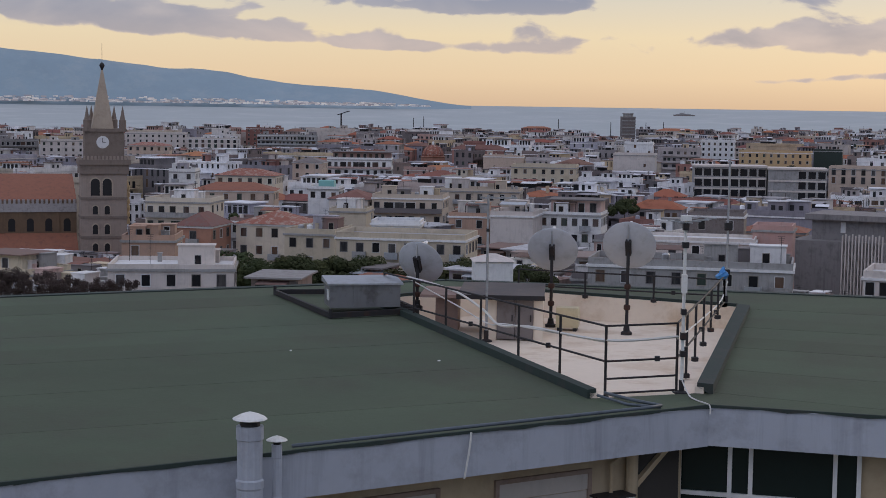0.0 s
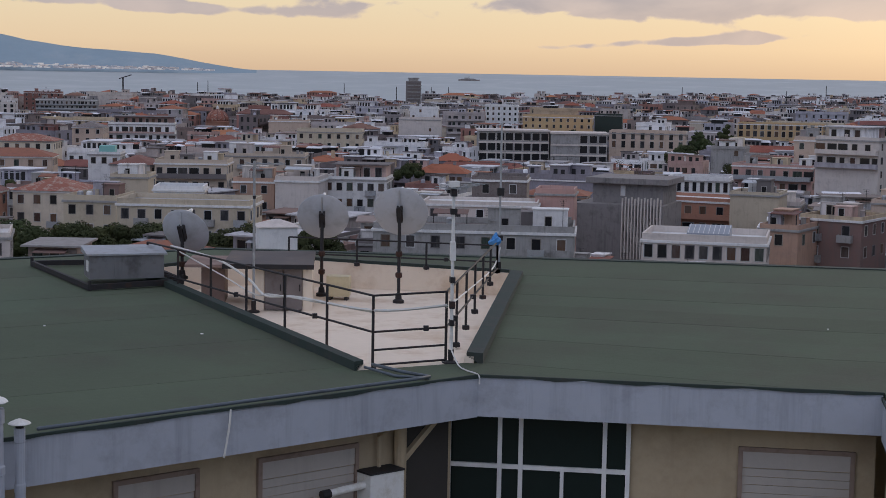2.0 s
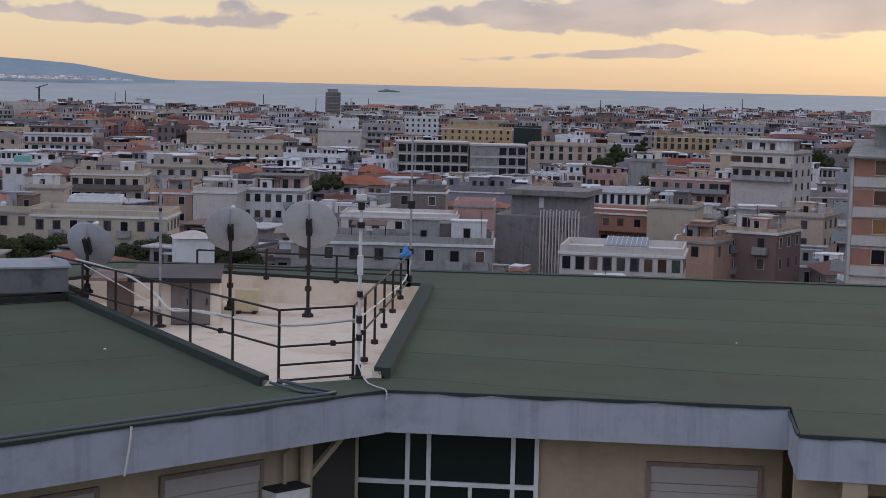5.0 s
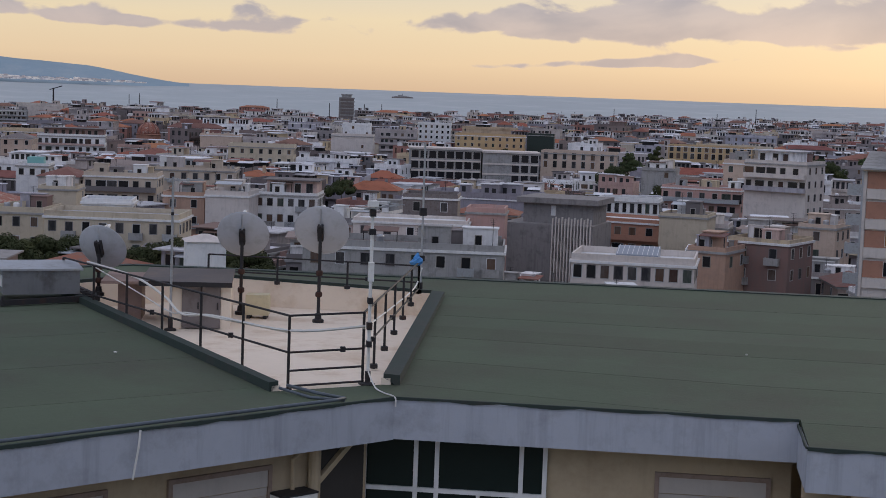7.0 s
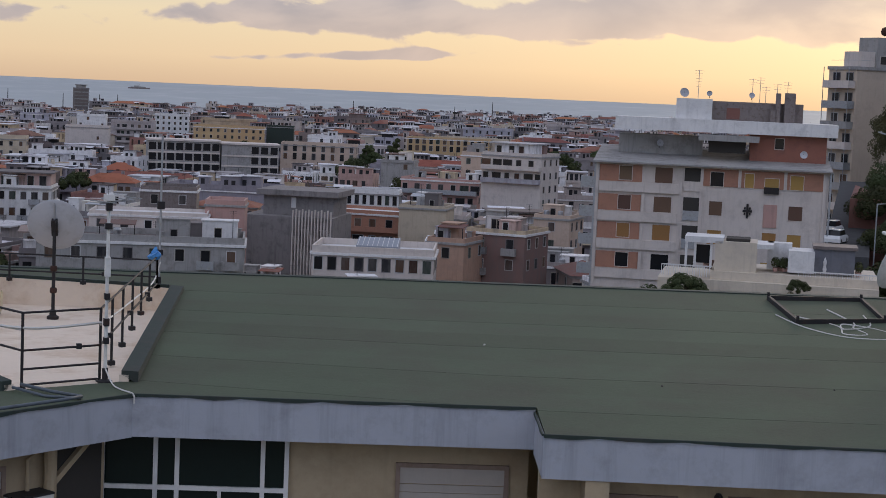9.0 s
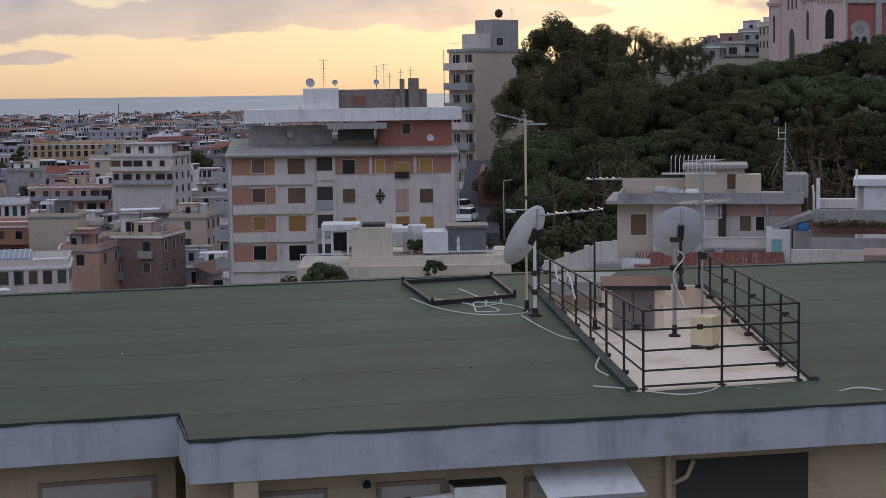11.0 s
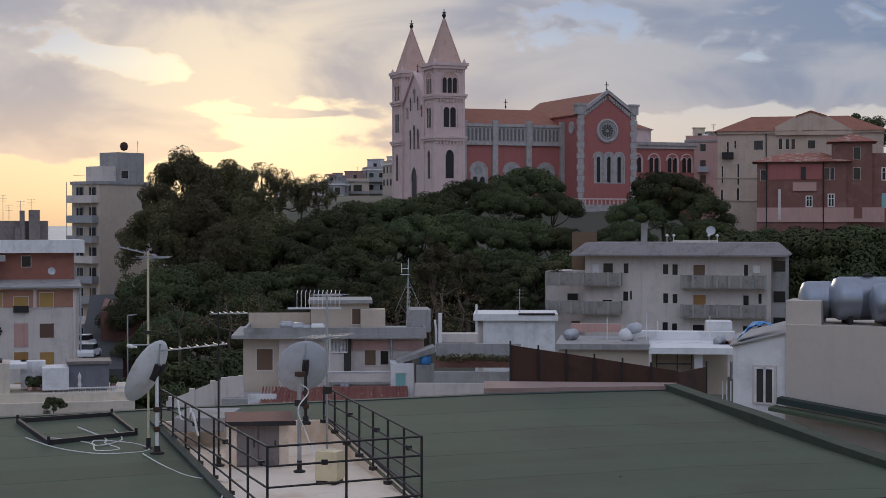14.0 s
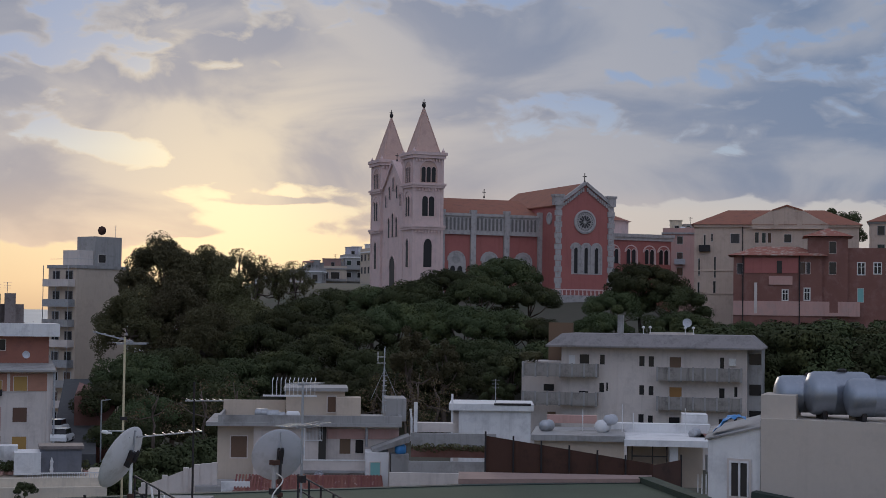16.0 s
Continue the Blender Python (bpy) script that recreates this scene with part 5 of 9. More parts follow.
cable("white cable lying on the felt by the eave", (on_roof(15.5, 17.5, 0.02), on_roof(15.9, 17.0, 0.02), on_roof(16.4, 16.6, 0.02), on_roof(16.8, 16.5, 0.02), on_roof(17.0, 16.2, 0.02)), 0.013)
cable("white cable tangle on the railing of the narrow terrace", ((17.2, 24.3, ZR - 3.05), (16.8, 23.6, ZR - 3.3), (16.9, 23.5, ZR - 3.1), (16.6, 23.1, ZR - 3.25), (16.3, 22.6, ZR - 3.05), (16.2, 22.3, ZR - 3.4)), 0.02)
cable("pale cable looped down the rusty pipe", ((17.75, 21.6, ZR - 2.6), (17.95, 21.6, ZR - 2.75), (17.6, 21.45, ZR - 3.0), (17.8, 21.5, ZR - 3.4), (17.6, 21.0, ZR - 3.75)), 0.012)
bag = Shape().turned([(0.02, 0), (0.08, 0.01), (0.12, 0.06), (0.10, 0.11), (0.05, 0.15), (0.03, 0.18)], 11)
bag.v = [(4.55 + x * (1 + 0.9 * noise.noise((x * 14, y * 14, z * 14))), 29.2 + y * (1 + 0.9 * noise.noise((x * 14, y * 14, z * 14 + 7))), ZR - 3.13 + z * (1 + 0.6 * noise.noise((x * 16, y * 16, 3)))) for x, y, z in bag.v]
single("plastic_bag", bag, M_BLUE, "crumpled blue plastic bag on the railing", "bag")
for x, y, s_ in ((-0.6, 24.0, 0.05), (-2.9, 24.5, 0.035), (8.9, 24.0, 0.03), (5.9, 25.3, 0.045), (13.0, 20.5, 0.03), (20.9, 17.3, 0.035), (10.5, 21.0, 0.04)):
    single("litter_scrap", Shape().turned([(0.01, 0), (s_ * 0.6, 0.003), (s_ * 0.4, 0.012), (0.01, 0.016)], 6, on_roof(x, y, 0.004)), M_PLASTIC if x < 9 else M_METAL, "small scrap of litter lying on the felt", "litter", group="scraps on the roof")


# ---------------------------------------------------------------- the house front under the eave
M_GLASS = surface("dark_green_glazing", (0.012, 0.020, 0.018), 0.12, bump=0, spread=0.4)
M_SHADE = surface("pale_roller_shutter", (0.43, 0.39, 0.35), 0.7, streaks=0.3, scale=12)
M_BROWN_TRIM = surface("weathered_brown_window_trim", (0.27, 0.20, 0.16), 0.8, stain=(0.18, 0.12, 0.09), stain_scale=2.0, scale=10)
# flat dark colour standing in for the shade inside recesses and openings
M_DARK = surface("opening_shade", (0.05, 0.045, 0.04), 0.9, scale=5)


def facade_pose(a, b, back, u, dz):
    """On the wall line from a to b set back so far: u metres along, dz over the eave."""
    a, b = Vector(a), Vector(b)
    d = (b - a).normalized()
    p = a + Vector((-d.y, d.x)) * back + d * u
    return pose(p.x, p.y, EAVE + dz, 0, 0, math.degrees(math.atan2(d.y, d.x)))


def roller_window(m, w, h):
    t = thing("roller_window", "window with a pale lowered roller shutter and a thin frame", "window", m, group="roller windows under the eave")
    for x0, x1, z0, z1 in ((-w / 2 - 0.06, -w / 2, -h, 0.06), (w / 2, w / 2 + 0.06, -h, 0.06), (-w / 2, w / 2, 0, 0.06)):
        part("frame", Shape().box(x0, x1, -0.05, 0.01, z0, z1), M_BROWN_TRIM, t)
    part("box_cover", Shape().box(-w / 2, w / 2, -0.03, 0.01, -0.22, 0), M_SHADE, t)
    n = 12
    for i in range(n):
        part("slat", Shape().box(-w / 2, w / 2, -0.012, 0.01, -0.235 - (h - 0.24) * (i + 1) / n + 0.008, -0.235 - (h - 0.24) * i / n), M_SHADE, t)


LA, LB = EAVE_LEFT[1], EAVE_LEFT[2]
RA, RB = EAVE_RIGHT
SA, SB = EAVE_STEP[1], EAVE_STEP[2]
roller_window(facade_pose(LA, LB, 0.55, 7.32, -0.86), 1.45, 1.6)
roller_window(facade_pose(LA, LB, 0.55, 5.1, -0.86), 1.05, 1.6)
roller_window(facade_pose(RA, RB, 0.55, 4.27, -0.96), 1.42, 1.6)
roller_window(facade_pose(SA, SB, 0.55, 1.33, -0.94), 0.78, 1.4)
roller_window(facade_pose(SA, SB, 0.55, 2.87, -0.91), 0.78, 1.4)
roller_window(facade_pose(SA, SB, 0.55, 5.1, -0.96), 1.3, 1.4)


def glazed_bay():
    t = thing("glazed_bay", "dark glazing in white metal frames under the eave", "window", facade_pose(RA, RB, 0.50, 0, 0))
    part("pane", Shape().box(-0.45, 2.02, 0.0, 0.03, -3.0, -0.42), M_GLASS, t, "dark reflecting glass")
    for x in (-0.45, 0.26, 0.55, 1.70, 2.02):
        part("mullion", Shape().box(x - 0.03, x + 0.03, -0.04, 0.02, -3.0, -0.42), M_WHITE, t)
    part("transom", Shape().box(-0.42, 1.99, -0.045, 0.02, -1.36, -1.30), M_WHITE, t)
    part("mullion", Shape().box(1.10, 1.15, -0.04, 0.02, -3.0, -1.36), M_WHITE, t)


glazed_bay()


def loggia():
    t = thing("loggia", "loggia with its shade as a dark sheet, a cream pillar and a slanting brace", "loggia", facade_pose(LA, LB, 0.50, 0, 0))
    # the loggia has no depth: a dark sheet on the wall paints its shade
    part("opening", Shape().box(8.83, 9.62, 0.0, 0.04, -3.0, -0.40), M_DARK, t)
    part("pillar", Shape().turned([(0.085, -3.0), (0.085, -0.36)], 12, (8.74, -0.06, 0)), M_CREAM, t)
    part("brace", Shape().bar((8.80, -0.05, -1.10), (9.50, -0.05, -0.50), 0.08, 0.07), M_CREAM, t)
    part("pipe", Shape().path([(8.40, -0.04, -3.0), (8.40, -0.04, -0.75), (8.55, -0.04, -0.68)], 0.03, 8), M_CREAM, t)


loggia()


def wall_unit(m, w):
    t = thing("wall_air_conditioner", "white wall-hung outdoor unit with a short white duct", "air conditioner", m)
    part("body", Shape().box(-w / 2, w / 2, -0.34, -0.04, -0.62, 0), M_PLASTIC, t)
    part("wall_bracket", Shape().box(-w / 2 + 0.05, w / 2 - 0.05, -0.3, 0, -0.68, -0.62), M_METAL, t)
    part("lid_edge", Shape().box(-w / 2 - 0.01, w / 2 + 0.01, -0.35, -0.03, 0, 0.025), M_METAL, t)
    part("duct", Shape().path([(-w / 2, -0.2, -0.15), (-w / 2 - 0.55, -0.2, -0.18)], 0.05, 10), M_PLASTIC, t)
    part("duct_mouth", Shape().path([(-w / 2 - 0.55, -0.2, -0.18), (-w / 2 - 0.68, -0.2, -0.185)], 0.058, 10), M_METAL, t)


wall_unit(facade_pose(SA, SB, 0.55, 3.72, -0.90), 0.68)
wall_unit(facade_pose(LA, LB, 0.55, 8.35, -1.18), 0.55)
t = thing("awning", "faded white fabric awning over a window", "awning", facade_pose(SA, SB, 0.55, 5.12, -0.74))
part("cloth", Shape().add([(-0.66, 0, 0), (0.66, 0, 0), (0.70, -0.75, -0.28), (-0.60, -0.75, -0.28), (-0.66, 0, -0.02), (0.66, 0, -0.02), (0.70, -0.75, -0.30), (-0.60, -0.75, -0.30)],
                          [(3, 2, 1, 0), (4, 5, 6, 7), (0, 1, 5, 4), (1, 2, 6, 5), (2, 3, 7, 6), (3, 0, 4, 7)]), M_DISH_WHITE, t)
part("front_bar", Shape().bar((-0.62, -0.76, -0.30), (0.72, -0.76, -0.30), 0.03, 0.05), M_GALV, t)
t = thing("dark_opening", "opening with its shade as a dark sheet, and a downpipe beside it", "opening", facade_pose(SA, SB, 0.53, 0, 0))
# dark sheet on the wall in place of the opening's shaded depth
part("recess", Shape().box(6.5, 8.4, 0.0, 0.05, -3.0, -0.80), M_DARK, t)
part("downpipe", Shape().path([(6.36, -0.06, -3.0), (6.36, -0.06, -0.62), (6.36, -0.06, -0.45)], 0.05, 10), M_CREAM, t)
part("downpipe_bend", Shape().path([(6.42, -0.06, -1.1), (6.62, -0.06, -1.02), (6.72, -0.06, -0.80)], 0.035, 8), M_CREAM, t)
single("bulkhead_lamp", Shape().turned([(0.05, 0), (0.055, 0.05), (0.03, 0.09)], 10), M_METAL, "small dark lamp on the cream wall", "lamp", m=facade_pose(SA, SB, 0.50, 2.29, -0.90))

# ---------------------------------------------------------------- trees
M_PINE = surface("pine_needles", (0.058, 0.068, 0.031), 0.8, bump=0, spread=0.5, stain=(0.105, 0.108, 0.044), stain_scale=0.12, by_object=0.75, spec=0.1)
M_EUC = surface("eucalyptus_leaves", (0.100, 0.092, 0.046), 0.75, bump=0, spread=0.4, stain=(0.13, 0.125, 0.065), stain_scale=0.15, by_object=0.5, spec=0.15)
M_AUTUMN = surface("autumn_leaves", (0.11, 0.075, 0.037), 0.8, bump=0, spread=0.4, by_island=0.9)
M_BARK = surface("grey_brown_bark", (0.13, 0.10, 0.08), 0.95, stain=(0.08, 0.06, 0.05), stain_scale=1.0, scale=3, bump=0.5)


def leaves(s, rng, centre, radii, count, size, loose=0.25, fill=0.25):
    """Leaf sprays scattered through the outer part of an ellipsoid."""
    cx, cy, cz = centre
    for _ in range(count):
        a, z = rng.uniform(0, 2 * math.pi), rng.uniform(-1, 1)
        q = math.sqrt(1 - z * z)
        k = 1 - fill * rng.random() ** 2.0
        p = (cx + radii[0] * k * q * math.cos(a), cy + radii[1] * k * q * math.sin(a), cz + radii[2] * k * z)
        # sprays lie along the skin of their clump, so that its top catches the light and its underside stays dark
        out_ = Vector((q * math.cos(a), q * math.sin(a), z * 1.3)) + Vector((rng.gauss(0, 1), rng.gauss(0, 1), rng.gauss(0, 1))) * loose
        u = out_.cross(Vector((rng.gauss(0, 1), rng.gauss(0, 1), rng.gauss(0, 1)))).normalized()
        v = out_.cross(u).normalized() * size * rng.uniform(0.4, 0.8)
        u = u * size * rng.uniform(0.6, 1.4)
        o = len(s.v)
        P = Vector(p)
        s.v += [tuple(P - u), tuple(P + v + u * 0.3), tuple(P + u * 0.6 - v)]
        s.f.append((o, o + 1, o + 2))
        s.mi.append(0)


def tree(name, label, seed, h, crown_r, crown_h, blobs, per, size, mat, flat_top=False, droop=False, thin=1.0):
    """A tapered, leaning trunk with limbs and a ragged crown of leaf sprays. Built at the origin."""
    rng = random.Random(seed)
    t = thing(name, label, "tree")
    s = Shape()
    top = h - crown_h * 0.45
    pts, r = [Vector((0, 0, -1.5))], 0.028 * h
    for i in range(1, 6):
        pts.append(Vector((rng.uniform(-0.03, 0.03) * h * i / 3, rng.uniform(-0.03, 0.03) * h * i / 3, top * i / 5)))
    s.path(pts, [r * (1 - i * 0.15) for i in range(6)], 8)
    limbs = []
    lf = Shape()
    for k in range(blobs):
        ang, rad = k * 2.4 + rng.uniform(-0.4, 0.4), crown_r * math.sqrt((k + 0.5) / blobs) * rng.uniform(0.8, 1.1)
        e = rad / crown_r
        zz = h - crown_h * (0.22 + (0.55 if flat_top else 0.62) * e * e * rng.uniform(0.6, 1.4)) - (0 if flat_top else crown_h * 0.25 * rng.random())
        c = Vector((rad * math.cos(ang), rad * math.sin(ang), zz))
        br = crown_r * (rng.uniform(0.16, 0.30) if droop else rng.uniform(0.17, 0.31))
        leaves(lf, rng, c, (br, br, br * (0.72 if flat_top else 0.88)), int(per * thin), size, 0.9 if droop else 0.35, 0.8 if droop else 0.3)
        if droop:
            leaves(lf, rng, c - Vector((0, 0, br * 0.9)), (br * 0.5, br * 0.5, br * 0.9), int(per * 0.35), size, 0.9, 0.8)
        if k % 6 == 0:
            a = pts[3 + k % 3]
            mid = a.lerp(c, 0.5) + Vector((0, 0, -0.04 * h))
            limbs.append(Shape().path([a, mid, c], [r * 0.42, r * 0.28, r * 0.08], 6))
    trunk = part("trunk", s, M_BARK, t, smooth=True)
    for limb in limbs:
        part("limb", limb, M_BARK, trunk, smooth=True)
    part("crown", lf, mat, t)
    return t


def plant(proto, bearing, dist, base, k=1.0, spin=0.0, kz=1.0):
    x, y = spot(bearing, dist)
    return copy_thing(proto, pose(x, y, base, 0, 0, spin) @ Matrix.Diagonal((k, k, k * kz, 1)))


def put(ob, bearing, dist, base, spin=0.0):
    x, y = spot(bearing, dist)
    ob.matrix_world = pose(x, y, base, 0, 0, spin)


PINES = [tree("stone_pine", "broad dark green stone pine on the hillside", 31 + i, 13, 6.2, 7.2, 34, 620, 0.19, M_PINE, flat_top=True) for i in range(3)]
EUCS = [tree("eucalyptus", "tall ragged grey-green eucalyptus on the slope", 41 + i, 19, 6.4, 15, 52, 640, 0.19, M_EUC, droop=True) for i in range(2)]
THIN = tree("thin_tree", "sparse tree with bright sky showing through its leaves", 51, 13, 4.2, 8, 26, 150, 0.19, M_EUC, droop=True, thin=0.8)
BUSH = tree("shrub", "dense dark green shrub on the hillside", 55, 4.5, 3.6, 4.2, 22, 420, 0.17, M_PINE)
AUTUMN = tree("autumn_tree", "thin tree with sparse brown autumn leaves", 58, 7, 3.4, 5, 14, 36, 0.12, M_AUTUMN)
CYPRESS = tree("conifer", "dark narrow conifer with drooping branches", 61, 12, 2.6, 10, 22, 560, 0.15, M_PINE)
POPLAR = tree("slender_tree", "slender pale-trunked tree among the pines", 63, 16, 2.8, 11, 20, 420, 0.18, M_EUC, droop=True)


def top_of(el, d):
    return EYE + d * math.tan(radians(el))


rng_t = random.Random(77)
put(EUCS[0], 35.5, 236, top_of(3.45, 236) - 19)
put(EUCS[1], 36.7, 240, top_of(2.95, 240) - 19)
for b, d, el, k in ((35.9, 226, 1.7, 0.85), (34.4, 226, 1.5, 0.8), (37.6, 236, 2.05, 0.85), (38.4, 230, 1.2, 0.8), (36.9, 222, 0.9, 0.8)):
    plant(EUCS[int(b * 10) % 2], b, d, top_of(el, d) - 19 * k, k, rng_t.uniform(0, 360))
put(THIN, 38.6, 246, top_of(2.35, 246) - 13)
for b, d, el, k in ((39.3, 248, 2.0, 0.85), (39.9, 246, 2.1, 0.8), (38.0, 247, 2.5, 0.8)):
    plant(THIN, b, d, top_of(el, d) - 13 * k, k, rng_t.uniform(0, 360))
put(PINES[0], 47.1, 246, top_of(2.2, 246) - 13)
put(PINES[1], 51.85, 240, top_of(2.05, 240) - 13)
put(PINES[2], 43.9, 236, top_of(1.35, 236) - 13)
for b, d, el, k in ((45.2, 240, 1.75, 0.9), (46.3, 235, 1.5, 0.9), (48.0, 240, 1.3, 0.8), (42.6, 240, 1.15, 0.95), (41.4, 240, 1.05, 1.0), (40.4, 232, 0.75, 0.95), (39.6, 226, 0.3, 0.9), (38.6, 220, -0.2, 0.85),
                    (43.4, 225, 0.6, 1.0), (44.7, 228, 0.7, 0.95), (42.0, 222, 0.2, 0.95), (40.8, 214, -0.5, 0.9), (45.8, 222, 0.5, 0.95), (47.2, 226, 0.4, 0.9), (48.2, 224, 0.1, 0.8), (46.5, 212, -0.6, 0.95),
                    (44.2, 210, -0.7, 1.0), (42.6, 206, -1.0, 0.95), (39.6, 208, -1.1, 0.9), (38.0, 206, -1.4, 0.85), (41.2, 198, -1.7, 0.9), (43.2, 196, -1.8, 0.9), (45.4, 200, -1.4, 0.9), (47.4, 205, -1.0, 0.85),
                    (51.0, 236, 1.1, 0.8), (52.9, 238, 1.3, 0.85), (50.5, 228, 0.3, 0.7), (53.2, 230, 0.4, 0.8)):
    plant(PINES[int(b * 7) % 3], b, d, top_of(el, d) - 13 * k, k, rng_t.uniform(0, 360))
# greenery along the road and below
for b, d, el, k in ((34.6, 196, -1.25, 0.95), (35.8, 200, -1.0, 1.0), (33.9, 188, -2.2, 0.8), (36.8, 196, -1.6, 0.9), (35.2, 182, -2.7, 0.8), (34.3, 176, -3.4, 0.7), (36.3, 180, -3.0, 0.8), (37.6, 186, -2.2, 0.8)):
    plant(PINES[int(b * 7) % 3], b, d, top_of(el, d) - 13 * k, k, rng_t.uniform(0, 360))
put(POPLAR, 44.0, 192, top_of(0.5, 192) - 16)
plant(POPLAR, 45.1, 196, top_of(0.4, 196) - 16, 0.9, 70)
put(CYPRESS, 46.9, 180, top_of(-1.0, 180) - 12)
put(BUSH, 55.2, 232, top_of(0.1, 232) - 4.5)
for i in range(25):
    b = 53.6 + i * 0.30
    d = 205 + 14 * math.sin(i * 2.1)
    el = -0.25 + 0.4 * math.sin(i * 0.9 + 0.6) + (0.15 if b > 56 else -0.1)
    plant(BUSH, b, d, top_of(el, d) - 4.5 * 1.7, 1.7, i * 47.0)
    plant(BUSH, b + 0.1, d + 28, top_of(el * 0.6 + 0.12, d + 28) - 4.5 * 1.5, 1.5, i * 91.0)
for b, d, el, k in ((26.05, 150, -6.0, 0.9), (25.4, 152, -6.3, 0.8), (31.0, 128, -5.65, 0.25), (27.2, 128, -5.6, 0.5), (33.2, 140, -5.2, 0.9), (34.2, 150, -4.6, 1.2), (35.5, 150, -4.2, 1.3), (36.8, 155, -3.9, 1.3), (35.0, 140, -5.0, 1.2), (36.0, 138, -5.2, 1.0), (52.3, 215, -0.3, 1.5), (50.2, 215, -0.4, 1.6), (48.6, 212, -0.6, 1.5)):
    plant(BUSH, b, d, top_of(el, d) - 4.5 * k, k, b * 100)
put(AUTUMN, 43.3, 150, top_of(-1.6, 150) - 7)
for b, d, el, k in ((44.2, 152, -1.5, 1.0), (42.7, 149, -2.0, 0.85), (44.9, 155, -1.7, 1.0), (43.8, 146, -2.1, 0.9), (36.9, 170, -1.9, 1.2), (38.0, 172, -1.8, 1.2), (35.2, 172, -2.2, 1.0)):
    plant(AUTUMN, b, d, top_of(el, d) - 7 * k, k, b * 90)
put(tree("stone_pine", "round dark pine behind the cream villa", 71, 18, 5.6, 8, 24, 520, 0.2, M_PINE), 58.4, 330, top_of(4.05, 330) - 18)

# ---------------------------------------------------------------- the church on the hill
M_PINK = surface("pale_pink_render", (0.66, 0.50, 0.47), 0.85, stain=(0.56, 0.43, 0.41), stain_scale=0.4, streaks=0.25, scale=5)
M_RED = surface("red_pink_render", (0.37, 0.135, 0.12), 0.85, stain=(0.34, 0.12, 0.11), stain_scale=0.35, streaks=0.3, scale=5)
M_STONE = surface("grey_stone_trim", (0.42, 0.39, 0.38), 0.85, stain=(0.24, 0.23, 0.22), stain_scale=0.8, streaks=0.4, scale=4)
M_SPIRE = surface("pinkish_spire_slabs", (0.54, 0.37, 0.31), 0.8, stain=(0.44, 0.30, 0.26), stain_scale=0.5, scale=3)
M_ORANGE = surface("orange_clay_tiles", (0.29, 0.12, 0.075), 0.85, stain=(0.20, 0.09, 0.065), stain_scale=0.5, scale=4, bump=0.4)
M_VOID = surface("dark_church_openings", (0.014, 0.013, 0.014), 0.5, bump=0)


def arch(w, h, pointed=False, n=8):
    """Outline of an arched opening, anticlockwise from its lower left."""
    r = w / 2
    pts = [(-r, 0), (r, 0)]
    for i in range(n + 1):
        a = math.pi * i / n
        x, z = r * math.cos(a), r * math.sin(a) * (1.45 if pointed else 1.0)
        pts.append((x, h - r * (1.45 if pointed else 1.0) + z))
    return pts


def lancet(parent, m, w, h, pointed=False, trim=M_PINK, hood=0.14, void=M_VOID):
    """An arched window: dark opening, reveal and projecting hood."""
    s = Shape()
    s.wallform(arch(w, h, pointed), -0.05, 0.02)
    win = part("window", s, void, parent)
    win.matrix_local = m
    s = Shape()
    o, i = arch(w + 2 * hood, h + hood, pointed)[1:-0 or None], arch(w, h, pointed)[1:]
    v = [(p[0], -0.16, p[1]) for p in i] + [(p[0], -0.16, p[1]) for p in o] + [(p[0], 0.02, p[1]) for p in i] + [(p[0], 0.02, p[1]) for p in o]
    k = len(i)
    f = []
    for j in range(k - 1):
        f += [(j, k + j, k + j + 1, j + 1), (k + j, 3 * k + j, 3 * k + j + 1, k + j + 1), (2 * k + j, j, j + 1, 2 * k + j + 1)]
    s.add(v, [tuple(reversed(q)) for q in f])
    part("hood", s, trim, win)
    return win


def course(parent, x0, x1, y0, y1, z, h, out, mat=None, name="string_course"):
    s = Shape().box(x0 - out, x1 + out, y0 - out, y1 + out, z, z + h * 0.5)
    s.box(x0 - out * 1.5, x1 + out * 1.5, y0 - out * 1.5, y1 + out * 1.5, z + h * 0.5, z + h)
    return part(name, s, mat or M_PINK, parent)


def corbels(parent, x0, x1, y, z, step_, mat, size=0.22):
    n = int((x1 - x0) / step_)
    me = Shape().box(-size / 2, size / 2, -0.30, 0.02, -size * 2.0, 0).mesh("corbel", mat)
    for i in range(n + 1):
        part("corbel", me, mat, parent).location = (x0 + (x1 - x0) * i / max(1, n), y, z)


def cross(parent, x, y, z, k=1.0):
    s = Shape().turned([(0.06 * k, 0), (0.16 * k, 0.1 * k), (0.2 * k, 0.35 * k), (0.08 * k, 0.6 * k)], 8, (x, y, z))
    s.box(x - 0.06 * k, x + 0.06 * k, y - 0.06 * k, y + 0.06 * k, z + 0.6 * k, z + 1.9 * k).box(x - 0.4 * k, x + 0.4 * k, y - 0.06 * k, y + 0.06 * k, z + 1.2 * k, z + 1.34 * k)
    part("cross", s, M_METAL, parent)


# stone colour darkened to paint the shade within the blind arches
M_ARCADE = surface("shaded_arcade_stone", (0.17, 0.16, 0.155), 0.9, stain=(0.12, 0.115, 0.11), stain_scale=1.0, scale=5)


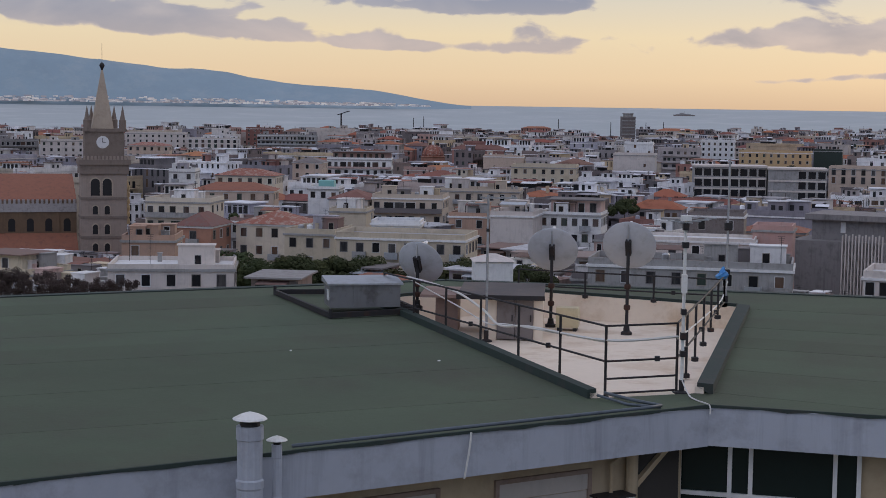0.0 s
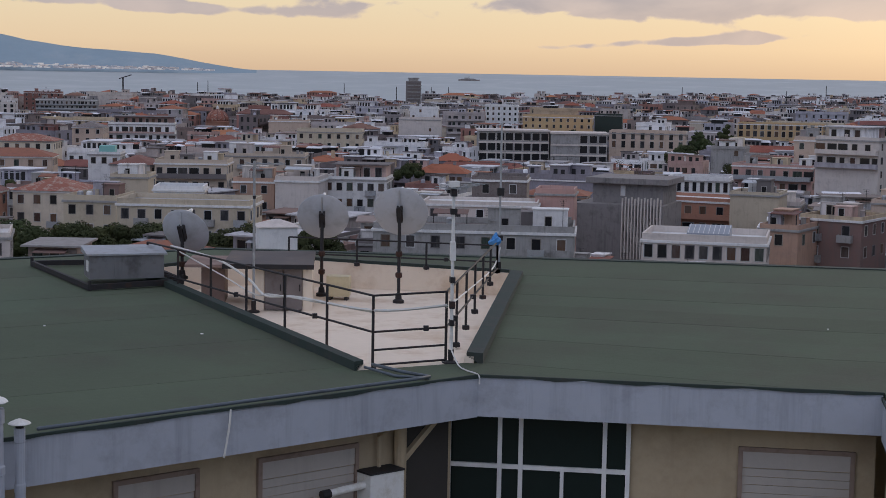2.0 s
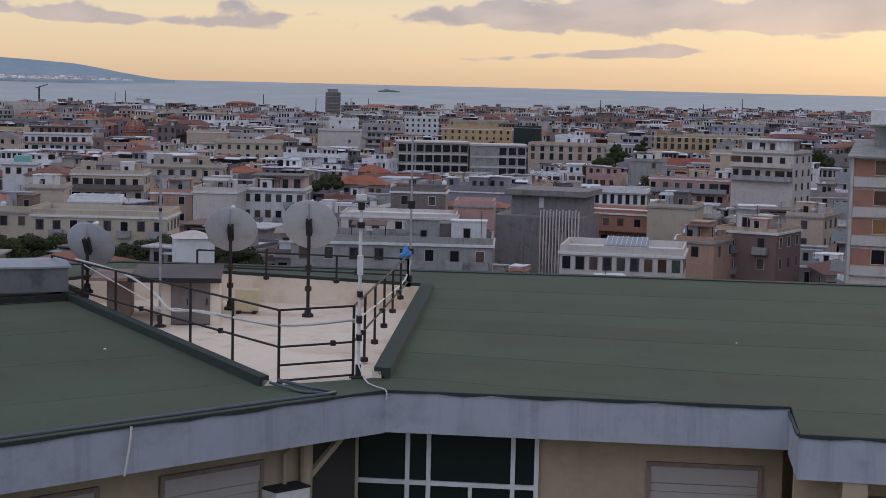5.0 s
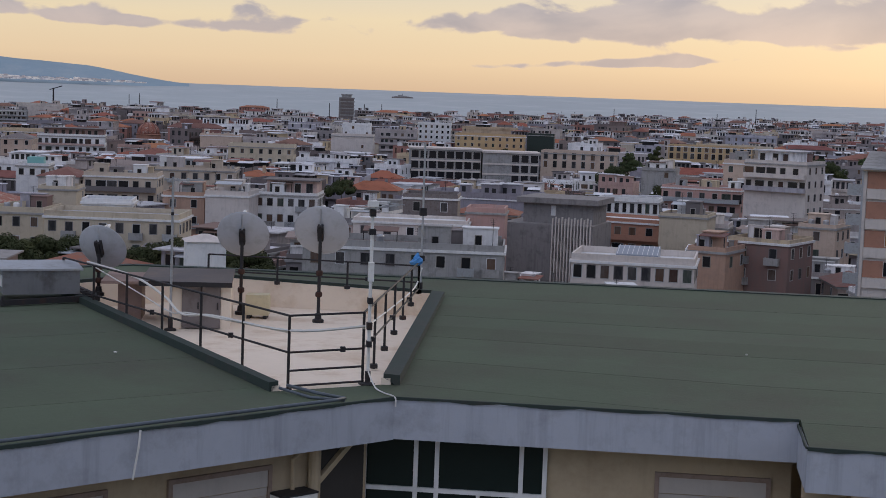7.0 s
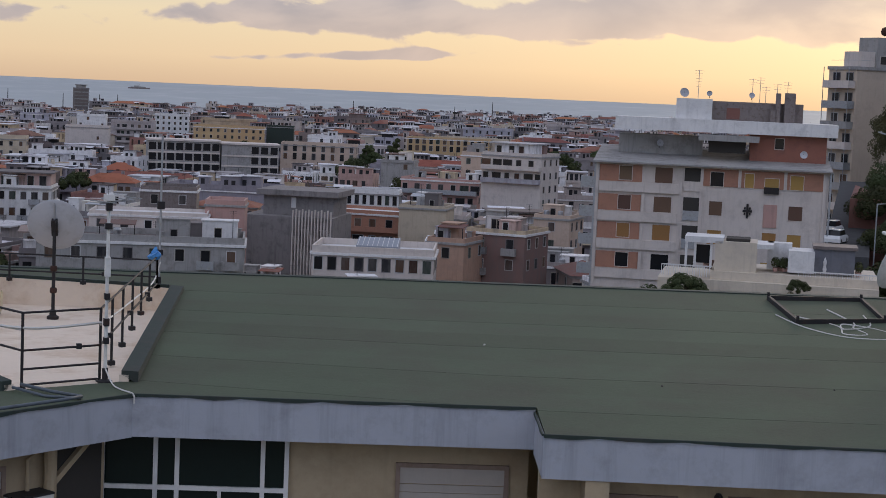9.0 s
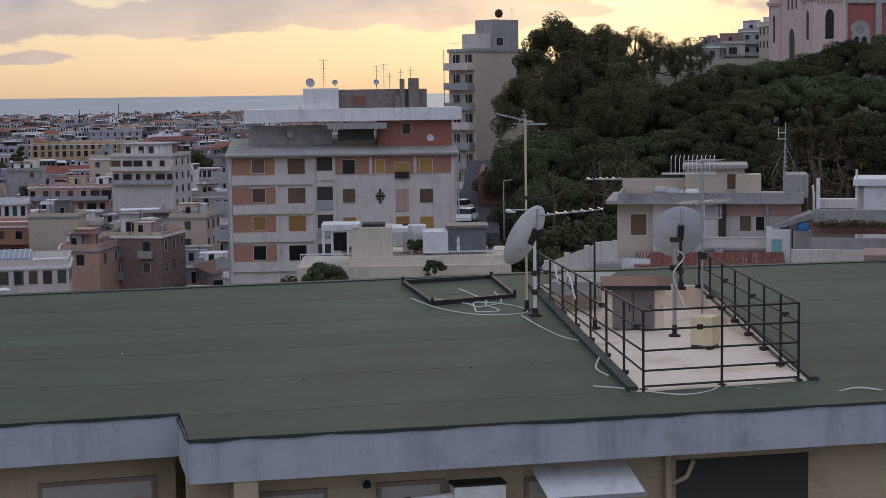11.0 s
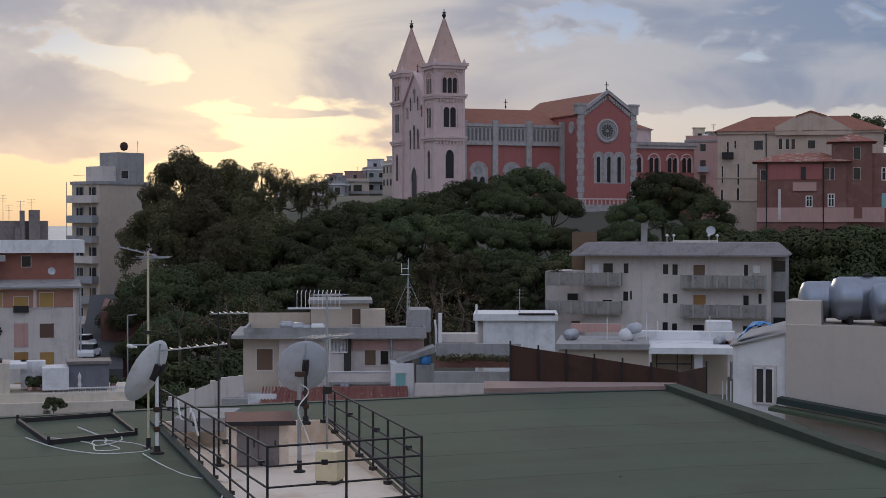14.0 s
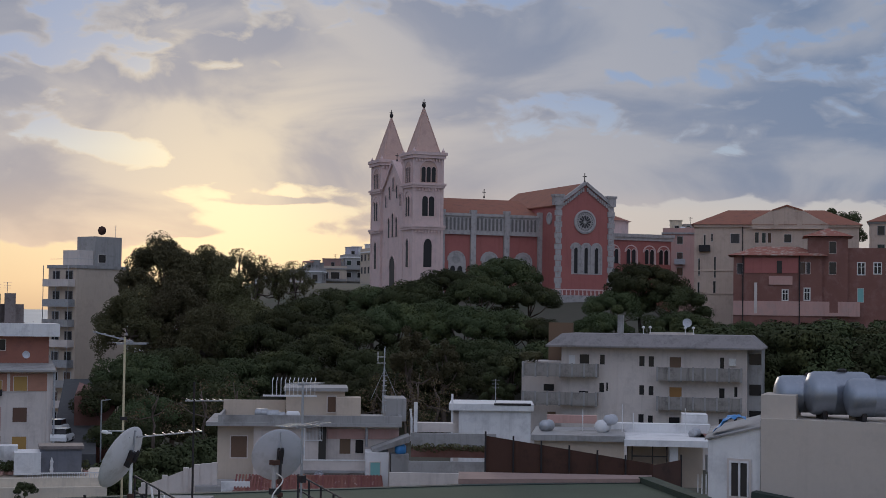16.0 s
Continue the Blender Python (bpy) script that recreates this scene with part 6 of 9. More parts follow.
def church():
    base = EYE + 5.0
    b0, d0 = 43.95, 290.0
    t = thing("church", "pink and red brick church with two pointed bell towers", "church", at(b0, d0, base, 20.4))
    W = 5.5
    for k, y0 in enumerate((0.0, 17.2)):
        tw = part("bell_tower", Shape().box(0, W, y0, y0 + W, -8, 23.0), M_PINK, t, "pale pink bell tower with a pyramid spire")
        course(tw, 0, W, y0, y0 + W, 10.0, 0.8, 0.32)
        course(tw, 0, W, y0, y0 + W, 17.4, 0.8, 0.32)
        course(tw, 0, W, y0, y0 + W, 22.6, 1.1, 0.42, name="cornice")
        corbels(tw, 0.3, W - 0.3, y0, 22.5, 0.5, M_PINK)
        corbels(tw, 0.3, W - 0.3, y0, 17.3, 0.6, M_PINK)
        corbels(tw, 0.3, W - 0.3, y0, 9.9, 0.6, M_PINK)
        for x in (-0.12, W - 0.38):
            part("corner_pier", Shape().box(x, x + 0.5, y0 - 0.1, y0 + 0.3, -8, 22.6), M_PINK, tw)
        part("corner_pier", Shape().box(-0.10, 0.3, y0 + W - 0.38, y0 + W + 0.12, -8, 22.6), M_PINK, tw)
        s = Shape()
        a = 0.42
        s.add([(a, y0 + a, 23.6), (W - a, y0 + a, 23.6), (W - a, y0 + W - a, 23.6), (a, y0 + W - a, 23.6), (W / 2, y0 + W / 2, 32.0)], [(0, 1, 4), (1, 2, 4), (2, 3, 4), (3, 0, 4), (3, 2, 1, 0)])
        sp = part("spire", s, M_SPIRE, tw, "pinkish stone pyramid spire")
        s = Shape()
        for cx, cy in ((a, a), (W - a, a), (W - a, W - a), (a, W - a)):
            s.bar((cx, y0 + cy, 23.6), (W / 2, y0 + W / 2, 32.0), 0.16, 0.16)
        part("spire_rib", s, M_SPIRE, tw)
        for cx, cy in ((0, 0), (W, 0), (0, W), (W, W)):
            part("pinnacle", Shape().turned([(0.28, 23.5), (0.3, 24.0), (0.2, 24.1), (0.02, 24.5)], 6, (cx, y0 + cy, 0)), M_PINK, tw)
        cross(tw, W / 2, y0 + W / 2, 31.7, 0.9)
        part("finial_ball", Shape().turned([(0.05, 31.8), (0.3, 32.0), (0.38, 32.3), (0.3, 32.6), (0.05, 32.8)], 10, (W / 2, y0 + W / 2, 0)), M_METAL, tw)
        for side in (0, 3):
            mm = Matrix.Translation((W / 2, y0, 0)) if side == 0 else Matrix.Translation((0, y0 + W / 2, 0)) @ Matrix.Rotation(-math.pi / 2, 4, "Z")
            for u in (-0.95, 0, 0.95):
                lancet(tw, mm @ Matrix.Translation((u, 0, 18.4)), 0.76, 2.7, hood=0.08)
            lancet(tw, mm @ Matrix.Translation((0, 0.02, 18.2)), 3.3, 3.95, hood=0.26, void=M_SPIRE)
            for u in (-0.6, 0.6):
                lancet(tw, mm @ Matrix.Translation((u, 0, 12.4)), 1.05, 3.5, hood=0.14)
            lancet(tw, mm @ Matrix.Translation((0, 0.02, 12.2)), 2.9, 4.6, hood=0.2, void=M_PINK)
            lancet(tw, mm @ Matrix.Translation((0, 0, 3.4)), 1.5, 5.0, True, hood=0.3)
    # gabled front between the towers
    fr = part("facade", Shape().add([(0.3, 5.5, -8), (0.3, 17.2, -8), (0.3, 17.2, 17.5), (0.3, 11.35, 22.8), (0.3, 5.5, 17.5), (1.6, 5.5, -8), (1.6, 17.2, -8), (1.6, 17.2, 17.5), (1.6, 11.35, 22.8), (1.6, 5.5, 17.5)],
                                    [(4, 3, 2, 1, 0), (5, 6, 7, 8, 9), (0, 5, 9, 4), (4, 9, 8, 3), (3, 8, 7, 2), (2, 7, 6, 1)]), M_PINK, t, "gabled pink front with stepped lancets")
    s = Shape().bar((0.2, 5.5, 17.6), (0.2, 11.35, 22.9), 0.6, 0.5).bar((0.2, 11.35, 22.9), (0.2, 17.2, 17.6), 0.6, 0.5)
    part("gable_moulding", s, M_PINK, fr)
    turn = Matrix.Rotation(-math.pi / 2, 4, "Z")
    for y, z, w, h, pt in ((11.35, 0.0, 3.0, 5.6, True), (9.3, 9.0, 1.1, 3.6, True), (11.35, 9.0, 1.1, 4.4, True), (13.4, 9.0, 1.1, 3.6, True), (11.35, 17.4, 0.9, 2.6, True), (9.4, 16.0, 0.9, 2.4, True), (13.3, 16.0, 0.9, 2.4, True), (7.5, 14.6, 0.8, 2.2, True), (15.2, 14.6, 0.8, 2.2, True)):
        lancet(fr, Matrix.Translation((0.3, y, z)) @ turn, w, h, pt, hood=0.25)
    cross(fr, 0.9, 11.35, 22.9, 0.8)
    # nave
    nv = part("nave", Shape().box(5.5, 25.2, 1.0, 21.7, -8, 13.0), M_RED, t, "red nave wall with grey pilasters")
    part("balustrade", Shape().box(5.5, 25.2, 0.55, 1.0, 9.4, 9.9).box(5.5, 25.2, 0.6, 1.0, 12.7, 13.2), M_STONE, nv, "grey blind arcade along the nave")
    part("blind_wall", Shape().box(5.5, 25.2, 0.85, 0.998, 9.9, 12.7), M_STONE, nv)
    for i in range(26):
        x = 5.9 + i * 0.75
        s = Shape()
        s.wallform(arch(0.34, 2.2), 0.0, 0.12)
        o = part("blind_arch", s, M_ARCADE, nv)
        o.matrix_local = Matrix.Translation((x, 0.76, 10.2))
    for x in (5.7, 11.7, 18.2, 24.9):
        part("pilaster", Shape().box(x - 0.5, x + 0.5, 0.45, 1.0, -8, 13.3).box(x - 0.6, x + 0.6, 0.4, 1.1, 13.3, 13.8), M_STONE, nv)
    for x in (8.6, 15.0, 21.6):
        lancet(nv, Matrix.Translation((x, 0.98, 1.6)), 3.0, 4.6, False, M_STONE, 0.3, void=M_STONE)
        for u in (-0.7, 0.7):
            lancet(nv, Matrix.Translation((x + u, 0.92, 1.2)), 0.9, 2.6, False, M_STONE, 0.1)
        part("oculus", Shape().turned([(0.8, 0), (0.8, 0.1), (0.5, 0.12)], 16).mesh("oculus", M_CONCRETE), None, nv).matrix_local = Matrix.Translation((x, 0.95, 5.0)) @ Matrix.Rotation(radians(90), 4, "X")
    s = Shape()
    s.add([(5.5, 2.2, 13.2), (25.2, 2.2, 13.2), (25.2, 20.5, 13.2), (5.5, 20.5, 13.2), (5.5, 11.35, 16.6), (25.2, 11.35, 16.6)], [(0, 1, 5, 4), (2, 3, 4, 5), (0, 4, 3), (1, 2, 5), (3, 2, 1, 0)])
    part("nave_roof", s, M_ORANGE, t, "orange clay tile roof")
    # transept with rose window
    X0, X1, Y = 25.2, 36.3, -5.5
    xm = (X0 + X1) / 2
    tr = part("transept", Shape().add([(X0, Y, -8), (X1, Y, -8), (X1, Y, 14.8), (xm, Y, 18.8), (X0, Y, 14.8), (X0, 24, -8), (X1, 24, -8), (X1, 24, 14.8), (xm, 24, 18.8), (X0, 24, 14.8)],
                                      [(0, 1, 2, 3, 4), (9, 8, 7, 6, 5), (0, 4, 9, 5), (1, 6, 7, 2)]), M_RED, t, "red gabled transept with a rose window")
    s = Shape().add([(X0 - 0.3, Y + 0.4, 14.9), (xm, Y + 0.4, 19.0), (X1 + 0.3, Y + 0.4, 14.9), (X0 - 0.3, 24, 14.9), (xm, 24, 19.0), (X1 + 0.3, 24, 14.9), (X0 - 0.3, Y + 0.4, 14.7), (xm, Y + 0.4, 18.8), (X1 + 0.3, Y + 0.4, 14.7), (X0 - 0.3, 24, 14.7), (xm, 24, 18.8), (X1 + 0.3, 24, 14.7)],
                    [(0, 1, 4, 3), (1, 2, 5, 4), (0, 3, 9, 6), (2, 8, 11, 5), (0, 6, 7, 1), (1, 7, 8, 2)])
    part("transept_roof", s, M_ORANGE, t, "orange clay tile roof")
    s = Shape().bar((X0 - 0.2, Y - 0.1, 14.9), (xm, Y - 0.1, 19.0), 0.7, 0.55).bar((xm, Y - 0.1, 19.0), (X1 + 0.2, Y - 0.1, 14.9), 0.7, 0.55)
    part("gable_coping", s, M_STONE, tr)
    block = Shape().box(-0.16, 0.16, -0.24, 0.02, -1.05, -0.35).mesh("corbel", M_STONE)
    for i in range(1, 13):
        for sg in (-1, 1):
            k = i / 13
            x, z = xm + sg * (X1 - X0) / 2 * k, 18.8 - 4.0 * k
            part("corbel", block, M_STONE, tr).location = (x, Y, z)
    for x in (X0 + 0.3, X1 - 0.3):
        for j in range(19):
            w = 0.75 if j % 2 else 0.55
            part("quoin", Shape().box(x - w, x + w * (0.9), Y - 0.22, Y + 0.02, -4 + j, -4 + j + 0.95), M_STONE, tr)
        part("corner_cap", Shape().box(x - 0.8, x + 0.8, Y - 0.4, Y + 1.0, 14.9, 16.4).box(x - 0.95, x + 0.95, Y - 0.55, Y + 1.15, 16.4, 16.8), M_STONE, tr)
    rose = part("rose_window", Shape().turned([(2.15, -0.02), (2.15, 0.22), (1.85, 0.30), (1.7, 0.12), (0.1, 0.12)], 32).mesh("rose_window", M_STONE), None, tr)
    rose.matrix_local = Matrix.Translation((xm, Y, 12.0)) @ Matrix.Rotation(radians(90), 4, "X")
    for k in range(12):
        a = 2 * math.pi * k / 12
        s = Shape()
        s.m = Matrix.Rotation(a, 4, "Z")
        s.prism([(0.3, -0.06), (1.05, -0.2), (1.2, 0.0), (1.05, 0.2), (0.3, 0.06)], 0.121, 0.15)
        part("petal", s, M_VOID, rose)
    for k in range(24):
        a = 2 * math.pi * k / 24
        part("roundel", Shape().turned([(0.10, 0.121), (0.10, 0.15)], 6, (1.46 * math.cos(a), 1.46 * math.sin(a), 0)), M_VOID, rose)
    cross(tr, xm, Y + 0.2, 19.0, 0.95)
    cross(t, X0 - 7.0, 11.35, 16.8, 0.9)
    for u in (-2.05, 0.0, 2.05):
        lancet(tr, Matrix.Translation((xm + 0.3 + u, Y + 0.0, 2.6)), 1.7, 5.4, False, M_STONE, 0.3, void=M_STONE)
        lancet(tr, Matrix.Translation((xm + 0.3 + u, Y - 0.06, 2.8)), 0.62, 4.6, False, M_STONE, 0.06)
    lo = part("side_roundel", Shape().turned([(1.1, -0.02), (1.1, 0.2), (0.8, 0.24), (0.6, 0.1)], 20).mesh("side_roundel", M_STONE), None, tr)
    lo.matrix_local = Matrix.Translation((X0, -2.6, 12.6)) @ Matrix.Rotation(-math.pi / 2, 4, "Z") @ Matrix.Rotation(radians(90), 4, "X")
    # side wing and apse
    wg = part("side_wing", Shape().box(X1, 50.8, -1.2, 18, -8, 9.8), M_RED, t, "low red wing with paired windows")
    part("wing_cornice", Shape().box(X1, 51.1, -1.5, -1.2, 9.2, 9.8).box(X1, 51.3, -1.7, 18, 9.8, 10.4), M_STONE, wg)
    for x in (38.8, 42.4, 46.2, 49.2):
        for u in (-0.55, 0.55):
            lancet(wg, Matrix.Translation((x + u, -1.2, 4.9)), 0.75, 2.7, False, M_PINK, 0.12)
        lancet(wg, Matrix.Translation((x, -1.18, 4.8)), 2.3, 3.4, False, M_PINK, 0.2, void=M_RED)
    ap = part("apse", Shape().turned([(7.5, -8), (7.5, 13.0), (8.0, 13.2)], 12, (40.0, 11.4, 0)), M_PINK, t)
    part("apse_roof", Shape().turned([(8.1, 13.2), (0.2, 16.0)], 12, (40.0, 11.4, 0)), M_ORANGE, t)
    # forecourt wall below
    part("forecourt_wall", Shape().box(23.5, 37.0, -8.0, -7.4, -9, -1.6).box(23.3, 37.2, -8.1, -7.3, -1.6, -1.2), M_STONE, t, "grey stone retaining wall below the transept")
    s = Shape()
    for i in range(17):
        s.turned([(0.12, -1.2), (0.16, -0.9), (0.1, -0.5), (0.14, -0.3)], 6, (23.8 + i * 0.8, -7.7, 0))
    s.box(23.4, 37.1, -7.9, -7.5, -0.3, -0.1)
    part("forecourt_balusters", s, M_PINK, t)
    return t


church()

# ---------------------------------------------------------------- houses of the hillside and the near town
M_BRICK_OR = surface("orange_brick_panels", (0.40, 0.205, 0.14), 0.85, stain=(0.32, 0.17, 0.12), stain_scale=0.6, scale=8, spread=0.1)
M_BRICK_RD = surface("dark_red_brick", (0.21, 0.10, 0.08), 0.9, stain=(0.27, 0.15, 0.13), stain_scale=0.3, scale=4, spread=0.2)
M_GREYWALL = surface("pale_grey_render", (0.63, 0.565, 0.52), 0.9, stain=(0.50, 0.445, 0.41), stain_scale=0.3, streaks=0.3, scale=5)
M_BEIGE = surface("beige_render", (0.54, 0.45, 0.36), 0.9, stain=(0.46, 0.38, 0.31), stain_scale=0.3, streaks=0.2, scale=5)
M_VILLA = surface("warm_cream_render", (0.55, 0.43, 0.345), 0.9, stain=(0.43, 0.33, 0.265), stain_scale=0.25, streaks=0.25, scale=5)
M_OLDPINK = surface("old_pink_render", (0.50, 0.31, 0.27), 0.9, stain=(0.42, 0.30, 0.27), stain_scale=0.4, streaks=0.3, scale=5)
M_BLIND = surface("ochre_roller_blind", (0.34, 0.19, 0.06), 0.7, spread=0.15, by_object=0.5)
M_BROWNB = surface("brown_roller_blind", (0.13, 0.075, 0.05), 0.7, spread=0.15, by_object=0.5)
M_ASPHALT = surface("asphalt", (0.06, 0.06, 0.062), 0.9, stain=(0.08, 0.08, 0.08), stain_scale=0.6, scale=10)
M_TEAL = surface("turquoise_paint", (0.22, 0.46, 0.44), 0.7, scale=8)
M_PEACH = surface("faded_peach_render", (0.46, 0.30, 0.22), 0.9, stain=(0.36, 0.25, 0.2), stain_scale=0.3, streaks=0.4, scale=4)
M_RAW = surface("dark_raw_concrete", (0.25, 0.23, 0.225), 0.95, stain=(0.15, 0.14, 0.135), stain_scale=0.4, streaks=0.6, scale=4)
M_YELLOW = surface("ochre_yellow_render", (0.52, 0.37, 0.20), 0.9, stain=(0.42, 0.30, 0.18), stain_scale=0.2, streaks=0.2, scale=3)


def panel(name, parent, x0, x1, z0, z1, y0, y1, mat, label=""):
    return part(name, Shape().box(x0, x1, y0, y1, z0, z1), mat, parent, label)


def opening(parent, x, z, w, h, mat, y=0.0, frame=True, name="window"):
    """A window seen from the front: one framed piece with a coloured blind or pane."""
    s = Shape()
    a, f = w / 2, 0.06 if frame else 0.02
    rings = [[(-a - f, 0.02, -f), (a + f, 0.02, -f), (a + f, 0.02, h + f), (-a - f, 0.02, h + f)], [(-a - f, -0.05, -f), (a + f, -0.05, -f), (a + f, -0.05, h + f), (-a - f, -0.05, h + f)],
             [(-a, -0.05, 0), (a, -0.05, 0), (a, -0.05, h), (-a, -0.05, h)], [(-a, -0.01, 0), (a, -0.01, 0), (a, -0.01, h), (-a, -0.01, h)]]
    s.add([p for r in rings for p in r], [(j * 4 + i, j * 4 + (i + 1) % 4, j * 4 + 4 + (i + 1) % 4, j * 4 + 4 + i) for j in range(3) for i in range(4)])
    s.f.append((12, 13, 14, 15))
    s.mi.append(1)
    ob = new(name, s.mesh(name, M_GREYWALL, mat))
    ob.parent = parent
    ob.matrix_local = Matrix.Translation((x, y, z))
    return ob


def casement(parent, x, z, w, h, y=0.0):
    """A dark window in a white frame with a mullion and a transom."""
    ob = opening(parent, x, z, w, h, M_PANE_OB, y)
    a = w / 2
    for x0, x1, z0, z1 in ((-a, -a + 0.11, 0, h), (a - 0.11, a, 0, h), (-0.06, 0.06, 0, h - 0.1), (-a + 0.11, a - 0.11, h - 0.1, h), (-a + 0.11, a - 0.11, h * 0.62, h * 0.62 + 0.08), (-a + 0.11, a - 0.11, 0, 0.1)):
        part("casement_bar", Shape().box(x0, x1, -0.055, -0.02, z0, z1), M_WHITE, ob)
    return ob


def small_dish(parent, x, y, z, r=0.4, turn=0.0):
    s = Shape()
    s.m = Matrix.Translation((x, y, z + 0.5)) @ Matrix.Rotation(radians(turn), 4, "Z") @ Matrix.Rotation(radians(75), 4, "X")
    s.turned([(0.03, -0.06), (r * 0.6, -0.02), (r, 0.08), (r * 0.97, 0.10), (r * 0.6, 0.01), (0.03, -0.02)], 16)
    d = part("dish", s, M_DISH, parent)
    part("dish_pole", Shape().tube((x, y + 0.05, z), (x, y + 0.05, z + 0.6), 0.03), M_METAL, d)


def aerial(parent, x, y, z, h, n=5, w=0.7):
    s = Shape().tube((x, y, z), (x, y, z + h), 0.03, 5)
    for j in range(n):
        s.box(x - w / 2 + 0.04 * j, x + w / 2 - 0.04 * j, y - 0.012, y + 0.012, z + h - 0.1 - 0.28 * j, z + h - 0.075 - 0.28 * j)
    part("aerial", s, M_GALV, parent)


M_REDTOP = surface("red_brown_brick", (0.29, 0.125, 0.09), 0.9, stain=(0.22, 0.10, 0.08), stain_scale=0.5, scale=8)
M_CREAM = surface("pale_cream_render", (0.66, 0.58, 0.47), 0.9, stain=(0.55, 0.48, 0.40), stain_scale=0.3, streaks=0.3, scale=5)
M_SHEDGREY = surface("dark_grey_painted_shed", (0.17, 0.175, 0.20), 0.8, stain=(0.13, 0.13, 0.14), stain_scale=0.5, streaks=0.3, scale=6)


def orange_block():
    """Apartment block with orange brick panels; X, Y of its elevation drawing at 0.0308 m a unit."""
    t = thing("apartment_block", "grey apartment block with orange brick panels and rolled blinds", "building", at(27.9, 173, EYE - 19.3, 0))
    X = lambda v: (v - 436) * 0.0308
    Z = lambda v: (745 - v) * 0.0308
    part("wall", Shape().box(X(52), X(822), 0, 11, -16, Z(318)), M_GREYWALL, t)
    for x in (55, 212, 335, 405, 530, 680, 808):
        top_only = x in (530, 680)
        panel("pier", t, X(x - 5), X(x + 5), Z(388) if top_only else -16, Z(318), -0.18, 0.0, M_GREYWALL)
    rows = (328, 427, 522, 622)
    for j, y in enumerate(rows):
        panel("brick_panel", t, X(62), X(205), Z(y + 56), Z(y), -0.06, 0.0, M_BRICK_OR, "orange brick panel")
        panel("sill_band", t, X(62), X(330), Z(y + 90), Z(y + 58), -0.30, 0.0, M_GREYWALL)
        opening(t, X(150), Z(y + 50), 1.3, 1.45, (M_BROWNB, M_BROWNB, M_BLIND, M_PANE_OB)[j], -0.06)
        opening(t, X(278), Z(y + 55), 1.8, 1.6, (M_BROWNB, M_BROWNB, M_BLIND, M_PANE_OB)[j], -0.02)
        # shade of each loggia as a thin dark sheet, not a real hollow
        o = panel("loggia_recess", t, X(347), X(400), Z(y + 78), Z(y), -0.03, 0.0, M_DARK, "dark sheet standing for the shade in a loggia")
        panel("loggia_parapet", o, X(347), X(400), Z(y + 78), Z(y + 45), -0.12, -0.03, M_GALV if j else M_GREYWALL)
    panel("brick_panel", t, X(410), X(803), Z(386), Z(328), -0.06, 0.0, M_BRICK_OR, "orange brick panel")
    for x, y, w, m in ((455, 385, 1.3, M_PANE_OB), (562, 385, 0.9, M_BLIND), (636, 398, 1.4, M_BLIND), (718, 385, 1.3, M_BLIND), (455, 483, 1.3, M_BROWNB), (718, 487, 1.4, M_BROWNB), (455, 580, 1.4, M_BLIND), (636, 580, 1.4, M_BLIND), (718, 582, 1.4, M_BLIND),
                       (455, 680, 1.4, M_BROWNB), (636, 680, 1.4, M_BLIND), (718, 680, 1.4, M_BROWNB)):
        opening(t, X(x), Z(y), w, 1.45, m, -0.06 if y < 400 else 0.0)
    panel("pink_bay", t, X(613), X(658), Z(515), Z(438), -0.08, 0.0, M_OLDPINK, "faded pink balcony bay")
    panel("balcony_rail", t, X(611), X(660), Z(402), Z(380), -0.35, -0.05, M_METAL)
    s = Shape()
    for a, b, c, d in ((557, 564, 438, 487), (545, 557, 459, 467), (564, 576, 459, 467), (549, 555, 450, 457), (566, 572, 450, 457), (549, 555, 469, 476), (566, 572, 469, 476)):
        s.box(X(a), X(b), -0.10, 0.0, Z(d), Z(c))
    part("wall_emblem", s, M_METAL, t, "dark iron ornament fixed to the wall")
    s = Shape().prism([(X(40), -0.9), (X(830), -0.9), (X(830), 11.5), (X(40), 11.5)], Z(322), [Z(316), Z(316), Z(270), Z(270)])
    part("eave_slab", s, M_CONCRETE, t, "dark weathered eave slab")
    # set-back top storey
    panel("terrace_wall", t, X(110), X(400), Z(318), Z(225), 6.0, 11, M_CONCRETE)
    panel("brick_storey", t, X(560), X(815), Z(318), Z(205), 4.0, 11, M_REDTOP, "red-brown brick top storey")
    opening(t, X(658), Z(255), 0.9, 1.1, M_PANE_OB, 3.99)
    panel("canopy", t, X(385), X(588), Z(235), Z(215), 1.5, 6, M_CONCRETE)
    # dark block that paints the shade below the canopy
    panel("canopy_recess", t, X(420), X(545), Z(275), Z(235), 3.0, 4.0, M_DARK)
    panel("white_fascia", t, X(100), X(848), Z(208), Z(165), 3.0, 12, M_WHITE, "long white roof fascia")
    panel("stair_hut", t, X(303), X(425), Z(165), Z(95), 4.0, 8, M_WHITE)
    panel("rear_block", t, X(425), X(735), Z(165), Z(100), 7.0, 11, M_HUT, "brown rooftop block")
    panel("rear_panel", t, X(475), X(520), Z(160), Z(122), 6.95, 7.0, M_BRICK_RD)
    for x, w, y in ((648, 8, 65), (688, 18, 63), (634, 10, 122)):
        panel("chimney", t, X(x - w), X(x + w), Z(165), Z(y), 6.0, 7.2, M_HUT if w > 9 or x == 648 else M_WHITE)
    small_dish(t, X(328), 4.2, Z(92), 0.5, 20)
    small_dish(t, X(414), 4.2, Z(92), 0.3, -10)
    small_dish(t, X(558), 7.5, Z(92), 0.32, 15)
    small_dish(t, X(737), 2.0, Z(285), 0.4, 10)
    small_dish(t, X(253), 5.5, Z(270), 0.4, 30)
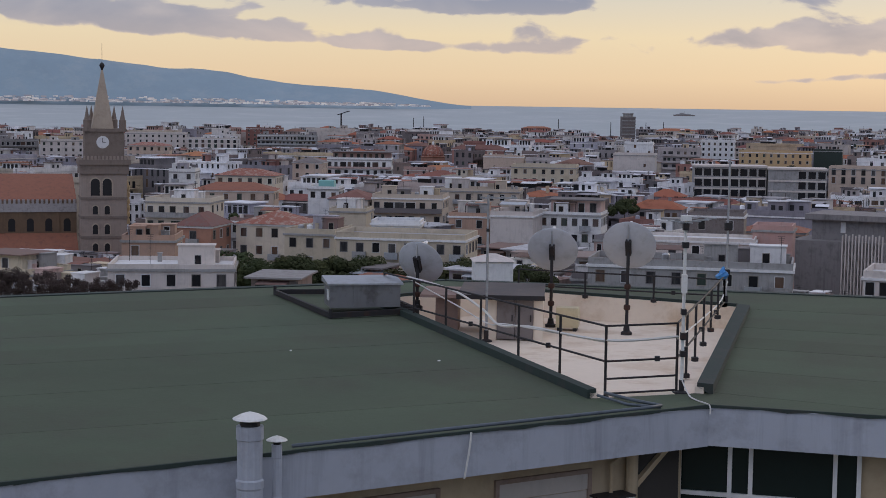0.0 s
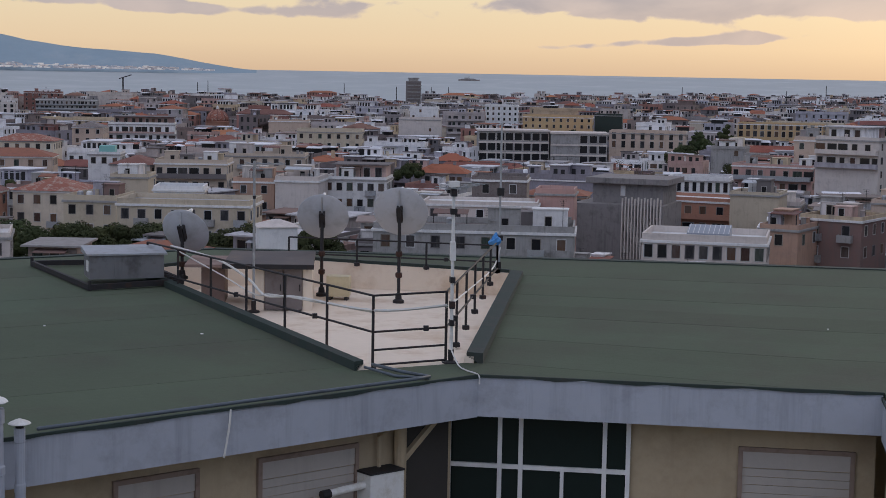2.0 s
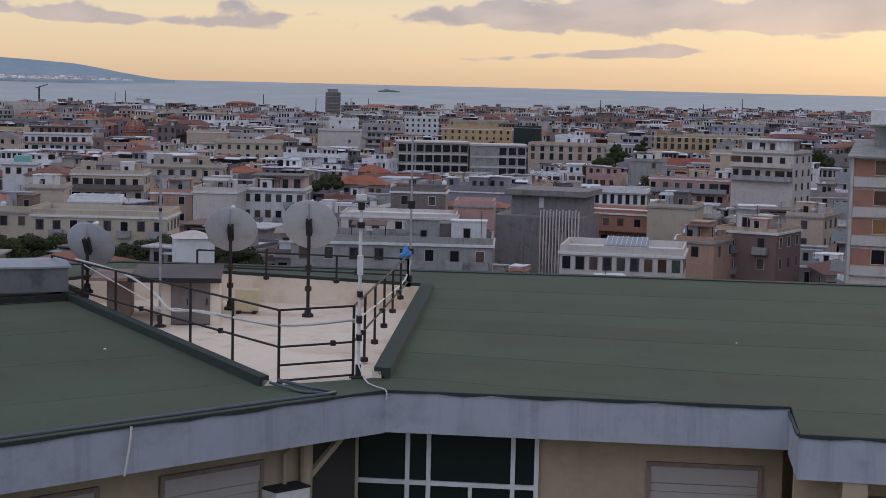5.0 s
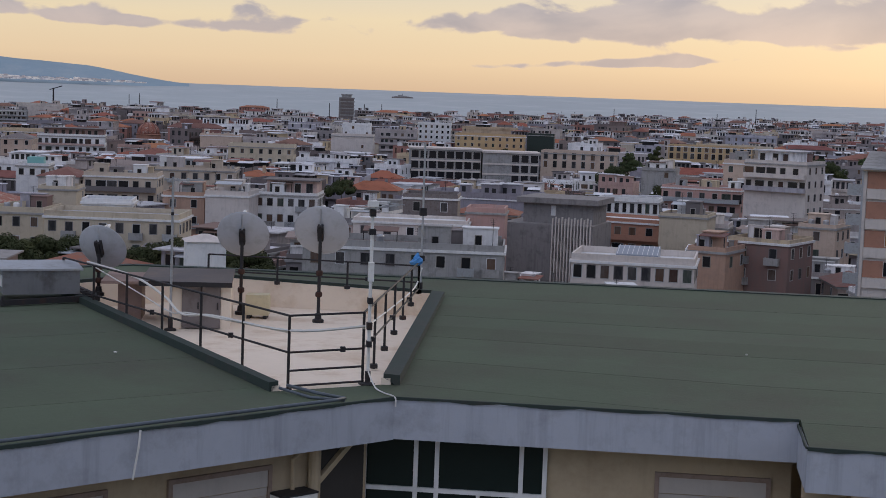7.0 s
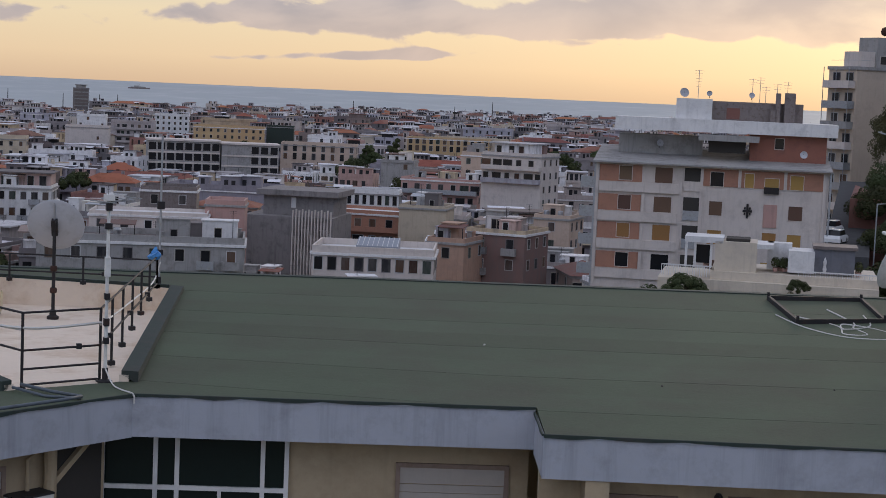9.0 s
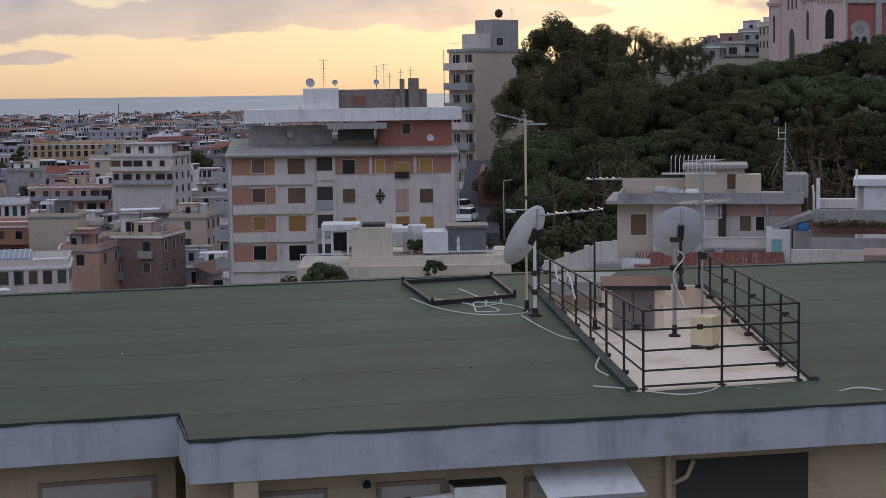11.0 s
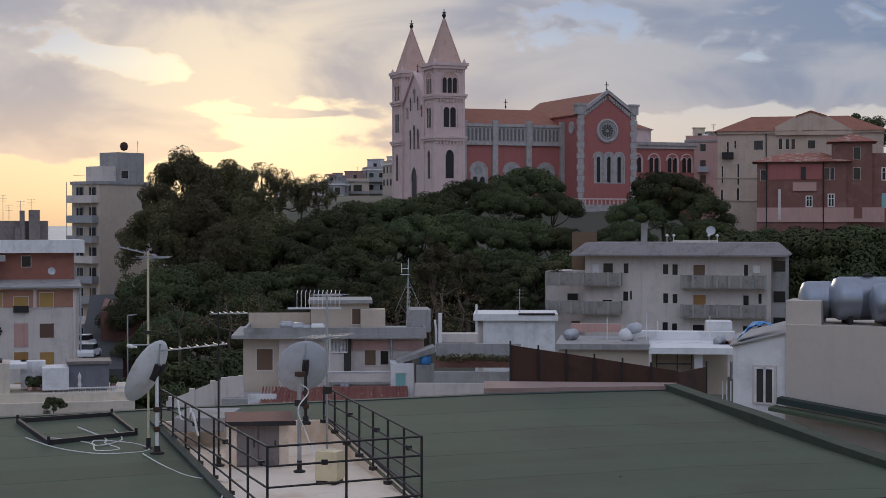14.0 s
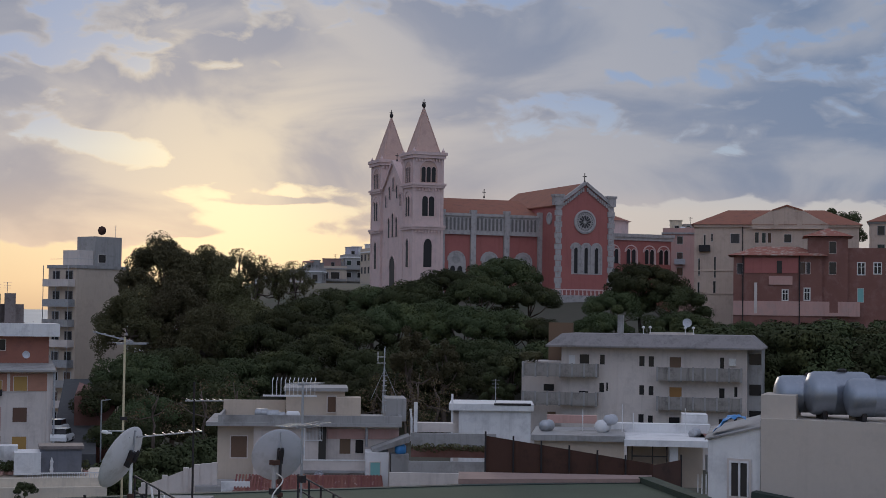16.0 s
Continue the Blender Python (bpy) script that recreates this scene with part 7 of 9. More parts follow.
    aerial(t, X(375), 5.0, Z(100), 3.2, 7, 0.9)
    for x, h in ((560, 2.6), (586, 2.8), (606, 1.8), (645, 2.2), (680, 2.4)):
        aerial(t, X(x), 8.0, Z(102), h, 3, 0.9)
    # grey side balconies
    for y in rows:
        b = balcony(t, Matrix.Translation((X(25), 1.6, Z(y + 75))), 1.6, 1.6, False, M_GALV)
    panel("downpipe", t, X(44), X(50), -16, Z(318), -0.25, -0.1, M_GALV)
    panel("downpipe", t, X(824), X(830), -16, Z(318), -0.25, -0.1, M_GALV)
    reserve(27.9, 178, 13, 12)


orange_block()


def terrace_house():
    t = thing("terrace_house", "low cream house with roof terraces, pergola and white railings", "house", at(29.9, 130, EYE, 0))
    X = lambda v: (v - 637) * 0.02314
    Z = lambda v: 130 * math.tan(radians(-5.57 - (v - 665) / 98))
    panel("base_wall", t, X(280), X(1010), Z(860), Z(700), 0, 9, M_CREAM)
    panel("upper_wall", t, X(455), X(1010), Z(700), Z(672), 0.6, 9, M_CREAM)
    panel("stair_block", t, X(465), X(605), Z(672), Z(572), 1.0, 5, M_CREAM, "cream stair block")
    panel("skylight", t, X(500), X(580), Z(572), Z(562), 1.5, 4, M_DARK)
    for x in (368, 398, 452, 488):
        panel("pergola_post", t, X(x - 4), X(x + 4), Z(665), Z(565), 1.2, 1.4, M_WHITE)
    panel("pergola_roof", t, X(362), X(492), Z(580), Z(560), 1.0, 4.5, M_WHITE)
    panel("glazing", t, X(400), X(450), Z(650), Z(588), 1.4, 1.5, M_PANE_OB, "dark glass under the pergola")
    panel("white_block", t, X(710), X(797), Z(665), Z(592), 1.5, 5, M_WHITE)
    panel("white_wall", t, X(640), X(722), Z(665), Z(575), 3.5, 5, M_WHITE)
    panel("canopy", t, X(604), X(660), Z(590), Z(575), 1.0, 5, M_WHITE)
    panel("shed", t, X(795), X(930), Z(665), Z(582), 2.0, 5, M_SHEDGREY, "dark grey shed")
    panel("shed_roof", t, X(790), X(938), Z(582), Z(572), 1.8, 5.2, M_HUT)
    for a, b, y in ((290, 460, 0.1), (745, 1000, 0.7)):
        r = panel("handrail", t, X(a), X(b), Z(658), Z(654), y, y + 0.05, M_WHITE)
        for i in range(int((b - a) / 8)):
            panel("baluster", r, X(a + i * 8), X(a + i * 8 + 2), Z(692), Z(658), y, y + 0.04, M_WHITE)
    rng = random.Random(3)
    for i in range(10):
        x = rng.choice((430, 620, 640, 668, 690, 700, 770, 880, 910, 940)) + rng.uniform(-6, 6)
        pot = part("plant_pot", Shape().turned([(0.16, 0), (0.22, 0.3)], 8, (X(x), 2.2 + rng.random(), Z(668))), M_OLDPINK, t)
        lf = Shape()
        leaves(lf, rng, (X(x), 2.4, Z(668) + 0.7), (0.35, 0.35, 0.45), 90, 0.12)
        part("foliage", lf, M_PINE, pot)
    part("ornament", Shape().turned([(0.1, 0), (0.16, 0.2), (0.1, 0.5), (0.15, 0.8), (0.02, 1.15)], 8, (X(832), 1.8, Z(658))), M_WHITE, t)


terrace_house()


def tall_block():
    d = 255
    t = thing("tall_block", "tall beige apartment tower with stacked balconies", "building", at(32.52, d, EYE, 40))
    zt = d * math.tan(radians(1.42))
    part("wall", Shape().box(0, 10, 0, 6.5, -30, zt), M_BEIGE, t)
    part("parapet", Shape().box(-0.2, 10.2, -0.2, 6.7, zt, zt + 0.5), M_CONCRETE, t)
    panel("penthouse", t, 4.2, 9.5, zt + 0.5, zt + 5.0, 0.8, 5, M_CONCRETE, "grey rooftop plant room")
    panel("penthouse_low", t, 1.5, 4.2, zt + 0.5, zt + 2.8, 1.2, 5, M_GREYWALL)
    opening(t, 5.6, zt + 1.0, 1.4, 1.2, M_PANE_OB, 0.8)
    part("round_tank", Shape().turned([(0.05, 5.3), (0.5, 5.5), (0.65, 6.0), (0.5, 6.5), (0.05, 6.7)], 12, (6.5, 2, zt)), M_RUST, t, smooth=True)
    aerial(t, 8.8, 1.5, zt + 5.0, 1.9, 3, 0.6)
    turn = Matrix.Rotation(-math.pi / 2, 4, "Z")
    for j in range(8):
        z = zt - 2.6 - j * 3.05
        b = balcony(t, Matrix.Translation((0, 3.3, z)) @ turn, 6.0, 1.3, j % 2 == 0, (M_GREYWALL, M_GALV, M_CONCRETE)[j % 3])
        for y in (1.6, 4.6):
            w = window(t, Matrix.Translation((0, y, z + 0.05)) @ turn, 1.5, 2.1, "pane" if (j + int(y)) % 2 else "shut")
        for y in (0.4, 3.3, 6.2):
            panel("balcony_post", t, -1.28, -1.2, z, z + 3.0, y - 0.04, y + 0.04, M_GALV)
    part("roof_rail", Shape().box(-0.1, 3, -0.15, -0.1, zt + 1.4, zt + 1.45).box(-0.1, -0.05, -0.15, 6, zt + 1.4, zt + 1.45), M_GALV, t)
    reserve(33, 258, 8, 10)


tall_block()


M_STAINED = surface("rain_blackened_concrete", (0.31, 0.285, 0.26), 0.95, stain=(0.11, 0.10, 0.095), stain_scale=0.5, stain_at=(0.5, 0.75), streaks=1.0, scale=5)


def condo():
    """Grey condominium; X, Y of its elevation at 0.02313 m a unit."""
    t = thing("condominium", "grey rendered condominium with long stained concrete balconies", "building", at(52.25, 178, EYE - 3.3, -6))
    X = lambda v: (v - 723) * 0.02313
    Z = lambda v: (145 - v) * 0.02313
    part("wall", Shape().box(X(300), X(1150), 0, 11, -24, 0.1), M_GREYWALL, t)
    part("side_wing", Shape().box(X(1150), X(1215), 1.5, 10, -24, 0.1), M_CONCRETE, t)
    part("left_wing", Shape().box(X(95), X(300), 2.2, 10, -24, Z(215)), M_GREYWALL, t)
    a0, a1, b0, b1 = X(235), X(1225), X(300), X(1165)
    s = Shape().add([(a0, -1.5, 0.1), (a1, -1.5, 0.1), (a1, 12, 0.1), (a0, 12, 0.1), (a0, -1.5, 0.28), (a1, -1.5, 0.28), (a1, 12, 0.28), (a0, 12, 0.28), (b0, 0.3, Z(78)), (b1, 0.3, Z(78)), (b1, 10.5, Z(78)), (b0, 10.5, Z(78))],
                    [(3, 2, 1, 0), (0, 1, 5, 4), (1, 2, 6, 5), (2, 3, 7, 6), (3, 0, 4, 7), (4, 5, 9, 8), (5, 6, 10, 9), (6, 7, 11, 10), (7, 4, 8, 11), (8, 9, 10, 11)])
    part("mansard_roof", s, M_RAW, t, "sloping weathered concrete roof edge")
    panel("chimney", t, X(555), X(582), Z(78), Z(-10), 1.0, 1.6, M_CONCRETE)
    panel("roof_plinth", t, X(700), X(900), Z(78), Z(68), 1.5, 4, M_GREYWALL)
    for x in (675, 706, 905, 868):
        part("roof_vent", Shape().tube((X(x), 1.2, Z(78)), (X(x), 1.2, Z(50)), 0.04).turned([(0.02, -0.1), (0.17, 0), (0.17, 0.12), (0.02, 0.22)], 10, (X(x), 1.2, Z(48))), M_WHITE, t)
    small_dish(t, X(875), 1.5, Z(45), 0.5, 10)
    for x0, x1, y in ((130, 475, 218), (130, 475, 350), (750, 1132, 226), (750, 1132, 360), (960, 1132, 500)):
        bal = part("balcony", Shape().box(X(x0), X(x1), -1.35, 0, Z(y + 60), Z(y + 53)).box(X(x0), X(x1), -1.4, -1.27, Z(y + 53), Z(y)).box(X(x0), X(x0) + 0.12, -1.27, 0, Z(y + 53), Z(y)).box(X(x1) - 0.12, X(x1), -1.27, 0, Z(y + 53), Z(y)), M_STAINED, t, "blackened concrete balcony parapet")
        n = int((x1 - x0) / 52)
        for i in range(n + 1):
            x = x0 + 2 + (x1 - x0 - 4) * i / n
            panel("balcony_fin", bal, X(x - 4), X(x + 4), Z(y + 64), Z(y - 3), -1.52, -1.4, M_CONCRETE)
    for x, y0, y1, w, m in ((408, 175, 218, 44, M_PANE_OB), (350, 180, 222, 30, M_WHITE), (492, 175, 220, 22, M_PANE_OB), (675, 178, 224, 24, M_PANE_OB), (718, 178, 226, 24, M_PANE_OB), (828, 180, 228, 52, M_BROWNB), (1040, 178, 230, 18, M_PANE_OB), (1088, 182, 215, 30, M_PANE_OB),
                            (226, 320, 352, 50, M_PANE_OB), (405, 345, 352, 44, M_PANE_OB), (490, 305, 348, 22, M_PANE_OB), (515, 303, 342, 8, M_PANE_OB), (675, 312, 356, 22, M_PANE_OB), (718, 315, 357, 22, M_PANE_OB), (830, 318, 366, 56, M_BLIND), (1040, 318, 364, 24, M_PANE_OB), (1103, 310, 355, 14, M_PANE_OB),
                            (673, 445, 492, 24, M_PANE_OB), (716, 450, 492, 22, M_PANE_OB), (825, 455, 510, 50, M_PANE_OB), (1038, 458, 500, 22, M_PANE_OB), (1102, 448, 490, 14, M_PANE_OB), (335, 460, 490, 60, M_PANE_OB), (240, 450, 490, 40, M_BROWNB)):
        opening(t, X(x), Z(y1), w * 0.02313, (y1 - y0) * 0.02313, m, 0.0 if x > 298 else 2.2)
    unit = panel("wall_unit", t, X(1072), X(1102), Z(215), Z(182), -0.4, -0.06, M_PLASTIC, "white wall-hung outdoor unit")
    for x, y in ((1185, 300), (1185, 160), (1185, 420)):
        panel("side_glazing", t, X(x - 25), X(x + 28), Z(y + 50), Z(y), 1.42, 1.5, M_PANE_OB)
    for x in (560, 1122, 1135):
        panel("downpipe", t, X(x - 3), X(x + 3), -20, 0, -0.1, -0.02, M_GREYWALL)
    panel("brick_screen", t, X(180), X(300), Z(218), Z(30), 8.0, 8.3, M_BROWNB, "dull brown brick screen wall behind the roof")
    rng = random.Random(8)
    lf = Shape()
    for i in range(5):
        leaves(lf, rng, (X(110 + i * 16), 1.8, Z(185) - 0.3 * (i % 2)), (0.6, 0.5, 0.5), 160, 0.14)
    part("planter_shrubs", lf, M_EUC, t, "yellow-green shrubs in a balcony planter")
    return t


condo()


def villa():
    d = 300.0
    t = thing("villa", "large cream villa with an orange hipped tile roof", "house", at(56.35, d, EYE + 1.2, 0))
    X = lambda v: (v - 520) * 0.0342
    Z = lambda v: (640 - v) * 0.0342
    part("wall", Shape().box(X(105), X(945), 0, 13, -6, Z(195)), M_VILLA, t)
    part("cornice", Shape().box(X(100), X(950), -0.4, 13.4, Z(195), Z(182)), M_VILLA, t)
    s = Shape()
    s.m = Matrix.Translation((X(525), 6.5, 0))
    hip_roof(s, X(945) - X(105), 13, Z(182), 3.0, 0.7)
    part("roof", s, M_ORANGE, t, "faded orange tile roof")
    ped = part("pediment", Shape().wallform([(X(400), Z(205)), (X(790), Z(205)), (X(790), Z(180)), (X(655), Z(105)), (X(580), Z(85)), (X(510), Z(105)), (X(400), Z(160))], -0.6, 0.5), M_VILLA, t, "cream gable with piers")
    part("pediment_cap", Shape().bar((X(505), -0.3, Z(108)), (X(580), -0.3, Z(82)), 1.0, 0.25).bar((X(580), -0.3, Z(82)), (X(660), -0.3, Z(108)), 1.0, 0.25), M_ORANGE, ped)
    for x in (525, 645):
        panel("pier", ped, X(x - 12), X(x + 12), Z(205), Z(112), -0.8, -0.6, M_VILLA)
    for x, y0, y1, w, m in ((315, 230, 278, 46, M_SHUTTER_OB), (427, 222, 276, 18, M_PANE_OB), (463, 225, 276, 18, M_SHUTTER_OB), (492, 225, 276, 18, M_SHUTTER_OB), (585, 232, 274, 36, M_PANE_OB), (158, 235, 300, 9, M_PANE_OB), (196, 230, 270, 8, M_PANE_OB), (130, 360, 450, 8, M_PANE_OB),
                            (212, 352, 460, 9, M_PANE_OB), (128, 485, 545, 10, M_PANE_OB), (210, 478, 540, 12, M_PANE_OB)):
        opening(t, X(x), Z(y1), w * 0.0342, (y1 - y0) * 0.0342, m)
    balcony(t, Matrix.Translation((X(158), 0, Z(318))), 2.0, 0.9, False, M_METAL)
    for y in (420, 540):
        panel("string_course", t, X(105), X(420), Z(y + 6), Z(y), -0.12, 0, M_VILLA)
    panel("downpipe", t, X(352), X(357), -5, Z(195), -0.2, -0.05, M_METAL)


villa()


def brick_house():
    d = 282.0
    t = thing("brick_house", "worn red brick house with pink patches and rusty tile roofs", "house", at(56.35, d, EYE + 1.0, 0))
    k = d * 0.0342 / 300
    X = lambda v: (v - 520) * k
    Z = lambda v: (640 - v) * k
    part("wall", Shape().box(X(308), X(760), 0, 9, -6, Z(338)), M_BRICK_RD, t)
    part("tower", Shape().box(X(690), X(890), 0.6, 8, -6, Z(240)), M_BRICK_RD, t, "square brick stair tower")
    part("right_wing", Shape().box(X(890), X(1150), 1.2, 9, -6, Z(295)), M_BRICK_RD, t)
    for x0, x1, y0, y1, ez, rise in ((308, 760, 0, 9, 338, 1.7), (690, 890, 0.6, 8, 236, 1.5)):
        s = Shape()
        s.m = Matrix.Translation(((X(x0) + X(x1)) / 2, (y0 + y1) / 2, 0))
        hip_roof(s, X(x1) - X(x0), y1 - y0, Z(ez), rise, 0.9)
        part("roof", s, M_TILE_OLD, t, "patchy old tile roof")
    panel("pink_loggia", t, X(365), X(640), Z(430), Z(350), -0.1, 0.0, M_RED, "red-pink painted recess")
    panel("pink_patch", t, X(490), X(610), Z(490), Z(445), -0.25, -0.1, M_OLDPINK)
    panel("base_band", t, X(308), X(950), Z(650), Z(575), -0.2, 0.0, M_OLDPINK, "faded pink plastered base")
    # the dark inside of the doorway is a flat dark sheet
    panel("open_doorway", t, X(530), X(556), Z(430), Z(365), -0.15, -0.1, M_DARK)
    for x, y0, y1, w, m in ((340, 380, 435, 26, M_SHUTTER_OB), (664, 372, 432, 34, M_SHUTTER_OB), (688, 372, 432, 22, M_SHUTTER_OB), (573, 515, 572, 32, M_WHITE), (684, 505, 570, 32, M_WHITE), (813, 265, 325, 34, M_PANE_OB), (813, 370, 432, 34, M_PANE_OB)):
        if m is M_WHITE:
            casement(t, X(x), Z(y1), w * k, (y1 - y0) * k, 0.0)
        else:
            opening(t, X(x), Z(y1), w * k, (y1 - y0) * k, m, 0.6 if x > 760 else 0.0)
    for x, y0, y1, w, m in ((958, 370, 435, 40, M_WHITE), (955, 505, 575, 30, M_TEAL), (1040, 370, 430, 40, M_WHITE), (1100, 370, 430, 34, M_PANE_OB)):
        if m is M_WHITE:
            casement(t, X(x), Z(y1), w * k, (y1 - y0) * k, 1.2)
        else:
            opening(t, X(x), Z(y1), w * k, (y1 - y0) * k, m, 1.2)
    panel("door", t, X(797), X(840), Z(632), Z(570), -0.24, -0.2, M_BRICK_RD)
    panel("grey_patch", t, X(415), X(430), Z(640), Z(480), -0.22, -0.1, M_GREYWALL)
    for x in (357, 645):
        panel("downpipe", t, X(x - 3), X(x + 3), -4, Z(338), -0.25, -0.1, M_METAL)


M_TILE_OLD = surface("patchy_old_tiles", (0.30, 0.115, 0.08), 0.9, stain=(0.42, 0.33, 0.27), stain_scale=0.5, stain_at=(0.5, 0.62), scale=4, bump=0.4)
brick_house()
house(at(60.6, 306, EYE + 2, 0), 12, 9, 15.5, random.Random(5), wall=M_VILLA, roofmat=M_ORANGE, tiled=True, label="cream house with balconies beside the brick house", sides=(0, 3))
house(at(53.15, 345, EYE + 3, 0), 7, 8, 14.5, random.Random(6), wall=M_OLDPINK, label="pinkish apartment house behind the church", sides=(0,))
for i, (b, el, w, dd) in enumerate(((39.75, 1.1, 7, 420), (40.5, 1.45, 6, 430), (41.2, 1.55, 7, 440), (41.9, 1.95, 6, 450), (42.7, 2.15, 6, 420), (38.9, 0.9, 8, 410))):
    house(at(b, dd, top_of(el, dd) - 16, 8 * i - 15), w, 9, 16, random.Random(60 + i), label="distant terraced apartment house on the hill crest", wall=M_CONCRETE if i % 2 else M_BEIGE, z_low=9, balconies=0.3, long_balconies=True, pitch=2.4)


M_TILE_DARK = surface("dark_red_pantiles", (0.20, 0.075, 0.06), 0.85, stain=(0.42, 0.33, 0.30), stain_scale=2.2, stain_at=(0.58, 0.66), scale=8, bump=0.4, by_object=0.4)


def white_house():
    d = 100.0
    t = thing("white_house", "rambling white and pink house with roof terraces and stained parapets", "house", at(40.6, d, EYE - 9.7, 0))
    X = lambda v: (v - 504) * 0.01492
    Z = lambda v: (560 - v) * 0.01492
    panel("left_wall", t, X(125), X(270), -6, Z(350), 0.4, 8, M_BEIGE)
    panel("middle_wall", t, X(270), X(560), -6, Z(350), 0, 8, M_GREYWALL)
    panel("pink_wall", t, X(560), X(855), -6, Z(350), 0.3, 8, M_GREYWALL)
    panel("pink_band", t, X(562), X(853), Z(412), Z(372), 0.2, 0.3, M_OLDPINK, "pink painted band")
    panel("eave_slab", t, X(82), X(862), Z(360), Z(345), -0.7, 8.2, M_CONCRETE)
    for x0, x1, y0, y1 in ((130, 862, -0.6, -0.42), (130, 140, -0.42, 8), (852, 862, -0.42, 8)):
        panel("parapet", t, X(x0), X(x1), Z(345), Z(316), y0, y1, M_CONCRETE)
    panel("upper_storey", t, X(395), X(635), Z(345), Z(226), 2.0, 6, M_BEIGE)
    panel("upper_slab", t, X(385), X(648), Z(226), Z(212), 1.6, 6.4, M_CONCRETE)
    opening(t, X(582), Z(312), 0.5, 0.95, M_BROWNB, 2.0, name="door")
    panel("lean_to", t, X(600), X(700), Z(345), Z(250), 1.2, 3, M_BEIGE)
    panel("roof_shed", t, X(800), X(887), Z(345), Z(252), 1.5, 5, M_CONCRETE)
    panel("low_wall", t, X(130), X(390), Z(345), Z(275), 5.0, 5.2, M_BEIGE)
    for x, y0, y1, w, m in ((211, 405, 490, 64, M_BROWNB), (637, 412, 472, 44, M_BROWNB), (695, 415, 470, 32, M_PANE_OB), (420, 490, 540, 40, M_PANE_OB)):
        opening(t, X(x), Z(y1), w * 0.01492, (y1 - y0) * 0.01492, m, 0.4 if x < 265 else (0.0 if x < 560 else 0.3))
    gr = panel("grille", t, X(470), X(545), Z(420), Z(415), -0.1, -0.06, M_WHITE)
    for i in range(14):
        panel("grille_bar", gr, X(470 + i * 5.6), X(472 + i * 5.6), Z(415), Z(360), -0.1, -0.06, M_WHITE)
    # painted shade: a dark strip set on the wall beside the porch
    panel("porch_recess", t, X(530), X(560), Z(520), Z(362), -0.06, 0.0, M_DARK, "dark sheet for the shaded recess beside the porch")
    bal = panel("porch_parapet", t, X(470), X(715), Z(530), Z(492), -1.2, -1.08, M_GREYWALL)
    panel("porch_slab", t, X(470), X(715), Z(540), Z(530), -1.2, 0.0, M_CONCRETE)
    panel("parapet_cap", bal, X(466), X(719), Z(492), Z(488), -1.25, -1.03, M_WHITE)
    part("porch_post", Shape().tube((X(474), -1.1, Z(492)), (X(474), -1.1, Z(360)), 0.03), M_WHITE, t)
    part("roof_pipe", Shape().path([(X(905), 0.5, Z(420)), (X(905), 0.5, Z(330)), (X(900), 0.5, Z(290))], 0.07, 8), M_WHITE, t)
    cage = panel("rail_cage", t, X(305), X(520), Z(243), Z(236), -0.2, -0.1, M_WHITE)
    for i in range(11):
        x = 342 + i * 17
        part("cage_bar", Shape().path([(X(x), -0.15, Z(243)), (X(x), -0.15, Z(180)), (X(x) + 0.05, 0.2, Z(168))], 0.022, 5), M_WHITE, cage)
    for i, (x, r, y) in enumerate(((300, 0.28, 312), (345, 0.3, 318), (370, 0.24, 322), (425, 0.26, 320))):
        s = Shape()
        s.m = Matrix.Translation((X(x), 0.4, Z(y))) @ Matrix.Rotation(radians(90), 4, "Y")
        s.turned([(r * 0.5, -0.42), (r, -0.32), (r, 0.32), (r * 0.5, 0.42)], 12)
        part("water_tank", s, M_GALV if i != 3 else M_WHITE, t, smooth=True)
    # lattice mast with guys
    m = part("lattice_mast", Shape().tube((X(785), 1.0, Z(345)), (X(795), 1.0, Z(40)), 0.03), M_GALV, t, "small guyed lattice mast")
    for sx in (-1, 1):
        part("guy", Shape().tube((X(795), 1.0, Z(130)), (X(795 + sx * 55), 1.0, Z(255)), 0.012), M_GALV, m)
        part("lattice_leg", Shape().tube((X(795 + sx * 4), 1.0, Z(310)), (X(795), 1.0, Z(120)), 0.02), M_GALV, m)
    for k in range(8):
        part("lattice_rung", Shape().box(X(786), X(804), 0.98, 1.02, Z(300 - k * 20), Z(297 - k * 20)), M_GALV, m)
    for x0, x1, y in ((765, 795, 80), (762, 800, 105), (765, 768, 60), (792, 796, 45)):
        part("dipole", Shape().box(X(x0), X(x1), 0.98, 1.02, Z(y + 3) if x1 - x0 > 8 else Z(y + 40), Z(y)), M_WHITE, m)
    part("fluted_vent", Shape().tube((X(722), -0.3, Z(440)), (X(722), -0.3, Z(350)), 0.08).turned([(0.25, 0), (0.27, 0.05), (0.05, 0.14)], 10, (X(722), -0.3, Z(350))), M_GALV, t)
    panel("annex", t, X(715), X(805), -6, Z(450), -2.5, 0, M_WHITE, "small white annex")
    opening(t, X(753), Z(550), 0.56, 0.9, M_TEAL, -2.5, name="turquoise_door")
    s = Shape().prism([(X(740), -2.4), (X(890), -2.4), (X(890), 0), (X(740), 0)], [Z(455), Z(410), Z(410), Z(455)], [Z(440), Z(385), Z(385), Z(440)])
    part("lean_to_roof", s, M_CONCRETE, t)
    part("blue_tank", Shape().turned([(0.28, 0), (0.34, 0.1), (0.34, 0.45), (0.2, 0.58), (0.05, 0.6)], 12, (X(853), -2.0, Z(457))), M_BLUE, t, "blue plastic water tank", smooth=True)
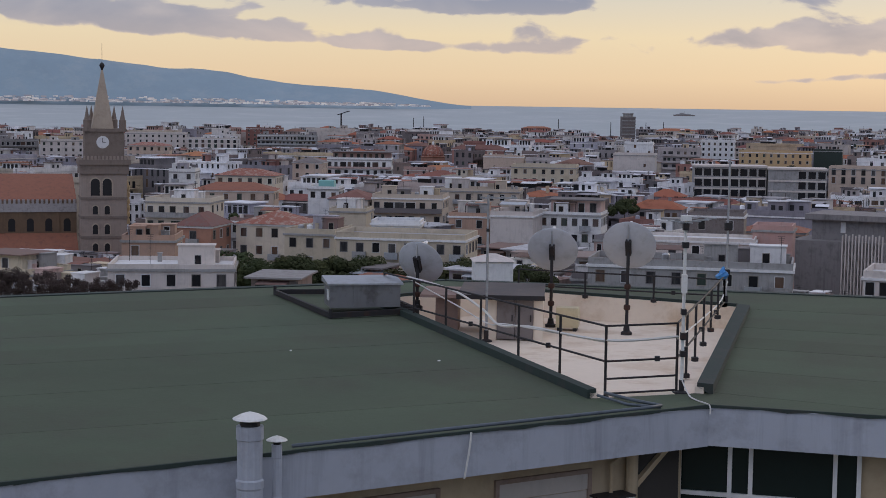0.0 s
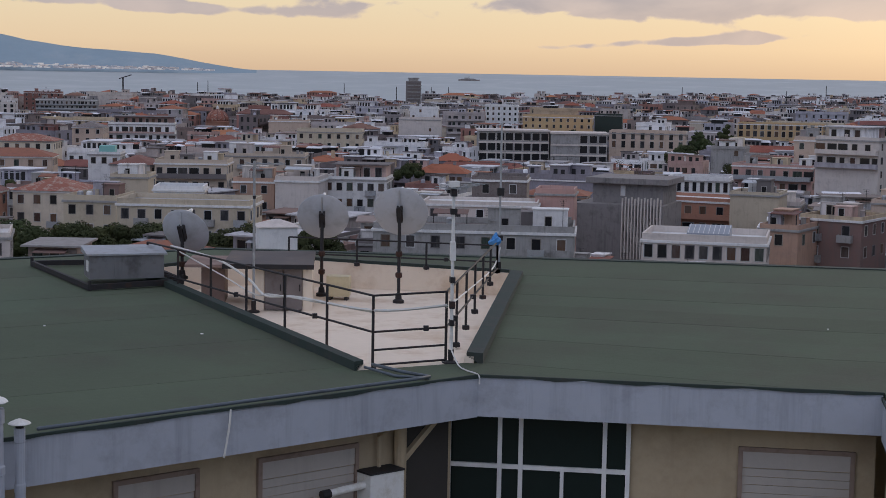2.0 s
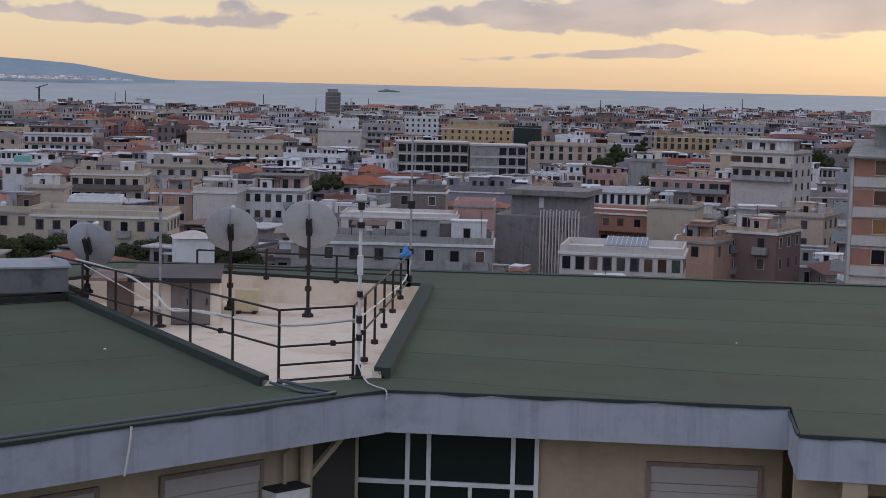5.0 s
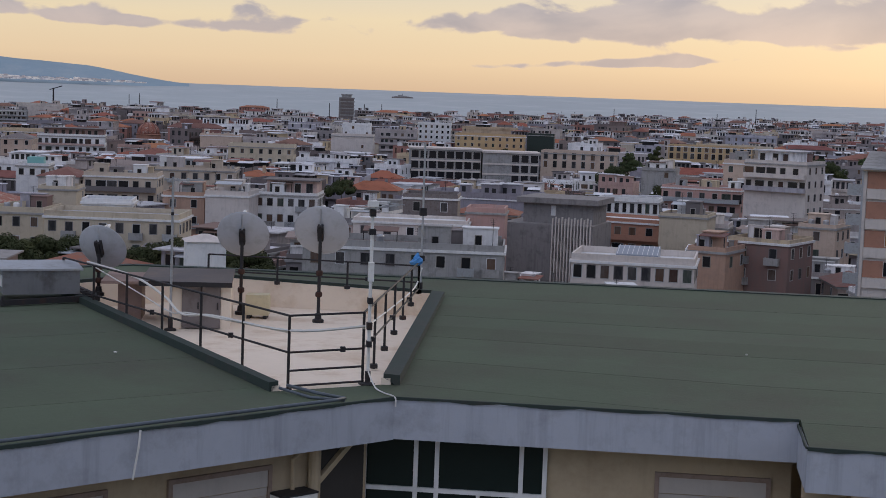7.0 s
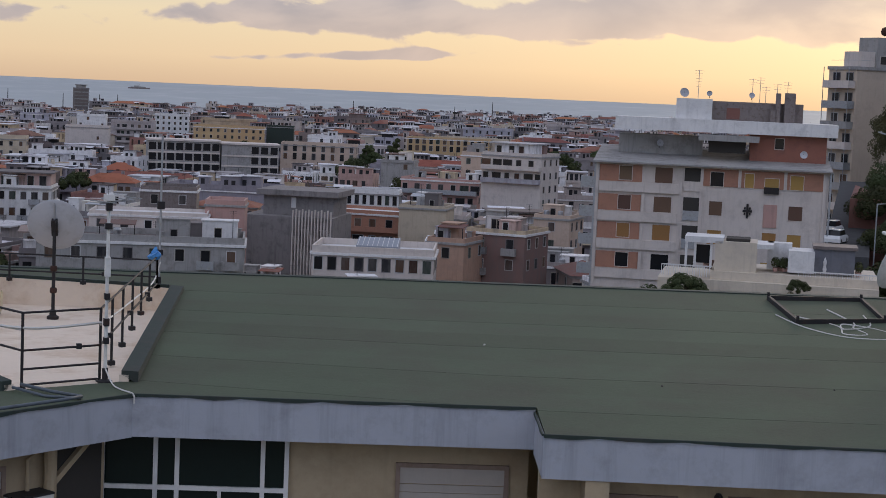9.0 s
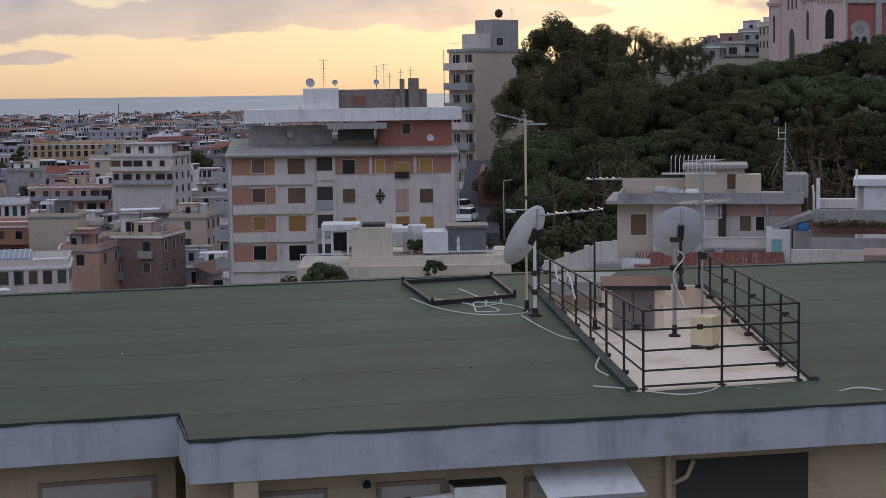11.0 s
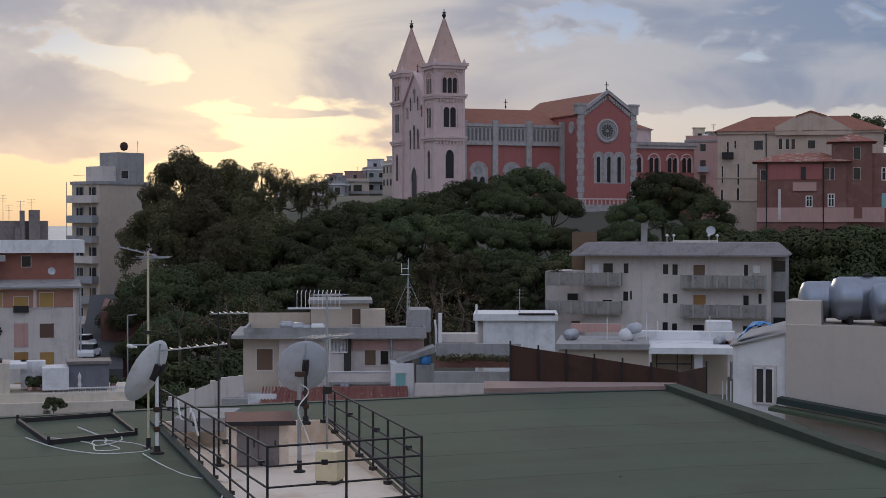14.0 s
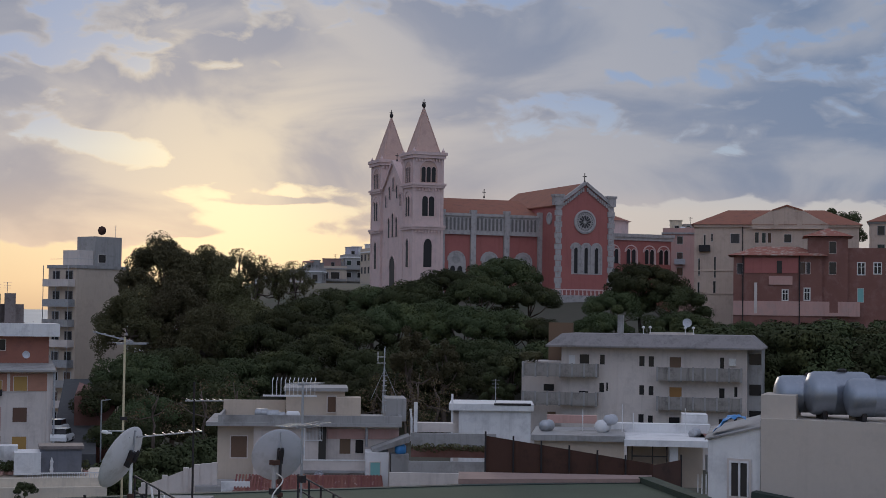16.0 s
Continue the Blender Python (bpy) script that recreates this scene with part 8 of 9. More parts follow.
    panel("tank_plinth", t, X(815), X(885), -6, Z(457), -2.6, -1.4, M_CONCRETE)
    # tiled strip before the house, ramp with parapet
    s = Shape().prism([(X(200), -5.0), (X(780), -5.0), (X(780), -2.6), (X(275), -2.6)], Z(640), [Z(590), Z(590), Z(540), Z(540)])
    part("tile_strip", s, M_TILE_DARK, t, "strip of patchy red tiles")
    for i in range(46):
        x = 212 + i * 12.4
        part("pantile", Shape().bar((X(x), -5.02, Z(588)), (X(x + 3), -2.7, Z(538)), 0.09, 0.05), M_TILE_DARK, t)
    part("ramp_wall", Shape().wallform([(X(-160), Z(640)), (X(140), Z(640)), (X(140), Z(492)), (X(80), Z(495)), (X(-160), Z(590))], -3.2, -3.0), M_GREYWALL, t)
    for x, y in ((-140, 570), (-60, 540), (20, 510), (62, 498), (130, 490)):
        panel("ramp_post", t, X(x - 10), X(x + 10), Z(620), Z(y), -3.3, -2.9, M_GREYWALL)
    panel("terrace_parapet", t, X(160), X(270), Z(600), Z(555), -4.4, -4.2, M_WHITE)
    panel("terrace_floor", t, X(60), X(720), Z(640), Z(575), -4.2, 0, M_CONCRETE)
    small_dish(t, X(533), -2.4, Z(575), 0.28, 5)


white_house()


def garden_walls():
    d = 92.0
    k = d / 2926 / 2.29
    t = thing("garden_walls", "stepped concrete garden walls stained dark", "wall", at(45.2, d, EYE, 0))
    X = lambda v: (v - 1030) * k
    Z = lambda v: d * math.tan(radians(-5.55 - (v - 560) / 2.29 * 0.01958))
    for x0, x1, y0, y1, a, b, m in ((885, 1240, 400, 455, 3, 3.4, M_CONCRETE), (880, 1240, 500, 560, 0.5, 0.8, M_CONCRETE), (805, 1240, 540, 640, -0.5, -0.2, M_GREYWALL), (895, 1060, 362, 400, 4, 5, M_GREYWALL), (885, 1240, 455, 500, 3.2, 3.3, M_BRICK_RD)):
        panel("wall_tier", t, X(x0), X(x1), Z(y1), Z(y0), a, b, m)
    panel("white_pillar", t, X(895), X(910), Z(400), Z(275), 3.6, 3.8, M_WHITE)
    rng = random.Random(9)
    lf = Shape()
    for i in range(12):
        leaves(lf, rng, (X(910 + i * 26), 2.4, Z(455) + rng.uniform(-0.1, 0.1)), (0.4, 0.3, 0.2), 60, 0.1)
    part("wall_plants", lf, M_EUC, t, "trailing plants on the wall")


garden_walls()


def white_hut():
    t = thing("white_hut", "small white flat-roofed hut", "house", at(46.75, 118, EYE, 0))
    el = lambda e: 118 * math.tan(radians(e))
    w = 118 * math.radians(2.72) / 2
    panel("wall", t, -w + 0.5, w, el(-6.5), el(-3.25), 0, 5, M_WHITE)
    panel("porch_wall", t, -w, -w + 0.5, el(-6.5), el(-3.35), 0.6, 5, M_GREYWALL)
    panel("roof_slab", t, -w - 0.2, w + 0.2, el(-3.25), el(-3.02), -0.3, 5.3, M_WHITE)
    panel("porch_post", t, -w - 0.05, -w + 0.1, el(-5), el(-2.7), -0.1, 0.1, M_WHITE)
    aerial(t, 0.3, 2, el(-3.02), 1.7, 3, 0.6)
    panel("awning_strip", t, 0.2, w, el(-3.06), el(-3.0), -0.35, 0.5, M_METAL)


white_hut()


def flat_sheds():
    d = 84.0
    k = d / 2926 / 2.03
    t = thing("flat_sheds", "low flat sheds with pale sheet roofs and water tanks", "house", at(50.6, d, EYE, 0))
    X = lambda v: (v - 470) * k
    Z = lambda v: d * math.tan(radians(-4.02 - (v - 140) / 2.03 * 0.01958))
    panel("shed_wall", t, X(225), X(545), Z(330), Z(160), 0, 6, M_BEIGE)
    panel("shed_roof", t, X(215), X(548), Z(160), Z(140), -0.4, 6, M_CONCRETE)
    panel("sheet_roof", t, X(545), X(840), Z(172), Z(150), -0.6, 5, M_WHITE, "pale sheet metal roof")
    panel("pale_wall", t, X(500), X(870), Z(150), Z(118), 5, 6, M_WHITE)
    panel("inner_wall", t, X(560), X(830), Z(330), Z(172), 2.0, 5, M_BEIGE)
    panel("white_side", t, X(705), X(735), Z(330), Z(172), 0, 2, M_WHITE)
    for x in (573, 645, 695):
        panel("black_post", t, X(x - 2), X(x + 2), Z(300), Z(170), -0.3, -0.2, M_METAL)
    panel("black_bar", t, X(573), X(695), Z(210), Z(206), -0.3, -0.2, M_METAL)
    panel("grey_tarp", t, X(835), X(885), Z(260), Z(205), -0.2, 1, M_CONCRETE)
    panel("red_roof", t, X(800), X(885), Z(172), Z(150), 2, 5, M_BRICK_RD)
    panel("gable_shed", t, X(770), X(865), Z(170), Z(85), 6.2, 8, M_WHITE)
    panel("brick_edge", t, X(255), X(445), Z(128), Z(98), 6.5, 7, M_OLDPINK)
    for x, r, y, m in ((264, 0.30, 120, M_GALV), (470, 0.34, 118, M_WHITE), (497, 0.28, 95, M_DISH), (803, 0.24, 138, M_GALV)):
        s = Shape()
        s.m = Matrix.Translation((X(x), 2.5, Z(y))) @ Matrix.Rotation(radians(70), 4, "Z") @ Matrix.Rotation(radians(90), 4, "Y")
        s.turned([(r * 0.4, -0.5), (r, -0.38), (r, 0.38), (r * 0.4, 0.5)], 12)
        part("water_tank", s, m, t, smooth=True)
    for x, y in ((395, 60), (540, 40), (580, 70), (770, 50)):
        part("pipe_post", Shape().tube((X(x), 3, Z(140)), (X(x), 3, Z(y)), 0.025), M_WHITE, t)
    for i in range(5):
        panel("railing_post", t, X(800 + i * 14), X(803 + i * 14), Z(330), Z(262), -1.0, -0.95, M_WHITE)


flat_sheds()


def rust_fence():
    t = thing("rusty_fence", "rust-brown sheet iron fence stepping down behind the roof", "fence")
    tops = np.interp
    n = 6
    for i in range(n):
        b0, b1 = 46.59 + 5.75 * i / n, 46.59 + 5.75 * (i + 1) / n
        e0, e1 = -4.04 - 0.85 * i / n, -4.04 - 0.85 * (i + 1) / n
        d = 38.6
        (x0, y0), (x1, y1) = spot(b0, d), spot(b1, d)
        dx, dy = 0.02 * math.sin(radians(b0)), 0.02 * math.cos(radians(b0))
        s = Shape().prism([(x0, y0), (x1, y1), (x1 + dx, y1 + dy), (x0 + dx, y0 + dy)], EYE - 4.2, [EYE + d * math.tan(radians(e)) for e in (e0, e1, e1, e0)])
        part("sheet", s, M_RUST, t)
        x0, y0 = spot(b0 + 0.02, d - 0.04)
        part("post", Shape().tube((x0, y0, EYE - 4.2), (x0, y0, EYE + d * math.tan(radians(e0)) + 0.10), 0.022), M_METAL, t)
    (x0, y0), (x1, y1) = spot(52.34, 38.6), spot(53.28, 40.2)
    part("sheet", Shape().prism([(x0, y0), (x1, y1), (x1 + 0.02, y1 + 0.02), (x0 + 0.02, y0 + 0.02)], EYE - 4.6, EYE - 3.33), M_RUST, t)
    part("post", Shape().tube((x1, y1, EYE - 4.6), (x1, y1, EYE - 3.2), 0.022), M_METAL, t)
    (x0, y0), (x1, y1) = spot(45.7, 37.9), spot(52.3, 37.9)
    (x2, y2), (x3, y3) = spot(45.7, 36.2), spot(51.9, 37.1)
    single("coping_slab", Shape().prism([(x2, y2), (x3, y3), (x1, y1), (x0, y0)], EYE - 4.2, EYE - 3.50), M_SLAB, "brown weathered coping slab under the rusty fence", "coping")


rust_fence()


def tank_house():
    d = 50.0
    t = thing("tank_house", "tall off-white rendered wall with a lower white wing and a door", "house", at(55.93, d, EYE, 0))
    el = lambda e, q=d: q * math.tan(radians(e))
    part("high_wall", Shape().prism([(0, 0), (9.0, -2.6), (11.0, 5), (0.6, 7)], -22, el(-3.29)), M_WALLWHITE, t)
    part("step_block", Shape().prism([(0.0, 0.3), (1.0, 0.0), (1.2, 2.0), (0.2, 2.0)], el(-3.29), el(-2.5)), M_WALLWHITE, t)
    part("low_wing", Shape().prism([(-1.55, 0.6), (-0.01, 0.1), (-0.01, 6), (-1.55, 6)], -22, [el(-4.1), el(-3.6), el(-3.6), el(-4.1)]), M_WHITE, t)
    part("wing_coping", Shape().prism([(-1.65, 0.5), (-0.012, -0.0), (-0.012, 6), (-1.65, 6)], [el(-4.1), el(-3.6), el(-3.6), el(-4.1)], [el(-4.05), el(-3.55), el(-3.55), el(-4.05)]), M_CONCRETE, t)
    m = Matrix.Translation((-0.62, 0.30, el(-5.95))) @ Matrix.Rotation(math.atan2(-0.5, 1.54), 4, "Z")
    dr = opening(t, 0, 0, 0.62, 1.05, M_DARK, name="door")
    dr.matrix_local = m
    lf = part("door_leaf", Shape().box(-0.30, -0.24, -0.06, -0.02, 0, 1.05).box(-0.02, 0.04, -0.06, -0.02, 0, 1.05).box(0.25, 0.30, -0.06, -0.02, 0, 1.05).box(-0.24, 0.25, -0.06, -0.02, 0.99, 1.05), M_WHITE, dr)
    rng = random.Random(14)
    s, nu, nv = Shape(), 9, 6
    grid = [(-1.45 + 1.0 * i / nu, 0.8 + 1.3 * j / nv, el(-4.06) + 0.12 + 0.48 * i / nu + 0.30 * math.sin(math.pi * i / nu) * (0.55 + 0.45 * rng.random()) + rng.uniform(-0.05, 0.05)) for j in range(nv + 1) for i in range(nu + 1)]
    s.add(grid, [(j * (nu + 1) + i, j * (nu + 1) + i + 1, (j + 1) * (nu + 1) + i + 1, (j + 1) * (nu + 1) + i) for j in range(nv) for i in range(nu)])
    part("blue_sheet", s, M_BLUE, t, "crumpled blue plastic sheet")
    part("green_gutter", Shape().bar((-0.2, -0.35, el(-5.78)), (9.0, -3.0, el(-7.2)), 0.5, 0.18), M_FELT_DARK, t)
    part("green_ledge", Shape().bar((-0.4, -0.75, el(-6.0)), (9.0, -3.6, el(-7.5)), 0.7, 0.10), M_FELT, t)
    # steel tanks on the flat top
    for i, (x, y, r) in enumerate(((1.35, 1.5, 0.56), (2.25, 0.75, 0.64), (3.35, 0.0, 0.56))):
        zz = el(-3.29)
        s = Shape()
        m = pose(x, y, zz + r + 0.12, 0, 0, 14)
        tank = thing("water_tank", "horizontal dull steel water tank on a flat roof", "water tank", t.matrix_world @ m, group="steel tanks on the roof")
        s.m = Matrix.Rotation(radians(90), 4, "Y")
        s.turned([(0.05, -0.98), (r * 0.55, -0.95), (r * 0.92, -0.86), (r, -0.74), (r, -0.25), (r * 1.012, -0.24), (r * 1.012, -0.21), (r, -0.2), (r, 0.74), (r * 0.92, 0.86), (r * 0.5, 0.95), (0.05, 0.98)], 28)
        part("shell", s, M_STEEL, tank, smooth=True)
        for u in (-0.5, 0.5):
            part("cradle", Shape().box(u - 0.06, u + 0.06, -r * 0.6, r * 0.6, -r - 0.12, -r * 0.78), M_METAL, tank)
        part("valve_cap", Shape().turned([(0.16, 0), (0.16, 0.06), (0.08, 0.1)], 10, (0.1, 0, r - 0.01)), M_METAL, tank)
    base = t.matrix_world @ Vector((4.9, 1.8, el(-3.29)))
    dish("satellite_dish", "grey satellite dish behind the steel tanks", tuple(base), (base.x, base.y, base.z + 1.15), 1.1, 80, 25, M_DISH)
    # the tall grey pole by the frame's edge
    return t


M_WALLWHITE = surface("off_white_rendered_wall", (0.52, 0.46, 0.40), 0.9, stain=(0.45, 0.40, 0.35), stain_scale=0.4, streaks=0.12, scale=6, spread=0.05)
M_STEEL = surface("dull_stainless_steel", (0.30, 0.33, 0.38), 0.4, metal=0.75, stain=(0.36, 0.38, 0.43), stain_scale=1.5, scale=8, spread=0.08)
tank_house()


def road_and_cars():
    ring = [spot(31.75, 168), spot(33.3, 168), spot(33.2, 225), spot(32.2, 225)]
    ring = [ring[0], ring[1], ring[2], ring[3]]
    z = EYE - 13.6
    tagged(part("road", Shape().prism(ring, 20, [z - 0.6, z - 0.6, z + 4.5, z + 4.5]), M_ASPHALT), "steep asphalt road beside the apartment block", "road", kind="structure")
    single("retaining_wall", Shape().prism([spot(32.55, 186), spot(33.9, 186), spot(33.9, 189), spot(32.7, 222)], 20, EYE - 9.4), M_BRICK_RD, "brown brick retaining wall along the road", "wall")
    rng = random.Random(2)
    for b, d, lab in ((32.02, 181, "white"), (32.18, 175, "white")):
        zz = z - 0.6 + (d - 168) / 57 * 5.1
        c = thing("car", "white hatchback parked on the steep road", "car", at(b, d, zz, 78), group="cars parked on the road")
        part("body", Shape().wallform([(-2.0, 0.25), (2.0, 0.25), (2.05, 0.7), (1.25, 0.92), (-1.95, 0.95), (-2.05, 0.6)], -0.82, 0.82), M_CARWHITE, c)
        part("cabin", Shape().wallform([(-1.85, 0.95), (1.1, 0.93), (0.45, 1.45), (-1.5, 1.48)], -0.72, 0.72), M_PANE_OB, c)
        part("roof_panel", Shape().box(-1.45, 0.42, -0.7, 0.7, 1.46, 1.52), M_CARWHITE, c)
        for x in (-1.25, 1.3):
            for y in (-0.84, 0.66):
                w = Shape()
                w.m = Matrix.Translation((x, y, 0.3)) @ Matrix.Rotation(radians(-90), 4, "X")
                w.turned([(0.30, 0), (0.31, 0.03), (0.31, 0.15), (0.30, 0.18)], 14)
                part("wheel", w, M_METAL, c)
    lamp = thing("street_lamp", "thin grey street lamp by the road", "street lamp", at(33.45, 170, EYE - 17, 0))
    part("pole", Shape().tube((0, 0, 0), (0, 0, 8.0), 0.07), M_GALV, lamp)
    part("arm", Shape().bar((0, 0, 8.0), (0.9, 0, 8.1), 0.12, 0.10), M_GALV, lamp)


M_CARWHITE = surface("white_car_paint", (0.78, 0.78, 0.78), 0.25, bump=0, spread=0.03)
road_and_cars()

# ---------------------------------------------------------------- landmarks of the town
def placed(b0, b1, d, el, depth, label, wall, turn=0.0, h=18, seed=0, tiled=False, roofmat=None, show=0.6, **kw):
    bm_ = (b0 + b1) / 2
    w = 2 * d * math.tan(radians((b1 - b0) / 2)) / max(0.5, math.cos(radians(turn)))
    reserve(bm_, d + depth / 2, w * 0.5, depth * 0.5 + 0.35 * w * abs(math.sin(radians(turn))))
    CLEAR.append((b0, b1, d, el - show))
    return house(at(bm_, d + depth / 2, top_of(el, d) - h, turn), w, depth, h, random.Random(200 + seed), wall=wall, roofmat=roofmat, tiled=tiled, label=label, z_low=h - max(4.0, show * d * 0.0175 + 1.5), **kw)


def campanile():
    d = 475.0
    t = thing("campanile", "tall pale stone bell tower with a clock and pinnacles", "bell tower", at(-11.72, d, EYE, 4))
    k = 0.0868
    X = lambda v: (v - 338) * k
    Z = lambda v: 10.3 - (v - 97) * k
    part("shaft", Shape().box(X(266), X(412), 0, 11, -52, Z(455)), M_TOWER, t)
    part("cornice", Shape().box(X(262), X(418), -0.5, 11.5, Z(455), Z(425)).box(X(258), X(424), -0.9, 11.9, Z(425), Z(408)), M_TOWER_DARK, t)
    for i in range(14):
        part("merlon", Shape().box(X(260 + i * 12), X(267 + i * 12), -0.9, -0.5, Z(408), Z(396)), M_TOWER, t)
    part("clock_stage", Shape().box(X(280), X(405), 1.2, 10, Z(408), Z(318)), M_TOWER_DARK, t)
    part("stage_cornice", Shape().box(X(275), X(412), 0.8, 10.4, Z(318), Z(308)), M_TOWER_DARK, t)
    clk = part("clock_face", Shape().turned([(1.75, 0), (1.75, 0.12), (1.5, 0.16), (0.05, 0.16)], 24).mesh("clock_face", M_WHITE), None, t)
    clk.matrix_local = Matrix.Translation((X(336), 1.2, Z(352))) @ Matrix.Rotation(radians(90), 4, "X")
    part("clock_hand", Shape().box(-0.08, 0.08, -0.1, 1.2, 0.17, 0.2), M_METAL, clk)
    part("clock_hand", Shape().box(-0.1, 0.9, -0.08, 0.08, 0.17, 0.2), M_METAL, clk)
    part("spire", Shape().turned([(X(388) - X(338), Z(310)), (0.35, Z(118))], 4, (0, 5.6, 0), math.pi / 4), M_SPIRE, t, "slender pyramid spire")
    part("finial", Shape().turned([(0.1, Z(120)), (0.6, Z(108)), (0.75, Z(103)), (0.6, Z(98)), (0.05, Z(92)), (0.04, Z(30))], 10, (0, 5.6, 0)), M_METAL, t)
    for x, y in ((286, 1.5), (400, 1.5), (306, 9.5), (380, 9.5)):
        part("pinnacle", Shape().turned([(1.0, Z(318)), (1.0, Z(280)), (0.75, Z(278)), (0.05, Z(234))], 8, (X(x), y, 0)), M_TOWER_DARK, t)
    for x in (311, 349):
        lancet(t, Matrix.Translation((X(x), 0, Z(525))), 2.5, 4.8, False, M_SPIRE, 0.4)
        for y, h in ((586, 2.4), (651, 2.8), (706, 2.2)):
            lancet(t, Matrix.Translation((X(x), 0, Z(y))), 1.4, h, False, M_SPIRE, 0.35)
    for y in (455, 538, 600, 665):
        part("string_course", Shape().box(X(264), X(414), -0.25, 11.25, Z(y), Z(y - 8)), M_TOWER_DARK, t)
    for i in range(6):
        part("side_statue", Shape().turned([(0.7, 0), (0.8, 1), (0.4, 2.2), (0.05, 2.8)], 6, (X(416), 3.0, Z(620 - i * 22))), M_YELLOW, t)
    c = thing("cathedral", "long cathedral nave with terracotta roofs and battlements", "church", at(-14.9, 490, EYE, 2))
    part("nave", Shape().box(-30, 19.5, 0, 16, -52, Z(552)), M_CATH, c)
    part("nave_roof", Shape().prism([(-30, 0.3), (19.5, 0.3), (19.5, 16), (-30, 16)], Z(560), [Z(548), Z(548), Z(470), Z(470)]), M_ORANGE, c, "terracotta nave roof")
    part("battlement_band", Shape().box(-30, 19.5, -0.4, 0, Z(590), Z(562)), M_STONE, c)
    for i in range(38):
        part("merlon", Shape().box(-29.6 + i * 1.3, -28.9 + i * 1.3, -0.4, 0.1, Z(562), Z(548)), M_STONE, c)
    for i in range(9):
        lancet(c, Matrix.Translation((16.8 - i * 5.2, 0, Z(655))), 2.0, 3.8, False, M_CATH, 0.3)
        part("buttress", Shape().box(13.8 - i * 5.2, 14.6 - i * 5.2, -0.3, 0, Z(660), Z(590)), M_CATH, c)
    part("aisle", Shape().box(-30, 19.5, -8, 0, -52, Z(722)), M_CATH, c)
    part("aisle_roof", Shape().prism([(-30, -8.5), (19.5, -8.5), (19.5, 0), (-30, 0)], Z(728), [Z(722), Z(722), Z(660), Z(660)]), M_ORANGE, c, "terracotta aisle roof")
    reserve(-11.7, 481, 8, 9)
    CLEAR.append((-16.0, -10.6, 470, -5.1))
    for q in range(6):
        reserve(-17.5 + q * 1.0, 494, 5, 14)


M_TOWER = surface("pale_pinkish_stone", (0.34, 0.275, 0.23), 0.9, stain=(0.26, 0.21, 0.18), stain_scale=0.2, streaks=0.3, scale=2)
M_TOWER_DARK = surface("dark_weathered_tower_stone", (0.22, 0.175, 0.145), 0.9, stain=(0.15, 0.12, 0.10), stain_scale=0.25, streaks=0.3, scale=2)
M_SPIRE = surface("pale_spire_stone", (0.44, 0.36, 0.28), 0.9, stain=(0.36, 0.29, 0.22), stain_scale=0.2, streaks=0.2, scale=2)
M_CATH = surface("ochre_brown_stone", (0.20, 0.135, 0.085), 0.9, stain=(0.14, 0.10, 0.07), stain_scale=0.15, streaks=0.3, scale=2)
campanile()


def domed_church():
    d = 900
    t = thing("domed_church", "church with a ribbed red-brown dome", "church", at(-0.43, d, EYE, 0))
    z0 = d * math.tan(radians(-1.78))
    part("drum", Shape().turned([(6.4, -50), (6.4, z0 - 0.5), (6.9, z0), (6.2, z0 + 0.2)], 16), M_BRICK_OR, t)
    part("dome", Shape().turned([(6.0 * math.cos(a), z0 + 0.2 + 6.2 * math.sin(a)) for a in [i * math.pi / 2 / 8 for i in range(8)]] + [(0.3, z0 + 6.4)], 16), M_TILE_OLD, t, "ribbed red-brown dome", smooth=True)
    for i in range(8):
        a0 = i * math.pi / 4
        part("rib", Shape().path([(6.1 * math.cos(e) * math.cos(a0), 6.1 * math.cos(e) * math.sin(a0), z0 + 0.2 + 6.3 * math.sin(e)) for e in [j * math.pi / 2 / 6 for j in range(7)]], 0.18, 5), M_BRICK_RD, t)
    part("lantern", Shape().turned([(0.7, z0 + 6.2), (0.7, z0 + 7.6), (0.1, z0 + 8.4)], 8), M_WHITE, t)
    reserve(-0.43, d, 9)
    CLEAR.append((-1.15, 0.05, d, -1.95))


domed_church()


def tower_block():
    d = 1500
    t = thing("tower_block", "dark high-rise block standing above the town roofs", "building", at(6.28, d, EYE, 10))
    zt = d * math.tan(radians(-0.30))
    part("wall", Shape().box(-6, 6, -5, 5, -60, zt), M_HUT, t)
    part("crown", Shape().turned([(4.5, zt), (4.5, zt + 2.2), (5.4, zt + 2.3), (5.4, zt + 3.0)], 8), M_CONCRETE, t)
    for j in range(9):
        part("balcony_band", Shape().box(-6.5, 6.5, -5.6, -5.0, zt - 3 * j - 1.2, zt - 3 * j - 0.2), M_RAW if j % 2 == 0 else M_CONCRETE, t)
    reserve(6.28, d, 10)
    CLEAR.append((5.9, 6.65, d, -0.95))


tower_block()


